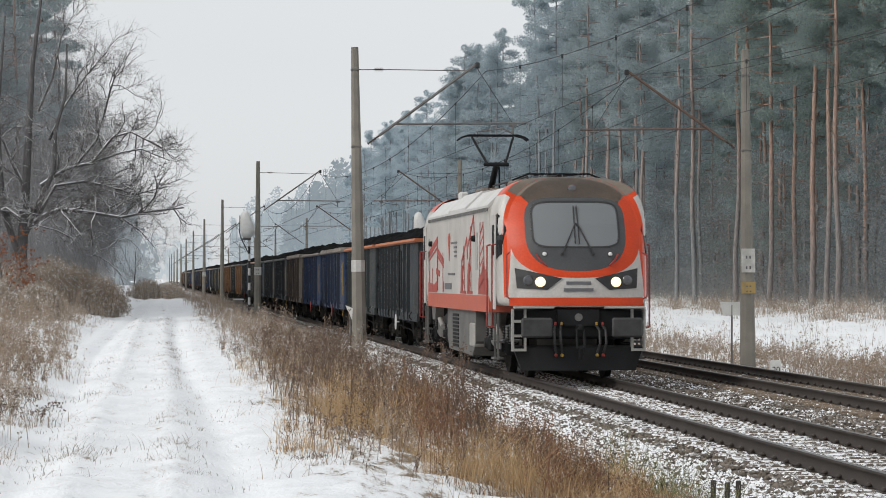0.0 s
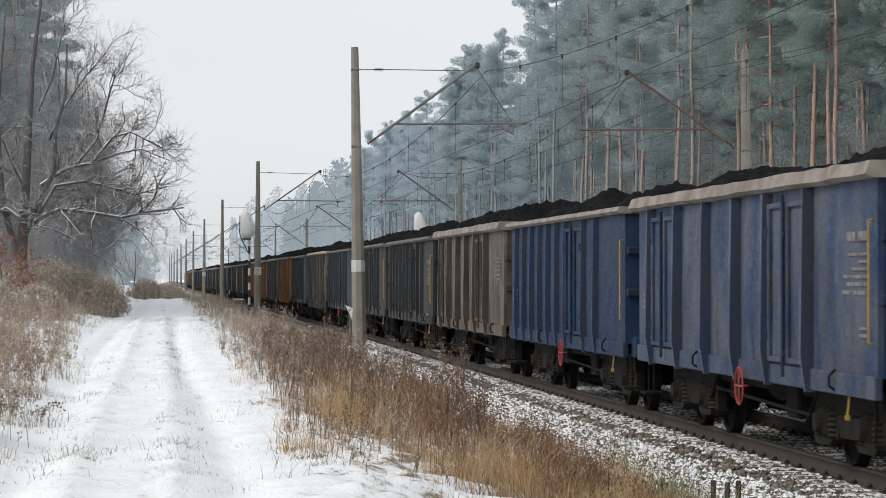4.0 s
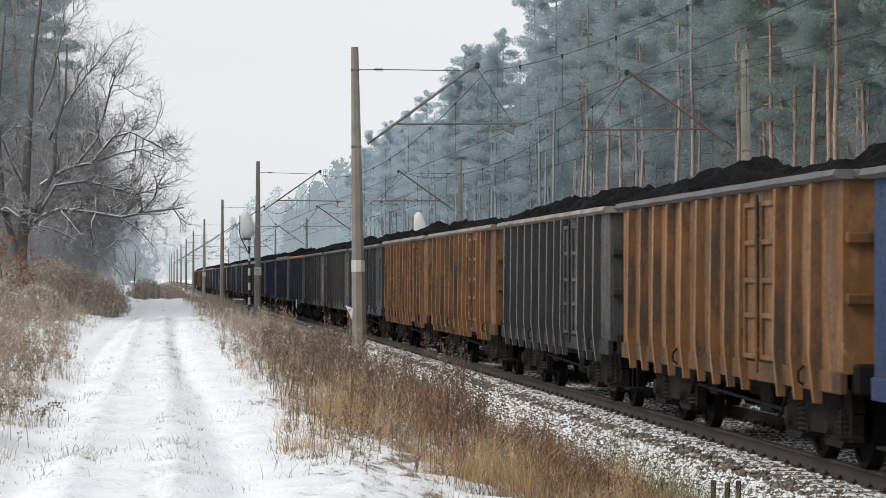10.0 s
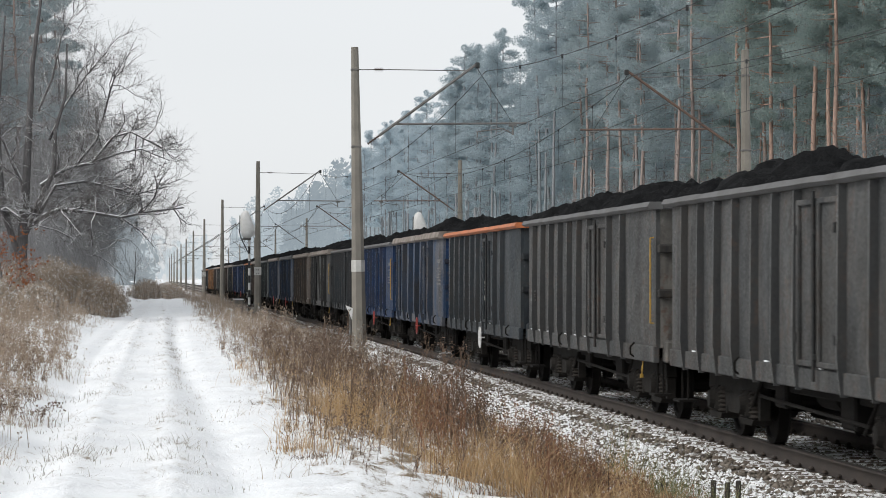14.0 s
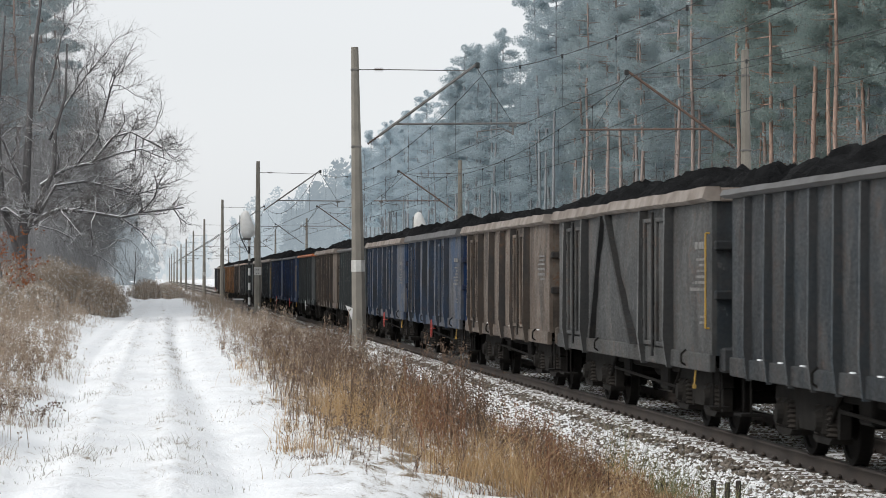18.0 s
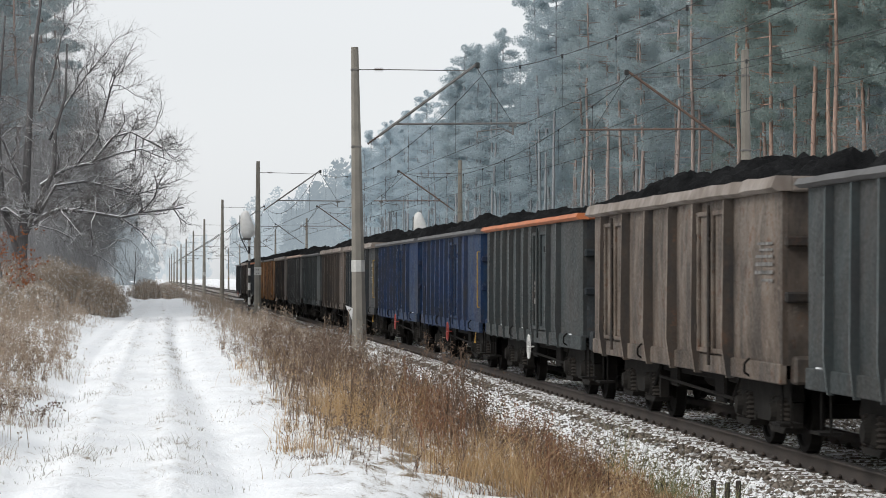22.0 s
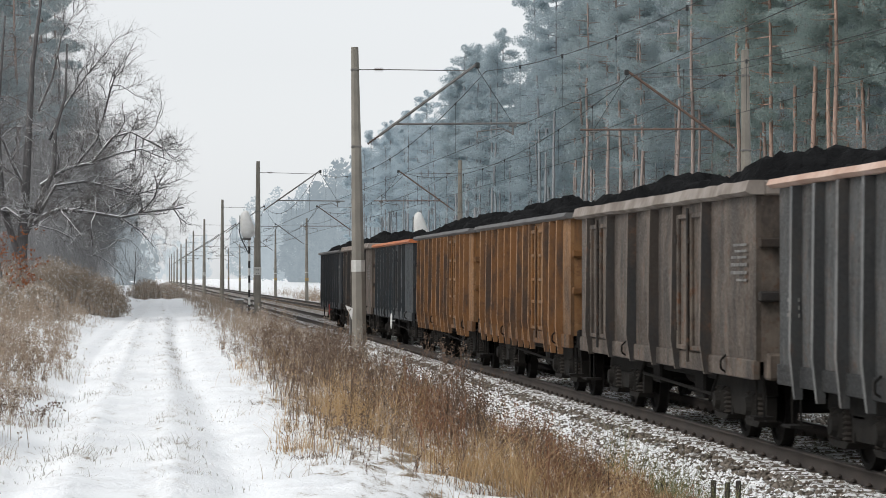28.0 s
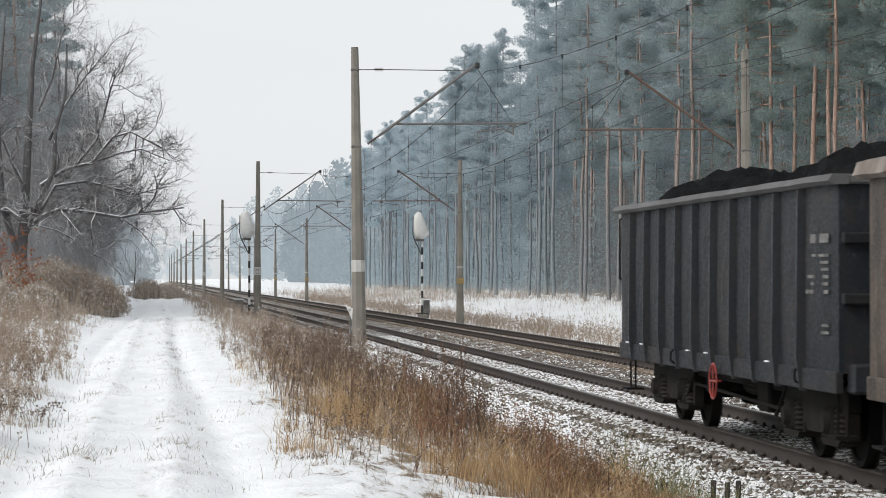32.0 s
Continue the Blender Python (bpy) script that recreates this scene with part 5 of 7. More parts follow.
        part("coupling", MB().box(-0.06, 0.06, -8.85, -8.5, 0.94, 1.06, 0.03).path([(-0.07, -8.8, 0.98), (-0.07, -8.85, 0.62), (0.07, -8.85, 0.62), (0.07, -8.8, 0.98)], 0.026).tube((0, -8.85, 0.62), (0, -8.8, 0.4), 0.05), M["loco_dark"], end)
        plow = MB()
        # a blade that narrows towards the rail and is folded back at its ends
        v = []
        for q in range(7):
            x = -1.26 + 0.42 * q
            v += [(x * k, y + 0.1 * (abs(x) / 1.26) ** 3, z) for k, y, z in ((1.0, -8.62, 0.62), (1.0, -8.42, 0.66), (0.88, -8.36, 0.2), (0.88, -8.66, 0.18))]
        plow.add(v, [(4 * q + i, 4 * q + (i + 1) % 4, 4 * q + 4 + (i + 1) % 4, 4 * q + 4 + i) for q in range(6) for i in range(4)] + [(3, 2, 1, 0), (24, 25, 26, 27)])
        part("snow_plough", plow, M["loco_dark"], end, "dark snow plough")
    # artwork on the flank facing the path
    bars = [(y, 1.66, y, 2.55, 0.05) for y in (6.05, 4.1, 2.75)] + [
        (6.2, 2.5, 4.0, 2.86, 0.16), (6.2, 2.36, 4.0, 2.68, 0.05), (4.1, 2.62, 2.6, 2.34, 0.12), (4.1, 2.5, 2.6, 2.22, 0.05), (4.1, 2.55, 4.1, 2.9, 0.07),
        (4.3, 2.12, 3.5, 2.06, 0.14), (2.65, 1.64, 2.65, 1.88, 0.22), (5.2, 1.66, 5.2, 2.2, 0.04), (3.95, 1.66, 3.95, 2.5, 0.03), (5.85, 1.66, 5.85, 2.4, 0.03)]
    for bar in bars:
        mb = MB()
        art_line(mb, *bar)
        part("crane_artwork", mb, M["art_red"], loco, "red painted harbour crane")
    mb = MB().prism([(6.25, 1.62), (4.15, 1.62), (4.1, 1.9), (4.8, 1.8), (6.25, 1.86)], "x", -1.4805, -1.474)
    part("ship_artwork", mb, M["art_red"], loco, "red painted ship below the crane")
    for y, s in ((-1.75, 0.85), (-3.05, 1.0)):
        mb = MB()
        art_line(mb, y - 0.1, 1.64, y - 0.02, 2.7 * s + 0.35, 0.05)
        art_line(mb, y + 0.35, 1.64, y + 0.02, 2.7 * s + 0.35, 0.05)
        for k in range(3):
            art_line(mb, y - 0.08, 1.75 + 0.3 * k, y + 0.28 - 0.08 * k, 2.0 + 0.3 * k, 0.03)
        art_line(mb, y - 0.55, 2.95 * s + 0.3, y + 0.5, 2.4 * s + 0.25, 0.08)
        art_line(mb, y - 0.55, 2.95 * s + 0.32, y - 0.7, 2.55 * s + 0.2, 0.1)
        mb.prism([(y + 0.62, 1.62), (y + 0.22, 1.62), (y + 0.25, 2.2), (y + 0.45, 2.3), (y + 0.6, 2.05)], "x", -1.482, -1.474)
        mb.prism([(y + 0.7, 1.62), (y - 0.35, 1.62), (y - 0.35, 1.68), (y + 0.7, 1.68)], "x", -1.484, -1.474)
        part("pump_artwork", mb, M["art_red"], loco, "red painted pump jack")
    mb = MB()
    for k in range(6):
        z = 1.75 + 0.22 * k
        art_line(mb, -4.7 - 0.02 * k, z, -5.55 + 0.05 * k, z + 0.2, 0.035)
    art_line(mb, -4.65, 1.64, -4.8, 3.1, 0.05)
    art_line(mb, -5.65, 1.64, -5.3, 3.1, 0.06)
    mb.prism([(-4.5, 1.62), (-6.2, 1.62), (-6.2, 1.95), (-5.3, 2.3), (-5.0, 2.0), (-4.55, 1.95)], "x", -1.482, -1.474)
    part("derrick_artwork", mb, M["art_red"], loco, "red painted drilling derrick")
    mb = MB()
    for k, (a, b) in enumerate(((0.95, -0.35), (0.35, -0.3), (0.3, -0.25), (0.25, -0.2))):
        z = 2.72 - 0.1 * k
        mb.box(*art_box(a, b, z, z + 0.045))
    mb.box(*art_box(1.6, 0.1, 2.02, 2.07))
    part("logo_bars", mb, M["art_grey"], loco)
    mb = MB()
    for k in range(4):
        art_line(mb, 1.35, 2.35, 1.55 - 0.14 * k, 3.0 - 0.06 * abs(k - 1.5), 0.05)
    part("logo_flame", mb, M["loco_stripe"], loco)
    mb = MB()
    mb.box(*art_box(2.3, 0.85, 1.7, 1.84))
    part("number_bar", mb, M["art_grey"], loco)
    for y in (-4.15, 6.1):
        pl = part("side_panel", MB().box(-1.482, -1.472, y - 0.18, y + 0.18, 2.12, 2.9, 0.003), M["panel_grey"], loco)
    for y in (-3.8, 5.4):
        part("side_lamp", MB().lathe([(-1.56, 0.03), (-1.54, 0.06), (-1.47, 0.07)], (0, y, 2.78), "x", 12), M["loco_dark"], loco)
    # running gear
    for y in (-5.65, 5.65):
        b = part("bogie", MB().box(-1.0, 1.0, y - 0.35, y + 0.35, 0.55, 0.95, 0.05), M["loco_grey"], loco)
        for s in (-1, 1):
            pts = [(y - 2.15, 0.75), (y - 1.9, 1.05), (y - 0.9, 1.0), (y - 0.6, 0.78), (y + 0.6, 0.78), (y + 0.9, 1.0), (y + 1.9, 1.05), (y + 2.15, 0.75), (y + 1.7, 0.68), (y + 0.5, 0.52), (y - 0.5, 0.52), (y - 1.7, 0.68)]
            part("side_frame", MB().prism(pts, "x", s * 1.12 - 0.08, s * 1.12 + 0.08), M["loco_grey"], b)
            for e in (-1.4, 1.4):
                w = part("wheel", LOCO_GEAR["wheel"], M["frame_steel"], b, at=pose(s * 0.76, y + e, 0.61, 0, 0, 0 if s < 0 else 180))
                ROLLING.append((w, s * 0.76, y + e, 0.61, s, 0.0, 2.6))
                part("axle_box", LOCO_GEAR["box"], M["loco_dark"], b, at=pose(s * 1.12, y + e, 0.61, 0, 0, 0 if s < 0 else 180))
                for q in (-0.33, 0.33):
                    part("spring", LOCO_GEAR["spring"], M["loco_dark"], b, at=pose(s * 1.14, y + e + q, 0.86))
            part("damper", MB().tube((s * 1.28, y - 1.0, 0.8), (s * 1.28, y - 0.2, 1.0), 0.06).tube((s * 1.28, y - 0.25, 0.98), (s * 1.28, y + 0.5, 1.15), 0.04), M["panel_grey"], b)
            part("sand_pipe", MB().path([(s * 1.2, y + 2.1, 1.2), (s * 1.1, y + 2.2, 0.7), (s * 0.85, y + 2.15, 0.2)], 0.03), M["loco_dark"], b)
            part("hanger", MB().prism([(y - 0.5, 1.27), (y + 0.5, 1.27), (y + 0.3, 0.95), (y - 0.3, 0.95)], "x", s * 1.3 - 0.1, s * 1.3 + 0.1), M["loco_grey"], b)
    for s in (-1, 1):
        tank = part("equipment_case", MB().prism([(-3.2, 0.62), (-2.6, 0.3), (2.2, 0.34), (2.6, 0.6), (2.6, 1.27), (-3.2, 1.27)], "x", min(s * 0.6, s * 1.38), max(s * 0.6, s * 1.38)), M["loco_grey"], loco, "grey equipment case under the floor")
        for k in range(9):
            part("grille_slat", MB().box(min(s * 1.38, s * 1.395), max(s * 1.38, s * 1.395), 0.15, 1.35, 0.42 + 0.085 * k, 0.475 + 0.085 * k), M["loco_dark"], tank)
        part("battery_case", MB().box(min(s * 0.9, s * 1.42), max(s * 0.9, s * 1.42), -3.1, -2.3, 0.5, 1.0, 0.03), M["panel_grey"], loco)
        part("air_tank", MB().lathe([(-0.55, 0.05), (-0.5, 0.16), (0.5, 0.16), (0.55, 0.05)], (s * 1.2, 3.1, 1.0), "y", 14), M["loco_dark"], loco)
    # roof gear
    for y, w, h in ((-4.6, 0.8, 0.25), (-3.0, 0.6, 0.32), (-0.6, 0.75, 0.2), (2.3, 0.7, 0.3)):
        part("roof_box", MB().box(-w, w, y - 0.7, y + 0.7, 3.7, 3.72 + h, 0.04), M["loco_roof"], loco)
    for y in (-5.2, -3.9, -1.8, 0.6, 1.5, 3.6, 5.9):
        for x in (-0.55, 0.55):
            mb = MB()
            insulator(mb, (x, y, 3.72), (x, y, 4.02))
            part("roof_insulator", mb, M["insulator"], loco)
    part("roof_bar", MB().path([(0.55, -5.2, 4.03), (0.55, 5.9, 4.03)], 0.02).path([(-0.55, -5.2, 4.03), (-0.55, 0.6, 4.03)], 0.02), M["wire"], loco)
    part("horn_box", MB().box(-0.95, -0.75, 3.9, 4.35, 3.74, 4.0, 0.04), M["loco_cream"], loco)
    pan = part("pantograph", MB().box(-0.55, 0.55, 4.3, 6.2, 3.96, 4.02, 0.02), M["loco_dark"], loco, "raised pantograph")
    part("lower_arm", MB().tube((0, 5.9, 4.02), (0, 4.6, 4.68), 0.085, 0.07, 10).tube((0.2, 5.6, 4.0), (0.08, 4.7, 4.62), 0.02), M["loco_dark"], pan)
    part("knee", MB().tube((-0.3, 4.6, 4.68), (0.3, 4.6, 4.68), 0.05, None, 10), M["loco_dark"], pan)
    for s in (-1, 1):
        part("upper_arm", MB().tube((s * 0.22, 4.6, 4.7), (s * 0.5, 5.35, 5.36), 0.03, None, 8), M["loco_dark"], pan)
    for y in (5.15, 5.5):
        part("collector", MB().path([(-0.86, y, 5.29), (-0.76, y, 5.36), (-0.6, y, 5.41), (0.6, y, 5.41), (0.76, y, 5.36), (0.86, y, 5.29)], 0.024), M["loco_dark"], pan)
    low = part("folded_pantograph", MB().box(-0.5, 0.5, -6.1, -4.2, 3.96, 4.0, 0.02).tube((0, -6.0, 4.02), (0, -4.5, 4.06), 0.05).tube((0.3, -4.5, 4.08), (0.4, -6.0, 4.05), 0.02).tube((-0.3, -4.5, 4.08), (-0.4, -6.0, 4.05), 0.02), M["loco_dark"], loco)
    part("collector", MB().path([(-0.95, -5.9, 3.93), (-0.62, -5.9, 4.06), (0.62, -5.9, 4.06), (0.95, -5.9, 3.93)], 0.02), M["loco_dark"], low)
    TRAIN.append((loco, 61.4))
    return loco


def number_bar(z, half):
    return on_nose([(-half, z), (half, z), (half, z + 0.06), (-half, z + 0.06)], 0.012, 10, 1)


LOCO_GEAR = gear_meshes(0.61, 2.8, 1.12)
build_loco()


# ---- woods ----
def leaf_material(name, c1, c2, frost=0.0):
    """Needles and leaves let part of the light through."""
    n = Nodes(name)
    col = n.mix(n.island(), c1, c2)
    if frost:
        col = n.mix(n.step(n.noise(1.6, 3.0), 0.62 - frost * 0.3, 0.85 - frost * 0.3, 0.0, 0.8), col, SNOW)
    n.finish(col, 0.8, 0.0, spec=0.2)
    thin = n.t.nodes.new("ShaderNodeBsdfTranslucent")
    n.link(col, thin.inputs["Color"])
    mix = n.t.nodes.new("ShaderNodeMixShader")
    mix.inputs[0].default_value = 0.7
    n.link(n.bsdf.outputs[0], mix.inputs[1])
    n.link(thin.outputs[0], mix.inputs[2])
    n.link(mix.outputs[0], n.out.inputs["Surface"])
    return n.m


def bark_material(name, low, high, z0, z1, snow=0.0):
    """Bark that changes from grey plates below to flaky orange above."""
    n = Nodes(name)
    fine = n.noise(6.0, 5.0, n.scaled(n.co, (3.0, 3.0, 0.6)))
    z = n.axis(2)
    wob = n.math("ADD", z, n.math("MULTIPLY", n.math("SUBTRACT", n.random, 0.5), 7.0))
    col = n.mix(n.step(wob, z0, z1), low, high)
    col = n.mix(n.step(fine, 0.35, 0.7, 0.0, 0.65), col, tuple(0.45 * v for v in low))
    if snow:
        col = n.mix(n.math("MULTIPLY", n.step(n.up(), 0.15, 0.55), n.step(n.noise(1.2, 3.0), 0.6 - 0.35 * snow, 0.7 - 0.35 * snow)), col, SNOW)
    return n.finish(col, 0.9, 0.0, fine, 0.6, 0.03, 0.2)


# pine colours grow paler and bluer tier by tier, haze put into the base colour
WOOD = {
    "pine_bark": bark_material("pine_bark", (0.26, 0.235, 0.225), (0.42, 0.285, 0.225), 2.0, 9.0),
    "mid_bark": bark_material("thin_haze_pine_bark", (0.25, 0.255, 0.26), (0.38, 0.3, 0.265), 4.0, 11.0),
    "deep_bark": bark_material("backdrop_toned_pine_bark", (0.17, 0.185, 0.195), (0.215, 0.21, 0.21), 4.0, 14.0),
    "pale_bark": bark_material("mist_toned_pine_bark", (0.255, 0.29, 0.31), (0.31, 0.315, 0.325), 4.0, 12.0),
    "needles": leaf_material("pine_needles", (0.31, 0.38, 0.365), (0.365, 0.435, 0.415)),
    "needles_haze": leaf_material("thin_haze_pine_needles", (0.385, 0.455, 0.475), (0.43, 0.495, 0.515)),
    "needles_mid": leaf_material("mist_toned_pine_needles", (0.43, 0.505, 0.54), (0.47, 0.54, 0.575)),
    "needles_far": leaf_material("far_mist_pine_needles", (0.51, 0.59, 0.635), (0.55, 0.625, 0.67)),
    "bare_bark": bark_material("dark_wet_bark", (0.11, 0.106, 0.107), (0.13, 0.124, 0.124), 3.0, 9.0, 0.9),
    "bare_twigs": bark_material("thin_grey_twigs", (0.28, 0.275, 0.28), (0.32, 0.31, 0.31), 3.0, 9.0),
    "haze_twigs": bark_material("mist_lightened_twigs", (0.42, 0.42, 0.43), (0.43, 0.425, 0.43), 3.0, 9.0),
    "snowy_twigs": bark_material("snow_dusted_twigs", (0.17, 0.16, 0.157), (0.2, 0.187, 0.183), 3.0, 9.0, 0.55),
    "birch_bark": bark_material("birch_bark", (0.42, 0.41, 0.39), (0.3, 0.28, 0.27), 3.0, 9.0),
    "twigs_far": bark_material("far_misted_twigs", (0.25, 0.265, 0.28), (0.28, 0.29, 0.305), 3.0, 9.0),
    "orange_leaves": leaf_material("withered_beech_leaves", (0.3, 0.1, 0.04), (0.42, 0.17, 0.08)),
    "murk": leaf_material("undergrowth_twigs", (0.27, 0.275, 0.275), (0.32, 0.32, 0.315)),
    "murk_left": leaf_material("thicket_twigs", (0.37, 0.39, 0.41), (0.43, 0.45, 0.47)),
}


def scatter_tris(rng, centres, spread, per, size, flat=1.0):
    """Small three-cornered sprays of needles or leaves round the centres."""
    c = np.repeat(centres, per, 0)
    s = np.repeat(spread, per, 0)
    d = rng.normal(size=(len(c), 3))
    d /= np.linalg.norm(d, axis=1)[:, None]
    p = c + d * (rng.uniform(0.35, 1.0, len(c)) ** 0.6)[:, None] * s * np.array([1, 1, flat])
    n = len(p)
    a, b = rng.normal(size=(n, 3)), rng.normal(size=(n, 3))
    a *= (size * rng.uniform(0.6, 1.4, n) / np.linalg.norm(a, axis=1))[:, None]
    b *= (size * 0.55 * rng.uniform(0.6, 1.4, n) / np.linalg.norm(b, axis=1))[:, None]
    v = np.stack([p + a, p - 0.6 * a + b, p - 0.6 * a - b], 1).reshape(-1, 3)
    return v, np.arange(3 * n).reshape(-1, 3)


def bare_mesh(mb, name):
    return quick_mesh(name, mb.v, mb.f, True)


def pine_meshes(seed, h, crown_from, fat, whorls=30, per=330, stem=0.165):
    rng = random.Random(seed)
    nrng = np.random.RandomState(seed)
    trunk = MB()
    pts, x, y = [], 0.0, 0.0
    for k in range(9):
        pts.append((x, y, h * 0.97 * k / 8 - (0.6 if k == 0 else 0)))
        x += rng.uniform(-0.16, 0.16)
        y += rng.uniform(-0.16, 0.16)
    limb(trunk, pts, stem, stem * 0.28, 7)
    def at(z):
        k = min(7, max(0, int(z / (h * 0.97) * 8)))
        a = z / (h * 0.97) * 8 - k
        return Vector(pts[k]).lerp(Vector(pts[k + 1]), a)
    for k in range(7):
        p = at(rng.uniform(0.28, crown_from) * h)
        a, ln = rng.uniform(0, 6.28), rng.uniform(0.5, 1.8)
        q = p + Vector((math.cos(a) * ln, math.sin(a) * ln, rng.uniform(-0.3, 0.35)))
        limb(trunk, [p, p.lerp(q, 0.5) + Vector((0, 0, 0.1)), q], 0.03, 0.01, 3)
    boughs = MB()
    limb(boughs, [at(h * (crown_from - 0.02 + (0.98 - crown_from) * q / 6)) for q in range(7)], 0.1, 0.03, 5)
    centres, spread = [], []
    for k in range(whorls):
        u = (k + rng.random()) / whorls
        z = h * (crown_from + (0.99 - crown_from) * u)
        p = at(min(z, h * 0.96))
        reach = fat * (0.55 + 0.9 * math.sin(math.pi * min(1, 0.18 + u * 0.85))) * rng.uniform(0.55, 1.1)
        a = rng.uniform(0, 6.28)
        q = Vector((p.x + math.cos(a) * reach, p.y + math.sin(a) * reach, z + rng.uniform(-0.1, 0.5)))
        limb(boughs, [p, p.lerp(q, 0.5) + Vector((0, 0, -0.1)), q], 0.05, 0.015, 3)
        for f in (1.0, 0.6):
            centres.append(tuple(p.lerp(q, f)))
            s = rng.uniform(0.55, 1.0) * (1.0 if f == 1.0 else 0.8)
            spread.append((s, s, s))
    centres.append((pts[8][0], pts[8][1], h))
    spread.append((0.4, 0.4, 0.7))
    v, f = scatter_tris(nrng, np.array(centres), np.array(spread), per, 0.085, 0.6)
    return bare_mesh(trunk, "trunk"), bare_mesh(boughs, "boughs"), quick_mesh("crown", v, f)


PINES = [pine_meshes(101, 26.0, 0.46, 2.0), pine_meshes(102, 24.5, 0.52, 1.8), pine_meshes(103, 27.0, 0.54, 2.2), pine_meshes(104, 23.0, 0.44, 1.7), pine_meshes(105, 25.5, 0.58, 1.9)]
# younger trees that fill the wood between the tall trunks
YOUNG = [pine_meshes(111, 19.0, 0.2, 1.5, 36, 260, 0.1), pine_meshes(112, 16.0, 0.14, 1.4, 34, 260, 0.09), pine_meshes(113, 21.0, 0.3, 1.7, 34, 260, 0.11)]
TIERS = (("pine_bark", "needles", "tall pine with an orange-brown trunk and high crown"), ("mid_bark", "needles_haze", "tall pine with a dull orange trunk, thin haze in its colours"),
         ("pale_bark", "needles_mid", "tall pine with mist in its colours"), ("pale_bark", "needles_far", "pale pine with deep mist in its colours"))


# farther trees get the more hazed colours
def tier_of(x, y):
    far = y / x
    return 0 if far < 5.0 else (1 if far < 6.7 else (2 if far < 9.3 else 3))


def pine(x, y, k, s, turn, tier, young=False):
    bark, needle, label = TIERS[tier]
    t = thing("pine_tree", ("young slim pine filling the wood below the tall crowns", "young slim pine with thin haze in its colours, below the tall crowns", "young pine with mist in its colours",
                            "young pale pine with deep mist in its colours")[tier] if young else label, "tree", "young pines of the wood" if young else "pines of the wood",
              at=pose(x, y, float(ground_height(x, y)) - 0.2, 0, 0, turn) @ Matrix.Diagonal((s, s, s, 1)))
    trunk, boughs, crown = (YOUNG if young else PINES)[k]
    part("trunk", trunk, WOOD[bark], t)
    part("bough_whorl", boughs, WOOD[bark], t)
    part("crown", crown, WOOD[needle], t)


rng = random.Random(77)
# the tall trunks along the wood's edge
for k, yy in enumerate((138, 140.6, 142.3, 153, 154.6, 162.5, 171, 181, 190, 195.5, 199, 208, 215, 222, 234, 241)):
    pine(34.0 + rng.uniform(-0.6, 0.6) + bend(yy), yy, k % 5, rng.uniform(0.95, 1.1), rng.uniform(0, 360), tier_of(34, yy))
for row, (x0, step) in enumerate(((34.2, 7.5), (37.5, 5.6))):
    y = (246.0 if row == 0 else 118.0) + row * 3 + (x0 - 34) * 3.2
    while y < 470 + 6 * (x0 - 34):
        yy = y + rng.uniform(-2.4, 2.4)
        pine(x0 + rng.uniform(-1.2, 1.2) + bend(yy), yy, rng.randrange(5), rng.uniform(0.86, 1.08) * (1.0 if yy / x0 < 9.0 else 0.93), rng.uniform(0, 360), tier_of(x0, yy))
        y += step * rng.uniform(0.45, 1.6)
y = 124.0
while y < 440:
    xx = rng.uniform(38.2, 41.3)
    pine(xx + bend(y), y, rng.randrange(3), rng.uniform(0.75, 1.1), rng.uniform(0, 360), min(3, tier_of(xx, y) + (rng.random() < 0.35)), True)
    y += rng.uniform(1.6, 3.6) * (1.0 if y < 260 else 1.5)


def trunk_rank(name, x0, x1, y0, y1, n, seed, mat, label):
    """Slim trunks standing deeper in the wood, joined."""
    r = random.Random(seed)
    mb = MB()
    for k in range(n):
        x, y = r.uniform(x0, x1), r.uniform(y0, y1)
        z = float(ground_height(x, y)) - 0.3
        h = r.uniform(15, 25)
        a, b = r.uniform(-0.6, 0.6), r.uniform(-0.6, 0.6)
        limb(mb, [Vector((x, y, z)), Vector((x + a * 0.3, y + b * 0.4, z + h * 0.35)), Vector((x + a, y + b, z + h * 0.7)), Vector((x + a * 0.9, y + b, z + h))], r.uniform(0.09, 0.17), 0.05, 5)
        for j in range(4):
            u = r.uniform(0.2, 0.8)
            ang, ln = r.uniform(0, 6.28), r.uniform(0.5, 1.6)
            p = Vector((x + a * u, y + b * u, z + h * u))
            limb(mb, [p, p + Vector((math.cos(ang) * ln, math.sin(ang) * ln, r.uniform(-0.2, 0.4)))], 0.025, 0.01, 3)
    tagged(part(name, bare_mesh(mb, name), mat), label, "trees", kind="stuff")


# bark toned towards the backdrop in place of haze
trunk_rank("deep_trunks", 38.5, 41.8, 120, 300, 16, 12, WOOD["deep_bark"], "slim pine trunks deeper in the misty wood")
trunk_rank("far_deep_trunks", 38.5, 40.8, 290, 520, 20, 13, WOOD["pale_bark"], "pale slim trunks deep in the mist")
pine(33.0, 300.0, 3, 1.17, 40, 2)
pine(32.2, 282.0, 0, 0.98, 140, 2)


def undergrowth(name, x0, x1, y0, y1, n, hmax, size, seed, mat, label):
    r = np.random.RandomState(seed)
    x, y = r.uniform(x0, x1, n), r.uniform(y0, y1, n)
    z = ground_height(x, y) + hmax * r.uniform(0, 1, n) ** 1.6
    c = np.stack([x, y, z], 1)
    v, f = scatter_tris(r, c, np.full((n, 3), 0.7), 9, size)
    tagged(part(name, quick_mesh(name, v, f), mat), label, "undergrowth", kind="stuff")


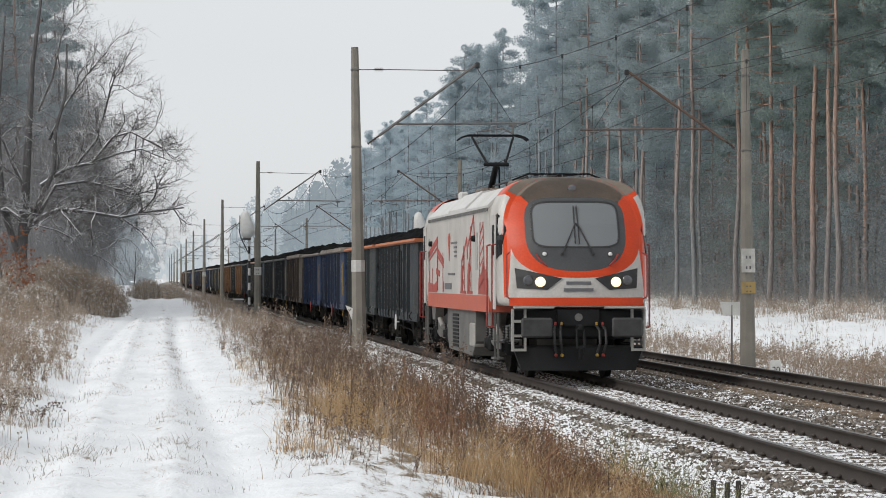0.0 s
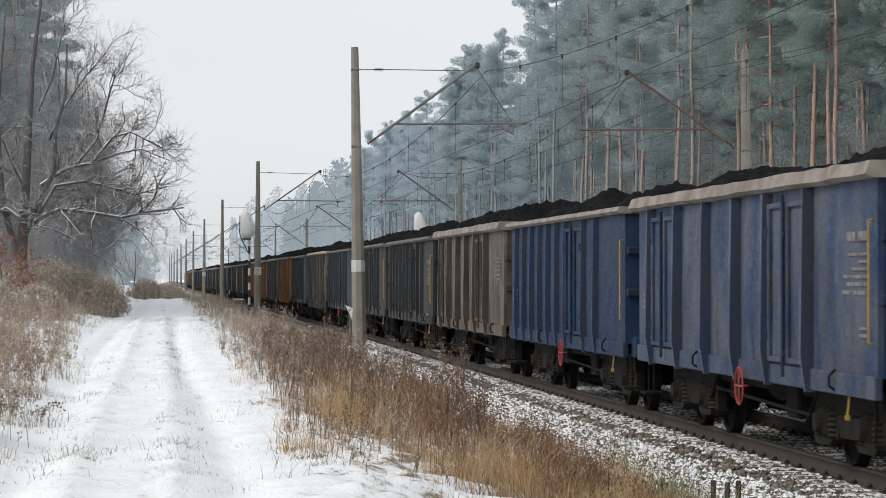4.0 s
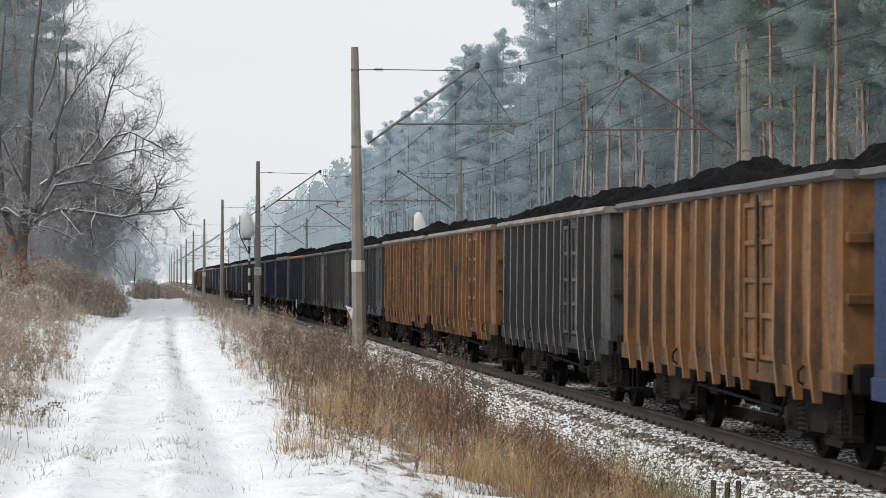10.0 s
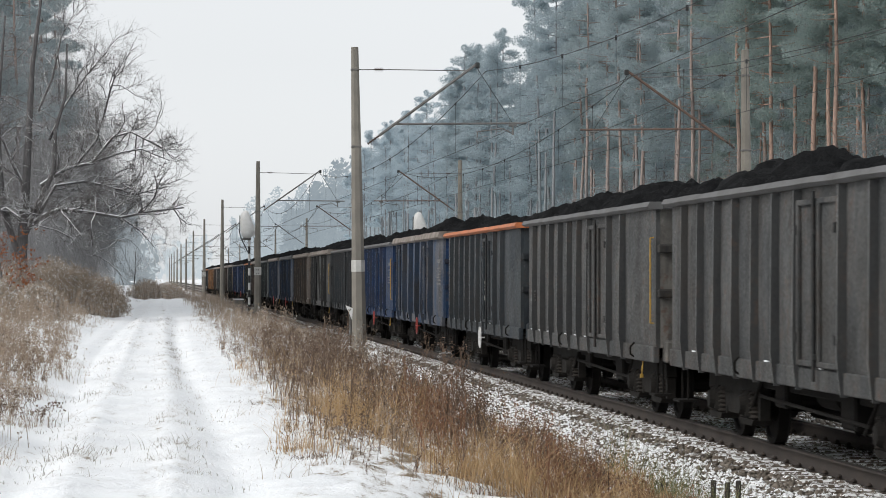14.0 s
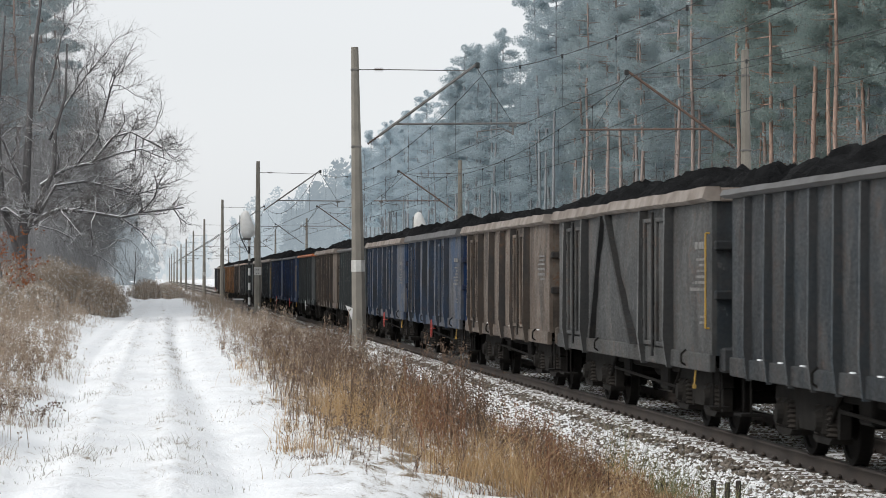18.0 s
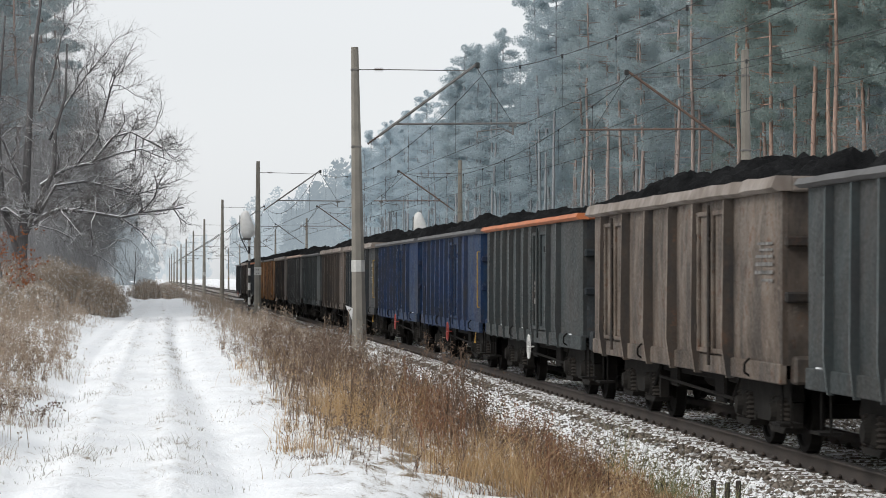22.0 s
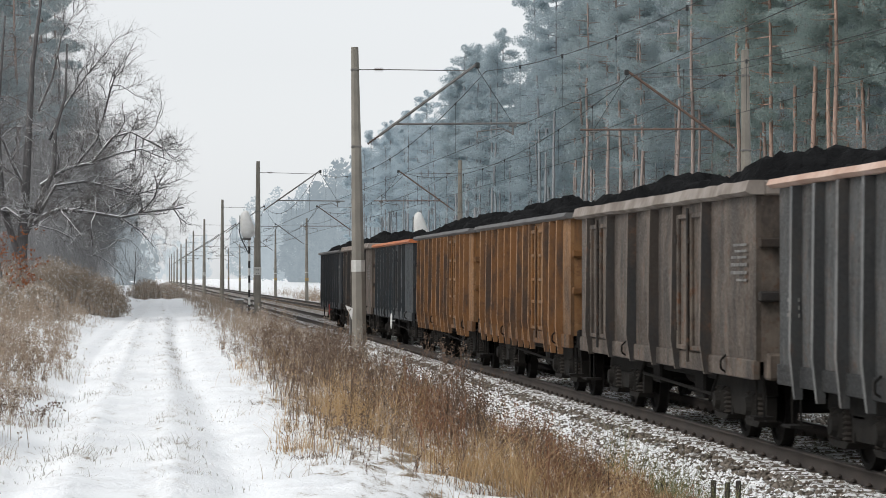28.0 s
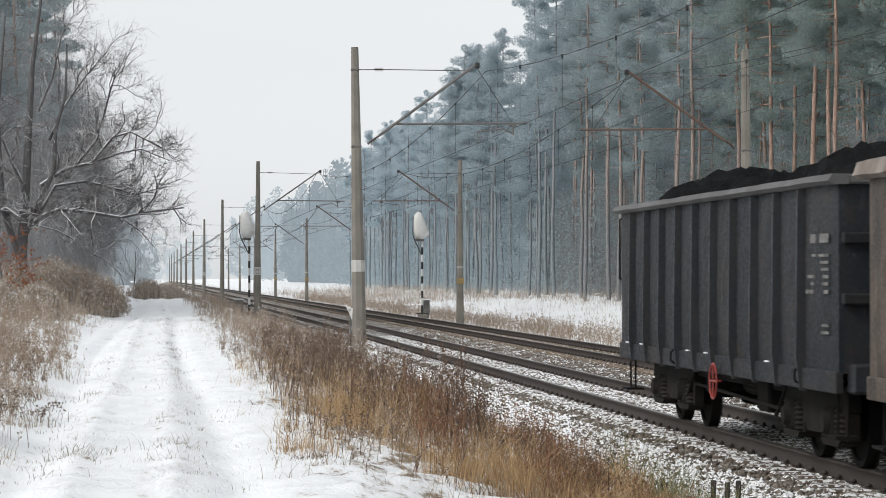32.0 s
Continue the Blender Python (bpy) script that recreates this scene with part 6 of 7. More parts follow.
# both layers are lightened in colour to carry the haze between the trunks
undergrowth("undergrowth", 35.0, 41, 112, 260, 16000, 9.0, 0.09, 5, WOOD["murk"], "twiggy undergrowth between the pine trunks, haze in its colour")
undergrowth("misty_undergrowth", 35, 40.5, 225, 560, 9000, 9.0, 0.14, 6, WOOD["needles_mid"], "pale undergrowth between the pine trunks, mist in its colour")


# gives off a mottled mist tone by itself, whatever the daylight
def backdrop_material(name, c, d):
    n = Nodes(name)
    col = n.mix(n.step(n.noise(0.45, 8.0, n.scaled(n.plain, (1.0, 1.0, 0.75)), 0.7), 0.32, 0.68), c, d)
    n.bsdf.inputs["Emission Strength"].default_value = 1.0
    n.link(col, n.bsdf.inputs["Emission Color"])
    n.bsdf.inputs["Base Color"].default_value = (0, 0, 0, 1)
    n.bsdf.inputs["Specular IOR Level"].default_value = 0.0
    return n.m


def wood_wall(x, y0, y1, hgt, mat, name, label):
    """A jagged sheet behind the trunks that stands in for the depth of the wood."""
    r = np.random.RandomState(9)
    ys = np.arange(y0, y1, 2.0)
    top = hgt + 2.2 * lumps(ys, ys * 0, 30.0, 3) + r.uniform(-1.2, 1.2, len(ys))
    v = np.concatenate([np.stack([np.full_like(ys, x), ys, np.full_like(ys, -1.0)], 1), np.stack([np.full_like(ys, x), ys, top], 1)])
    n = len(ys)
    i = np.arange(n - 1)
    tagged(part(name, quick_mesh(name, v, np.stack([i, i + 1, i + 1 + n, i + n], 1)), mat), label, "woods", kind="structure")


# added sheets glow in place of haze, brighter the farther they stand
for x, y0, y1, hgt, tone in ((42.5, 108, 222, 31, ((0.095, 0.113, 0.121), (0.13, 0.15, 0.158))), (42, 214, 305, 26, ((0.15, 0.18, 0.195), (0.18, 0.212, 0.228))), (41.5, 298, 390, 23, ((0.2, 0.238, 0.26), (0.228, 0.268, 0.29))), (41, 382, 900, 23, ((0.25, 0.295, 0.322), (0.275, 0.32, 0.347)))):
    wood_wall(x, y0, y1, hgt, backdrop_material("glowing_mist_backdrop", *tone), "backdrop_wood_depth", "glowing sheet in the mist tone of the pine wood")

# far woods: crowns glow in mist tones that pale with distance
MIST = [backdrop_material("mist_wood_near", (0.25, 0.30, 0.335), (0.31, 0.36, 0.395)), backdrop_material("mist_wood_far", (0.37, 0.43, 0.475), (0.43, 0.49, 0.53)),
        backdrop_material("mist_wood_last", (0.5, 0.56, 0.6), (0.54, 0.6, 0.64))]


def far_wood(name, x0, x1, y0, y1, n, h0, h1, seed, mat):
    """Many crowns and stems, joined, at the end of the view."""
    r = np.random.RandomState(seed)
    cs, sp = [], []
    for k in range(n):
        x, y, h = r.uniform(x0, x1), r.uniform(y0, y1), r.uniform(h0, h1)
        for j in range(14):
            u = r.uniform(0.1, 1.0)
            w = 2.6 * (1.15 - u) + 0.5
            cs.append((x + r.normal() * w * 0.6, y + r.normal() * w, h * u))
            sp.append((1.4, 1.4, 1.7))
    v, f = scatter_tris(r, np.array(cs), np.array(sp), 26, 0.75)
    tagged(part(name, quick_mesh(name, v, f), mat), "distant wood glowing in the tone of winter mist", "woods", kind="structure")


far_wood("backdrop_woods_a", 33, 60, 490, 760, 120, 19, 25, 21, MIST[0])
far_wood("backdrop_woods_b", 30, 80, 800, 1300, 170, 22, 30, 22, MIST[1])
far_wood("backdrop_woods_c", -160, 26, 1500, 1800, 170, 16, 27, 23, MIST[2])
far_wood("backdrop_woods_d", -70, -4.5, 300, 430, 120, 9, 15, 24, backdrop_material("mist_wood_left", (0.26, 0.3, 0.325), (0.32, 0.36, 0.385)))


# ---- bare trees by the path ----
def grow(mb, tw, rng, p, d, ln, r, depth, spread, droop, sub):
    """One branch and, from it, its lesser ones."""
    pts = [p]
    n = 5 if depth > 1 else 3
    q, e = Vector(p), Vector(d)
    for k in range(n):
        e = (e + Vector((rng.uniform(-1, 1), rng.uniform(-1, 1), rng.uniform(-1, 1))) * (0.42 if depth > 1 else 0.4) + Vector((0, 0, droop))).normalized()
        q = q + e * (ln / n)
        pts.append(q.copy())
    limb(mb if depth > 1 else tw, pts, r, r * 0.5 if depth else r * 0.4, 6 if depth > 2 else (4 if depth > 1 else 3))
    if depth == 0:
        return
    for k in range(sub[depth]):
        f = rng.uniform(0.3, 1.0)
        i = min(n - 1, int(f * n))
        s = Vector(pts[i]).lerp(Vector(pts[i + 1]), f * n - i)
        ax = Vector((rng.uniform(-1, 1), rng.uniform(-1, 1), rng.uniform(-1, 1))).normalized()
        nd = (Vector(e) * (1 - spread) + ax * spread).normalized()
        grow(mb, tw, rng, s, nd, ln * rng.uniform(0.42, 0.68), r * 0.5 * rng.uniform(0.7, 1.0), depth - 1, spread, droop, sub)


def slender(seed, h, droop):
    """A slim birch or alder: one stem and many rising branches with fine twigs."""
    rng = random.Random(seed)
    mb, tw = MB(), MB()
    pts, x, y = [], 0.0, 0.0
    for k in range(9):
        pts.append(Vector((x, y, h * k / 8 - (0.5 if k == 0 else 0))))
        x += rng.uniform(-0.3, 0.3)
        y += rng.uniform(-0.3, 0.3)
    limb(mb, pts, 0.16, 0.02, 6)
    for k in range(46):
        u = 0.16 + 0.82 * k / 46
        i = min(7, int(u * 8))
        p = pts[i].lerp(pts[i + 1], u * 8 - i)
        a = rng.uniform(0, 6.28)
        d = Vector((math.cos(a), math.sin(a), rng.uniform(0.5, 1.3))).normalized()
        grow(mb, tw, rng, p, d, (1.1 - u) * h * 0.26 + 0.6, 0.045 * (1.15 - u), 2, 0.5, droop, {2: 7, 1: 5})
    return bare_mesh(mb, "trunk"), bare_mesh(tw, "twigs")


SLENDER = [slender(31, 15.0, -0.03), slender(32, 17.0, -0.07), slender(33, 13.0, 0.02)]


def spreading(seed):
    """The old oak whose low limbs reach out over the path."""
    rng = random.Random(seed)
    mb, tw = MB(), MB()
    limb(mb, [Vector((0, 0, -0.5)), Vector((0.05, 0, 2.0)), Vector((0.25, 0, 5.5)), Vector((0.45, 0.1, 9.5)), Vector((0.9, 0, 13.0))], 0.27, 0.035, 8)
    limb(mb, [Vector((0.1, 0, 1.8)), Vector((-0.7, 0.1, 4.0)), Vector((-0.9, 0, 7.5)), Vector((-0.6, 0, 11.5))], 0.18, 0.03, 7)
    limb(mb, [Vector((0.2, 0, 3.0)), Vector((0.7, -0.2, 4.1)), Vector((1.3, -0.2, 5.4)), Vector((1.35, -0.1, 7.0)), Vector((1.75, 0, 8.4)), Vector((1.8, 0, 10.4))], 0.15, 0.04, 6)
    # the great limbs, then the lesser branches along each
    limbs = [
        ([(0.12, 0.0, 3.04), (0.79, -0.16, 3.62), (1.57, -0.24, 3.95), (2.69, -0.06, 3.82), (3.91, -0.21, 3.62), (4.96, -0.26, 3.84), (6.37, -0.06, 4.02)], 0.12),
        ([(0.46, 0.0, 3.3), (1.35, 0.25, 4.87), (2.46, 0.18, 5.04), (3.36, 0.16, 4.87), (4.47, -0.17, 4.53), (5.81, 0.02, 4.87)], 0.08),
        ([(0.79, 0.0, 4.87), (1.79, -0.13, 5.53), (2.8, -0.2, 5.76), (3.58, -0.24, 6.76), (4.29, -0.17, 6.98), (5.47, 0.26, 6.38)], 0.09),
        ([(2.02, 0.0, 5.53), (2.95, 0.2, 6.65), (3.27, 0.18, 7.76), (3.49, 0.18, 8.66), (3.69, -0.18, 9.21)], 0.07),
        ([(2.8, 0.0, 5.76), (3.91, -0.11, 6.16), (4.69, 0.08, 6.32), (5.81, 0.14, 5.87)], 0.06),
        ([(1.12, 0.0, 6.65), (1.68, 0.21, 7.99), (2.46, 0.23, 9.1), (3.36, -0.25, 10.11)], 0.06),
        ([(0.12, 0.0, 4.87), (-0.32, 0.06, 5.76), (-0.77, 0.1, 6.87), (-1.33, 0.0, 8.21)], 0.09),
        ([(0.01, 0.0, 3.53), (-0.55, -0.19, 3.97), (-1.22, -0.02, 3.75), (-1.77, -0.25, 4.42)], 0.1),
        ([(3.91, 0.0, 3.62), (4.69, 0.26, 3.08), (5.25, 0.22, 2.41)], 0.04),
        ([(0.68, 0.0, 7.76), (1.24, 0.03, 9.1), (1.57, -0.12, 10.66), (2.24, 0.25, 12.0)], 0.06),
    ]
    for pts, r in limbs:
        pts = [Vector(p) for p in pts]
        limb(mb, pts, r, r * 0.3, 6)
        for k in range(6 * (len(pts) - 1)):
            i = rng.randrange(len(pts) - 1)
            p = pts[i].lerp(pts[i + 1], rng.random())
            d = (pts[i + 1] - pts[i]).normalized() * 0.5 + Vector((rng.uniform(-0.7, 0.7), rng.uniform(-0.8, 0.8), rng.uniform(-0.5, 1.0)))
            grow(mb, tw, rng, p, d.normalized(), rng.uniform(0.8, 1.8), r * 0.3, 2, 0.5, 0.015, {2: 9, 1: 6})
    return bare_mesh(mb, "trunk"), bare_mesh(tw, "twigs")


def bare_tree(meshes, x, y, s, turn, label, bark, twig, name="bare_tree", group="bare trees by the path"):
    t = thing(name, label, "tree", group, at=pose(x, y, float(ground_height(x, y)) - 0.1, 0, 0, turn) @ Matrix.Diagonal((s, s, s, 1)))
    part("trunk", meshes[0], WOOD[bark], t)
    part("spray", meshes[1], WOOD[twig], t)


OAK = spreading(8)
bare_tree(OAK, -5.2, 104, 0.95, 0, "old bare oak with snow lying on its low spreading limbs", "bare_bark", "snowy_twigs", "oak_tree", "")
rng = random.Random(5)
for k in range(64):
    y = rng.uniform(112, 250)
    edge = np.interp(y, [112, 140, 180, 250], [-6.6, -5.6, -4.9, -5.2])
    x = edge - abs(rng.gauss(0, 1)) * 4.0 - (0.5 if k % 3 else 0)
    # beyond 190 m the twigs take a colour with haze mixed in
    bare_tree(SLENDER[k % 3], x, y, rng.uniform(0.8, 1.1), rng.uniform(0, 360), "slender bare birch in the winter wood" if k % 4 == 0 else "slender bare alder in the winter wood",
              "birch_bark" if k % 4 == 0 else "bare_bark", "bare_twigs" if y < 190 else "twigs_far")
for x, y, s in ((-6.1, 118, 0.68), (-7.5, 122, 0.75), (-9.5, 135, 0.8), (-5.9, 128, 0.74), (-8.2, 140, 0.82), (-6.9, 131, 0.8), (-5.8, 137, 0.8), (-5.4, 146, 0.78)):
    pine(x, y, 0 if s < 0.65 else 3, s, x * 50, 1)
bare_tree(SLENDER[2], -2.4, 245, 0.33, 20, "small bare tree beside the path", "bare_bark", "bare_twigs")


def twig_cloud(name, n, x0, x1, y0, y1, h, seed, mat, label):
    """The haze of fine twigs of a crowded bare wood."""
    r = np.random.RandomState(seed)
    x, y = r.uniform(x0, x1, n), r.uniform(y0, y1, n)
    top = h * (0.75 + 0.3 * lumps(x, y, 9.0, seed)) * np.interp(x, [x1 - 5.0, x1], [1.0, 0.45])
    z = ground_height(x, y) + np.clip(top, 2, 99) * r.uniform(0.05, 1, n)
    v, f, tip = stalks(r, x, y, z, r.uniform(0.8, 2.4, n), 0.02, 0.9)
    tagged(part(name, quick_mesh(name, v, f), mat), label, "twigs", kind="stuff")


# thicket and closing sheet carry the mist as a lighter base colour
undergrowth("left_undergrowth", -24, -6, 120, 260, 1500, 7.0, 0.3, 8, WOOD["murk_left"], "twiggy thicket under the bare trees, mist in its colour")
wood_wall(-26, 60, 420, 10, plain("left_deep_wood", (0.26, 0.275, 0.285), (0.31, 0.325, 0.335), 0.4, 3.0, 0.95), "backdrop_left_wood", "depth of the wood beside the path, lightened as mist")


# ---- dry grass, weeds and bushes ----
def stalks(rng, x, y, z, h, w, lean, segs=3):
    """Thin bending ribbons, one island each."""
    n = len(x)
    a = rng.uniform(0, 2 * math.pi, n)
    side = np.stack([np.cos(a), np.sin(a), np.zeros(n)], 1)
    b = rng.uniform(0, 2 * math.pi, n)
    tilt = np.stack([np.cos(b), np.sin(b), np.zeros(n)], 1) * (lean * rng.uniform(0.1, 1.0, n))[:, None]
    base = np.stack([x, y, z], 1)
    rows = []
    for k in range(segs + 1):
        u = k / segs
        c = base + np.array([0, 0, 1]) * (h * u * (1 - 0.25 * np.linalg.norm(tilt, axis=1) * u))[:, None] + tilt * (h * u * u)[:, None]
        hw = (w * (1 - 0.75 * u) / 2)[:, None] if np.ndim(w) else w * (1 - 0.75 * u) / 2
        rows += [c - side * hw, c + side * hw]
    v = np.stack(rows, 1).reshape(-1, 3)
    m = 2 * (segs + 1)
    o = (np.arange(n) * m)[:, None, None]
    q = np.array([[2 * k, 2 * k + 1, 2 * k + 3, 2 * k + 2] for k in range(segs)])[None]
    tip = base + np.array([0, 0, 1]) * (h * (1 - 0.25 * np.linalg.norm(tilt, axis=1)))[:, None] + tilt * h[:, None]
    return v, (o + q).reshape(-1, 4), tip


def stalk_material(name, c1, c2, c3, frost=0.0):
    n = Nodes(name)
    isl = n.island()
    col = n.mix(n.step(isl, 0.0, 0.6), c1, c2)
    col = n.mix(n.step(isl, 0.6, 1.0), col, c3)
    col = n.mix(n.step(n.noise(0.45, 3.0, n.plain), 0.35, 0.65, 0.0, 0.5), col, c1)
    if frost:
        col = n.mix(n.step(n.noise(7.0, 2.0, n.plain), 0.66 - 0.25 * frost, 0.74 - 0.25 * frost, 0.0, 0.75), col, SNOW)
    return n.finish(col, 0.8, 0.0, spec=0.2)


STALK = {
    "straw": stalk_material("golden_dry_grass", (0.4, 0.265, 0.135), (0.53, 0.385, 0.225), (0.25, 0.145, 0.075), 0.08),
    "weed": stalk_material("dead_brown_weeds", (0.29, 0.22, 0.165), (0.41, 0.33, 0.255), (0.16, 0.12, 0.088), 0.26),
    "pale_weed": stalk_material("pale_dead_weeds", (0.33, 0.265, 0.205), (0.45, 0.38, 0.31), (0.21, 0.16, 0.12), 0.42),
    "dark": stalk_material("dark_dead_stems", (0.13, 0.09, 0.066), (0.19, 0.135, 0.1), (0.085, 0.06, 0.045), 0.1),
    "frosted": stalk_material("frosted_grass_tips", (0.27, 0.245, 0.215), (0.38, 0.355, 0.325), (0.17, 0.145, 0.12), 0.3),
    "rust": stalk_material("rust_brown_stems", (0.2, 0.1, 0.06), (0.28, 0.16, 0.1), (0.12, 0.07, 0.045), 0.04),
    "green": stalk_material("grey_green_grass", (0.13, 0.15, 0.07), (0.2, 0.21, 0.11), (0.26, 0.2, 0.1), 0.2),
}


def patch(name, label, mat, rng, centres, per, radius, h0, h1, width, lean, heads=0, head_size=0.03, twigs=0):
    """A stretch of clumps; every clump a handful of stems, with seed heads if wanted."""
    n = len(centres) * per
    c = np.repeat(centres, per, 0)
    x = c[:, 0] + rng.normal(0, radius, n)
    y = c[:, 1] + rng.normal(0, radius, n)
    z = ground_height(x, y) - 0.03
    h = rng.uniform(h0, h1, n) * np.repeat(rng.uniform(0.7, 1.15, len(centres)), per)
    # growth rises and sinks in drifts
    h = h * np.clip(0.86 + 0.42 * lumps(x, y * 0.5, 2.4, 91), 0.35, 1.3)
    # lower growth down the slope towards the near ballast
    h = h * np.where((y < 58) & (x > 2.5) & (x < 6), np.interp(x, [2.8, 3.7, 4.8], [1.0, 0.9, 0.55]), 1.0)
    v, f, tip = stalks(rng, x, y, z, h, width, lean)
    tagged(part(name, quick_mesh(name, v, f), mat), label, "dry grass", kind="stuff")
    if twigs:
        k = np.repeat(np.arange(n), twigs)
        u = rng.uniform(0.35, 0.97, len(k))
        b = np.stack([x, y, z], 1)[k] * (1 - u)[:, None] + tip[k] * u[:, None]
        v, f, bt = stalks(rng, b[:, 0], b[:, 1], b[:, 2], h[k] * (1.12 - u) * rng.uniform(0.25, 0.5, len(k)), width * 0.7, 0.8, 2)
        tagged(part(name + "_side_stems", quick_mesh(name + "_side_stems", v, f), mat), "side stems of the " + label, "dry weeds", kind="stuff")
        v, f = scatter_tris(rng, bt, np.full((len(bt), 3), 0.035), 3, head_size)
        tagged(part(name + "_plumes", quick_mesh(name + "_plumes", v, f), mat), "withered plumes of the " + label, "dry weeds", kind="stuff")
    if heads:
        k = rng.randint(0, n, int(n * heads))
        t = tip[k] + np.array([0, 0, -1]) * (h[k] * rng.uniform(0, 0.38, len(k)))[:, None]
        v, f = scatter_tris(rng, t, np.full((len(k), 3), 0.05), 5, head_size)
        tagged(part(name + "_seed_heads", quick_mesh(name + "_seed_heads", v, f), mat), "withered seed heads on the " + label, "dry weeds", kind="stuff")


def spots(rng, n, x0, x1, y0, y1, crowd=1.0, clump=0):
    """Places over a strip, denser close by, gathered in drifts if wanted."""
    m = n * 5 if clump else n
    y = y0 + (y1 - y0) * rng.uniform(0, 1, m) ** crowd
    p = np.stack([rng.uniform(x0, x1, m), y], 1)
    if clump:
        w = lumps(p[:, 0] * 2.2, p[:, 1] * 0.8, 2.6, clump) + rng.normal(0, 0.15, m)
        p = p[np.sort(np.argsort(-w)[:n])]
        p[:, 0] += 0.3 * lumps(p[:, 1], p[:, 1] * 0, 7.0, clump + 1)
    return p


# twig colour is lightened to stand in for mist
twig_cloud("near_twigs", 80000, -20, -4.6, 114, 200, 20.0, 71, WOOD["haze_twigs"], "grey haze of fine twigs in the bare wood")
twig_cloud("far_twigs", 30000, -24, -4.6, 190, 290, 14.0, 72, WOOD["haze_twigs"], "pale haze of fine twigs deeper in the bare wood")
g = np.random.RandomState(42)
a = spots(g, 250, 1.95, 4.5, 20.5, 46, 1.4, 3)
a[:, 0] += (a[:, 1] - 21) * 0.012
patch("golden_grass", "golden dry grass clumps on the snowy verge", STALK["straw"], g, a, 46, 0.13, 0.25, 0.75, 0.006, 1.1)
patch("loose_straw", "thin golden straw in loose tufts on the snow", STALK["straw"], g, spots(g, 120, 1.3, 2.6, 21, 50, 1.3, 23), 12, 0.1, 0.15, 0.6, 0.006, 1.0)
patch("verge_weeds", "dead brown weeds on the verge", STALK["weed"], g, spots(g, 105, 1.7, 4.1, 25, 75, 1.1, 7), 7, 0.16, 0.35, 0.95, 0.007, 0.35, 0.5, 0.014, 6)
patch("dark_stems", "tall dark dead stems standing on the verge", STALK["dark"], g, spots(g, 170, 1.7, 4.0, 25, 66, 1.0, 9), 6, 0.13, 0.5, 1.1, 0.012, 0.25, 0.6, 0.018, 9)
patch("lone_stems", "single dark stems poking out of the snow", STALK["dark"], g, spots(g, 90, 1.25, 2.4, 22, 60, 1.1), 2, 0.06, 0.25, 0.8, 0.009, 0.35, 0.5, 0.014, 6)
patch("rust_stems", "reddish-brown dead stems among the golden grass", STALK["rust"], g, spots(g, 120, 2.4, 4.8, 22, 38, 1.1, 15), 7, 0.12, 0.4, 0.8, 0.009, 0.3, 0.5, 0.014, 6)
patch("snow_edge_tufts", "short dark tufts poking from the snow at the path edge", STALK["dark"], g, spots(g, 300, 0.95, 2.6, 21, 60, 1.3, 17), 8, 0.07, 0.02, 0.11, 0.007, 1.5)
patch("tall_verge_weeds", "tall dead weeds on the verge beside the masts", STALK["weed"], g, spots(g, 270, 1.7, 4.8, 58, 260, 1.5, 13), 6, 0.22, 0.45, 1.05, 0.013, 0.35, 0.5, 0.024, 5)
patch("verge_bushes", "dense brown dead weeds in drifts along the verge", STALK["pale_weed"], g, spots(g, 110, 1.9, 4.6, 36, 110, 1.1, 21), 8, 0.2, 0.35, 0.9, 0.009, 0.4, 0.6, 0.017, 6)
patch("pale_verge_grass", "pale frosted grass along the path edge", STALK["pale_weed"], g, spots(g, 260, 1.15, 4.5, 22, 120, 1.4, 11), 14, 0.15, 0.1, 0.4, 0.007, 1.0)
# added under-layer that makes the gaps between the stems look dark
patch("thatch", "short dark stems added to darken the gaps under the tall grass", STALK["dark"], g, spots(g, 170, 2.1, 4.5, 20.5, 34, 1.2, 3), 22, 0.13, 0.06, 0.28, 0.008, 1.8)
patch("tall_straw", "tall golden straw on the slope above the ballast", STALK["straw"], g, spots(g, 40, 3.4, 4.6, 21.5, 27, 1.0, 39), 24, 0.13, 0.45, 0.95, 0.007, 0.9)
patch("slope_stems", "dark brown stems standing in the straw above the ballast", STALK["dark"], g, spots(g, 24, 3.2, 4.6, 22, 32, 1.0, 41), 4, 0.12, 0.4, 0.95, 0.009, 0.3, 0.6, 0.014, 6)
patch("tall_green_grass", "tall grey-green grass beside the ballast", STALK["green"], g, spots(g, 34, 4.6, 5.25, 23, 29, 1.0), 30, 0.12, 0.55, 1.25, 0.007, 0.6)
patch("green_grass", "grey-green grass tufts near the ballast", STALK["green"], g, spots(g, 80, 4.0, 5.0, 21, 33, 1.0, 19), 26, 0.12, 0.2, 0.45, 0.008, 0.7)
patch("ballast_stems", "thin dark stems in the ballast shoulder", STALK["dark"], g, spots(g, 36, 4.6, 5.7, 22, 40, 1.0), 3, 0.08, 0.2, 0.55, 0.007, 0.3, 0.5, 0.012, 4)
a = spots(g, 480, -5.4, -2.15, 26, 130, 1.4, 29)
a[:, 0] += edge_shift(a[:, 1])
patch("bank_weeds", "pale dead weeds on the bank beside the path", STALK["pale_weed"], g, a, 9, 0.2, 0.2, 0.7, 0.008, 0.7, 0.8, 0.018, 1)
a = spots(g, 420, -6.0, -2.35, 26, 150, 1.3, 35)
a[:, 0] += edge_shift(a[:, 1])
patch("bank_brown_weeds", "brown dead weeds on the bank beside the path", STALK["weed"], g, a, 6, 0.24, 0.4, 0.95, 0.010, 0.5, 0.6, 0.024, 7)
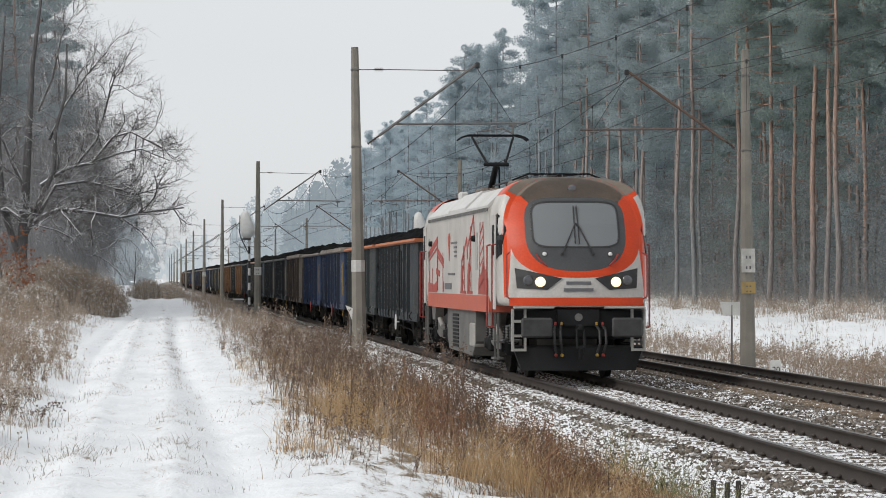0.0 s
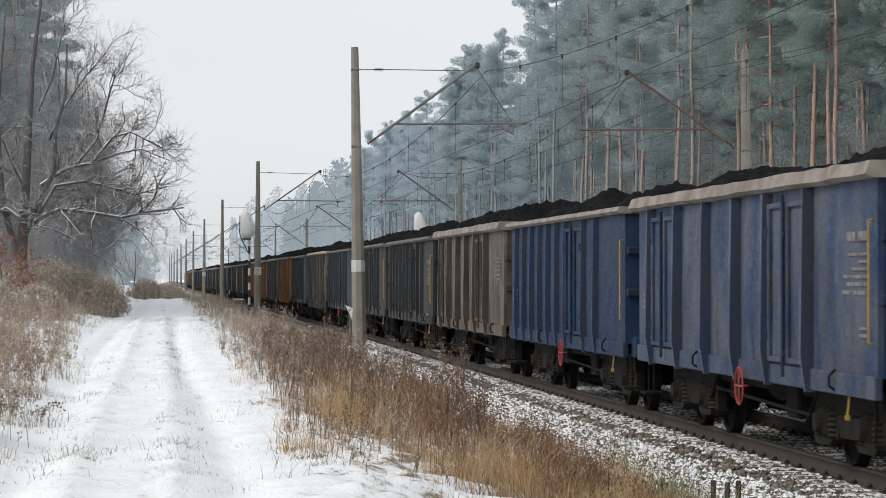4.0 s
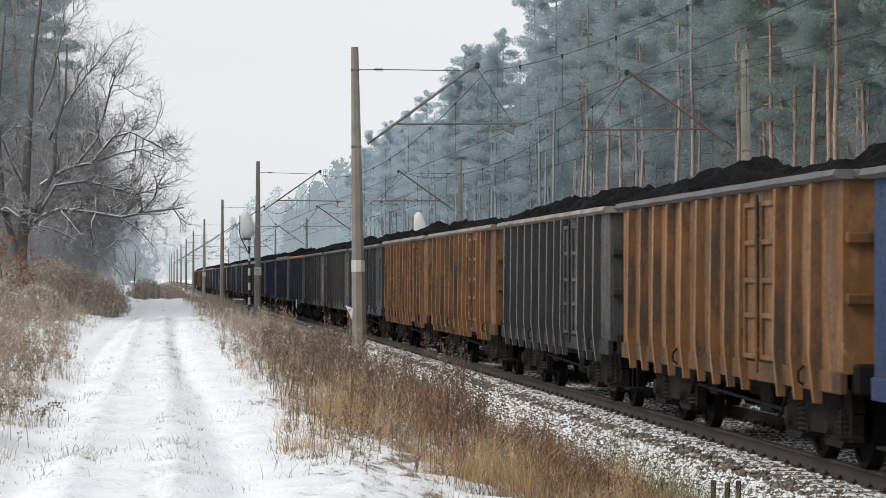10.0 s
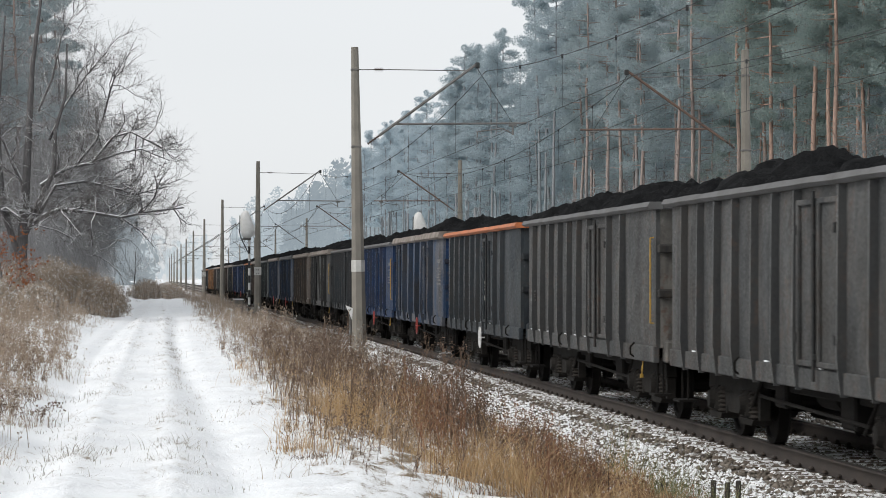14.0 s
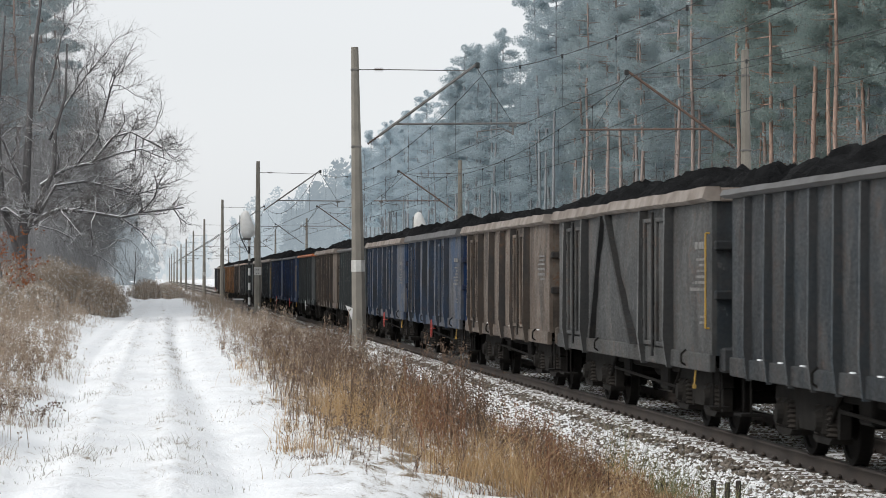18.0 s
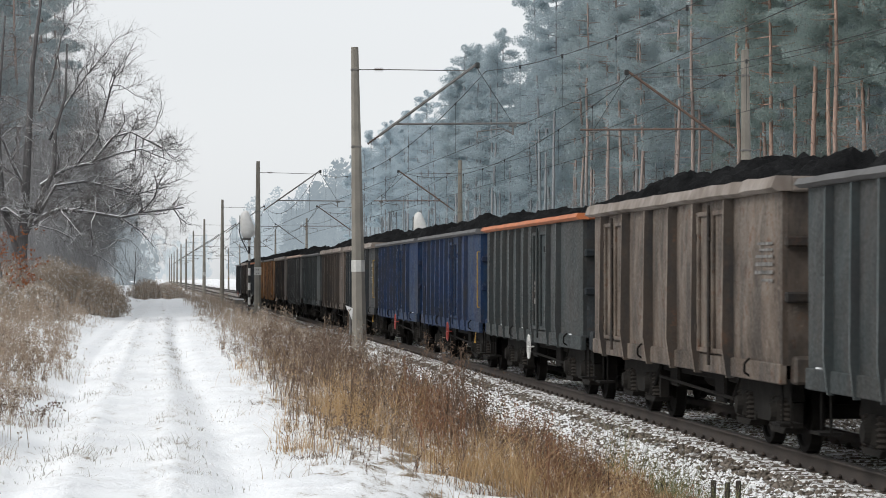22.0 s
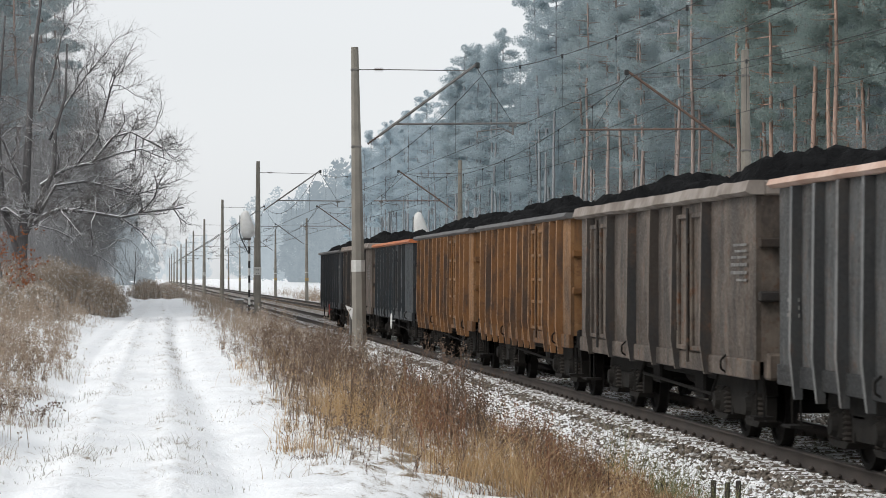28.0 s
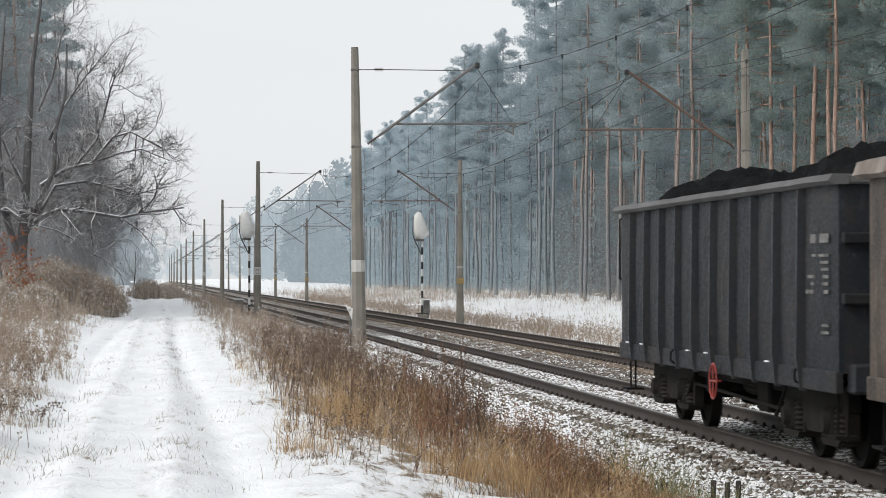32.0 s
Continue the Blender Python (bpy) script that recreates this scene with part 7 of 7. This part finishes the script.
a = spots(g, 230, -3.2, -1.95, 21, 75, 1.3, 25)
a[:, 0] += edge_shift(a[:, 1])
patch("bank_foot_tufts", "frosted dark tufts at the foot of the bank", STALK["pale_weed"], g, a, 16, 0.12, 0.08, 0.3, 0.008, 1.4)
a = spots(g, 90, -3.4, -2.1, 21, 50, 1.2, 27)
a[:, 0] += edge_shift(a[:, 1])
patch("bank_foot_stems", "dark bramble stems at the foot of the bank", STALK["dark"], g, a, 6, 0.14, 0.15, 0.6, 0.009, 1.2, 0.6, 0.02, 5)
patch("path_tufts", "short frosted grass tufts poking through the snow of the path", STALK["frosted"], g,
      np.concatenate([np.stack([0.12 + g.normal(0, 0.1, 330), 22 + 90 * g.uniform(0, 1, 330) ** 1.6], 1), np.stack([-0.72 + g.normal(0, 0.17, 200), 22 + 90 * g.uniform(0, 1, 200) ** 1.6], 1)]), 12, 0.08, 0.03, 0.15, 0.007, 1.3)
patch("path_specks", "grass tips showing through the snow of the path", STALK["frosted"], g, spots(g, 260, -1.7, 1.5, 21, 90, 1.5), 6, 0.1, 0.015, 0.06, 0.007, 1.2)
patch("brushwood", "brown brushwood and low shrubs along the wood's edge", STALK["pale_weed"], g, spots(g, 800, 30.5, 37, 105, 420, 1.3), 9, 0.5, 0.2, 1.2, 0.025, 0.9)
patch("field_scrub", "brown scrub far out in the snowy field", STALK["pale_weed"], g, spots(g, 600, 17, 33, 240, 430, 1.2), 8, 0.6, 0.5, 1.6, 0.035, 0.7)
patch("brush_heap", "low heap of cut brushwood at the wood's edge", STALK["weed"], g, spots(g, 420, 28.5, 35, 108, 175, 1.2, 37), 10, 0.35, 0.3, 1.2, 0.02, 1.3)
patch("far_verge_weeds", "brown dead weeds beyond the tracks", STALK["weed"], g, spots(g, 1100, 15.7, 18.6, 62, 330, 1.5), 10, 0.3, 0.3, 0.9, 0.013, 0.4, 1.8, 0.03)
patch("field_weeds", "sparse weeds in the snowy field", STALK["pale_weed"], g, spots(g, 500, 18, 33, 85, 330, 1.3), 7, 0.3, 0.2, 0.7, 0.018, 0.6)


def bush(x, y, w, h, seed, mat, label):
    """A rounded thicket of dry stems and fluffy heads."""
    r = np.random.RandomState(seed)
    n = 900
    bx, by = x + r.normal(0, w * 0.42, n), y + r.normal(0, w * 0.5, n)
    d = np.clip(1 - ((bx - x) / (w * 1.25)) ** 2, 0.25, 1)
    bz = ground_height(bx, by) - 0.05
    hh = h * d * r.uniform(0.6, 1.08, n)
    v, f, tip = stalks(r, bx, by, bz, hh, 0.02, 0.35)
    t = thing("dry_bush", label, "bush", "dry bushes on the bank")
    part("stem_tuft", quick_mesh("stem_tuft", v, f), mat, t)
    k = r.randint(0, n, 1700)
    c = tip[k] + np.array([0, 0, -1]) * (hh[k] * r.uniform(0, 0.55, len(k)))[:, None]
    v, f = scatter_tris(r, c, np.full((len(k), 3), 0.1), 7, 0.042)
    part("seed_plume", quick_mesh("seed_plume", v, f), mat, t)


for k, (bx, by, bw, bh) in enumerate(((-3.2, 106, 1.0, 1.9), (-4.2, 110, 1.1, 2.1), (-2.4, 112, 0.9, 1.65), (-5.4, 104, 1.0, 1.9), (-2.3, 128, 0.8, 1.3), (-3.6, 84, 0.8, 1.15), (-4.6, 74, 0.8, 1.3), (-1.0, 210, 1.6, 1.6), (0.6, 216, 1.5, 1.3))):
    bush(bx, by, bw, bh, 60 + k, STALK["pale_weed"], "thick brown bush of withered goldenrod")


def beech(x, y):
    r = np.random.RandomState(3)
    rng2 = random.Random(3)
    mb, tw = MB(), MB()
    for k in range(9):
        ang = rng2.uniform(0, 6.28)
        grow(mb, tw, rng2, Vector((0, 0, -0.1)), Vector((math.cos(ang) * 0.3, math.sin(ang) * 0.3, 1)).normalized(), rng2.uniform(1.6, 2.6), 0.03, 2, 0.4, 0, {2: 6, 1: 4})
    t = thing("beech_sapling", "young beech holding its withered orange leaves", "tree", at=pose(x, y, float(ground_height(x, y))))
    part("stem_tuft", bare_mesh(mb, "stem_tuft"), WOOD["bare_bark"], t)
    part("spray", bare_mesh(tw, "spray"), WOOD["bare_twigs"], t)
    pts = np.array(tw.v)
    k = r.randint(0, len(pts), 480)
    v, f = scatter_tris(r, pts[k], np.full((480, 3), 0.12), 3, 0.07)
    part("foliage", quick_mesh("foliage", v, f), WOOD["orange_leaves"], t, "withered orange leaves")


beech(-5.75, 100)


# ---- ballast stones, the last and smallest ----
def stones(name, n, x0, x1, y0, y1, crowd, size, seed, label, zf, lo=0.4):
    r = np.random.RandomState(seed)
    y = y0 + (y1 - y0) * r.uniform(0, 1, n) ** crowd
    x = r.uniform(x0, x1, n)
    z = zf(x)
    s = size * r.uniform(0.6, 1.3, n)
    ax = np.array([[1, 0, 0], [-1, 0, 0], [0, 1, 0], [0, -1, 0], [0, 0, 0.75], [0, 0, -0.75]], float)
    jit = ax[None] * r.uniform(0.6, 1.2, (n, 6, 1)) + r.normal(0, 0.22, (n, 6, 3))
    a = r.uniform(0, 6.28, n)
    rot = np.stack([np.stack([np.cos(a), -np.sin(a)], 1), np.stack([np.sin(a), np.cos(a)], 1)], 1)
    xy = np.einsum("nij,nkj->nki", rot, jit[:, :, :2])
    v = np.concatenate([xy, jit[:, :, 2:]], 2) * s[:, None, None] + np.stack([x, y, z], 1)[:, None, :]
    tri = np.array([[0, 2, 4], [2, 1, 4], [1, 3, 4], [3, 0, 4], [2, 0, 5], [1, 2, 5], [3, 1, 5], [0, 3, 5]])
    f = (np.arange(n) * 6)[:, None, None] + tri[None]
    nd = Nodes(name + "_stone")
    tone = nd.mix(nd.island(), (0.075, 0.062, 0.05), (0.24, 0.208, 0.175))
    lay = nd.math("MULTIPLY", nd.step(nd.up(), 0.25, 0.6), nd.step(nd.noise(2.6, 4.0, nd.plain), lo, lo + 0.1))
    nd.finish(nd.mix(lay, tone, SNOW), 0.85, spec=0.3)
    tagged(part(name, quick_mesh(name, v.reshape(-1, 3), f.reshape(-1, 3)), nd.m), label, "ballast", kind="stuff")


def shoulder(x):
    return np.interp(x, [5.2, 5.75, 6.5, 7.0], [-0.6, -0.45, -0.235, -0.225]) + 0.01


stones("shoulder_ballast", 19000, 5.15, 6.4, 24, 95, 1.5, 0.042, 1, "coarse grey ballast stones dusted with snow", shoulder, 0.28)
stones("sleeper_end_ballast", 11000, 6.1, 7.2, 24, 95, 1.5, 0.04, 6, "brown ballast stones at the sleeper ends", shoulder, 0.5)
stones("track_ballast", 16000, 7.3, 8.7, 26, 95, 1.5, 0.036, 2, "ballast stones between the rails, dusted with snow", lambda x: x * 0 - 0.215, 0.6)
stones("middle_ballast", 16000, 8.85, 11.4, 30, 120, 1.4, 0.04, 3, "ballast stones between the two tracks", lambda x: x * 0 - 0.225, 0.5)
stones("far_ballast", 9000, 11.5, 14.5, 45, 130, 1.3, 0.038, 4, "ballast stones of the far track", lambda x: np.interp(x, [13.8, 14.5], [-0.22, -0.4]), 0.6)


# ---- sleepers and fastenings ----
SLEEPER = MB().box(-1.3, 1.3, -0.125, 0.125, -0.34, -0.178, 0.02).mesh("sleeper")
FITTING = MB().box(-0.14, 0.14, -0.09, 0.09, -0.18, -0.165).box(-0.125, -0.075, -0.05, 0.05, -0.165, -0.12, 0.015).box(0.075, 0.125, -0.05, 0.05, -0.165, -0.12, 0.015).mesh("fastening")


def sleepers(track_x, track, mat, y0, n, extra):
    for k in range(n):
        y = y0 + 0.62 * k
        s = part("sleeper", SLEEPER, mat, track, at=pose(track_x + bend(y), y, 0))
        for q in (-0.7535, 0.7535):
            part("fastening", FITTING, M["fitting"], s, at=pose(q, 0, 0))
    mb = MB()
    for k in range(n, n + extra):
        y = y0 + 0.62 * k
        mb.box(track_x + bend(y) - 1.3, track_x + bend(y) + 1.3, y - 0.125, y + 0.125, -0.3, -0.178)
    tagged(part("far_sleepers", mb, mat, track), kind="stuff")


TRACKS = [ob for ob in scene.objects if ob.name.startswith("railway_track")]
sleepers(TRACK_A, TRACKS[0], M["sleeper"], 22.0, 130, 260)
sleepers(TRACK_B, TRACKS[1], M["sleeper_b"], 42.0, 150, 260)


def motions():
    """The whole train rolls past at an even speed."""
    for ob, ahead in TRAIN:
        rows = []
        for k in range(17):
            t = 2.0 * k
            y = ahead - SPEED * t
            rows.append((t, pose(TRACK_A + bend(y), y, 0, 0, 0, 0)))
        walk(ob, rows)
    # wheels of the engine and of the last wagon, while they are close
    for ob, x, y, r, side, t0, t1 in ROLLING:
        rows = [(0.0, pose(x, y, r, 0, 0, 0 if side < 0 else 180))] if t0 > 0 else []
        n = int(round((t1 - t0) * FPS))
        for k in range(n + 1):
            t = t0 + k / FPS
            a = math.degrees(SPEED * (t - t0) / r) * (1 if side < 0 else -1)
            rows.append((t, pose(x, y, r, 0, 0, 0 if side < 0 else 180) @ pose(0, 0, 0, a, 0, 0)))
        if t1 < 32.0:
            rows.append((32.0, rows[-1][1]))
        walk(ob, rows)


motions()
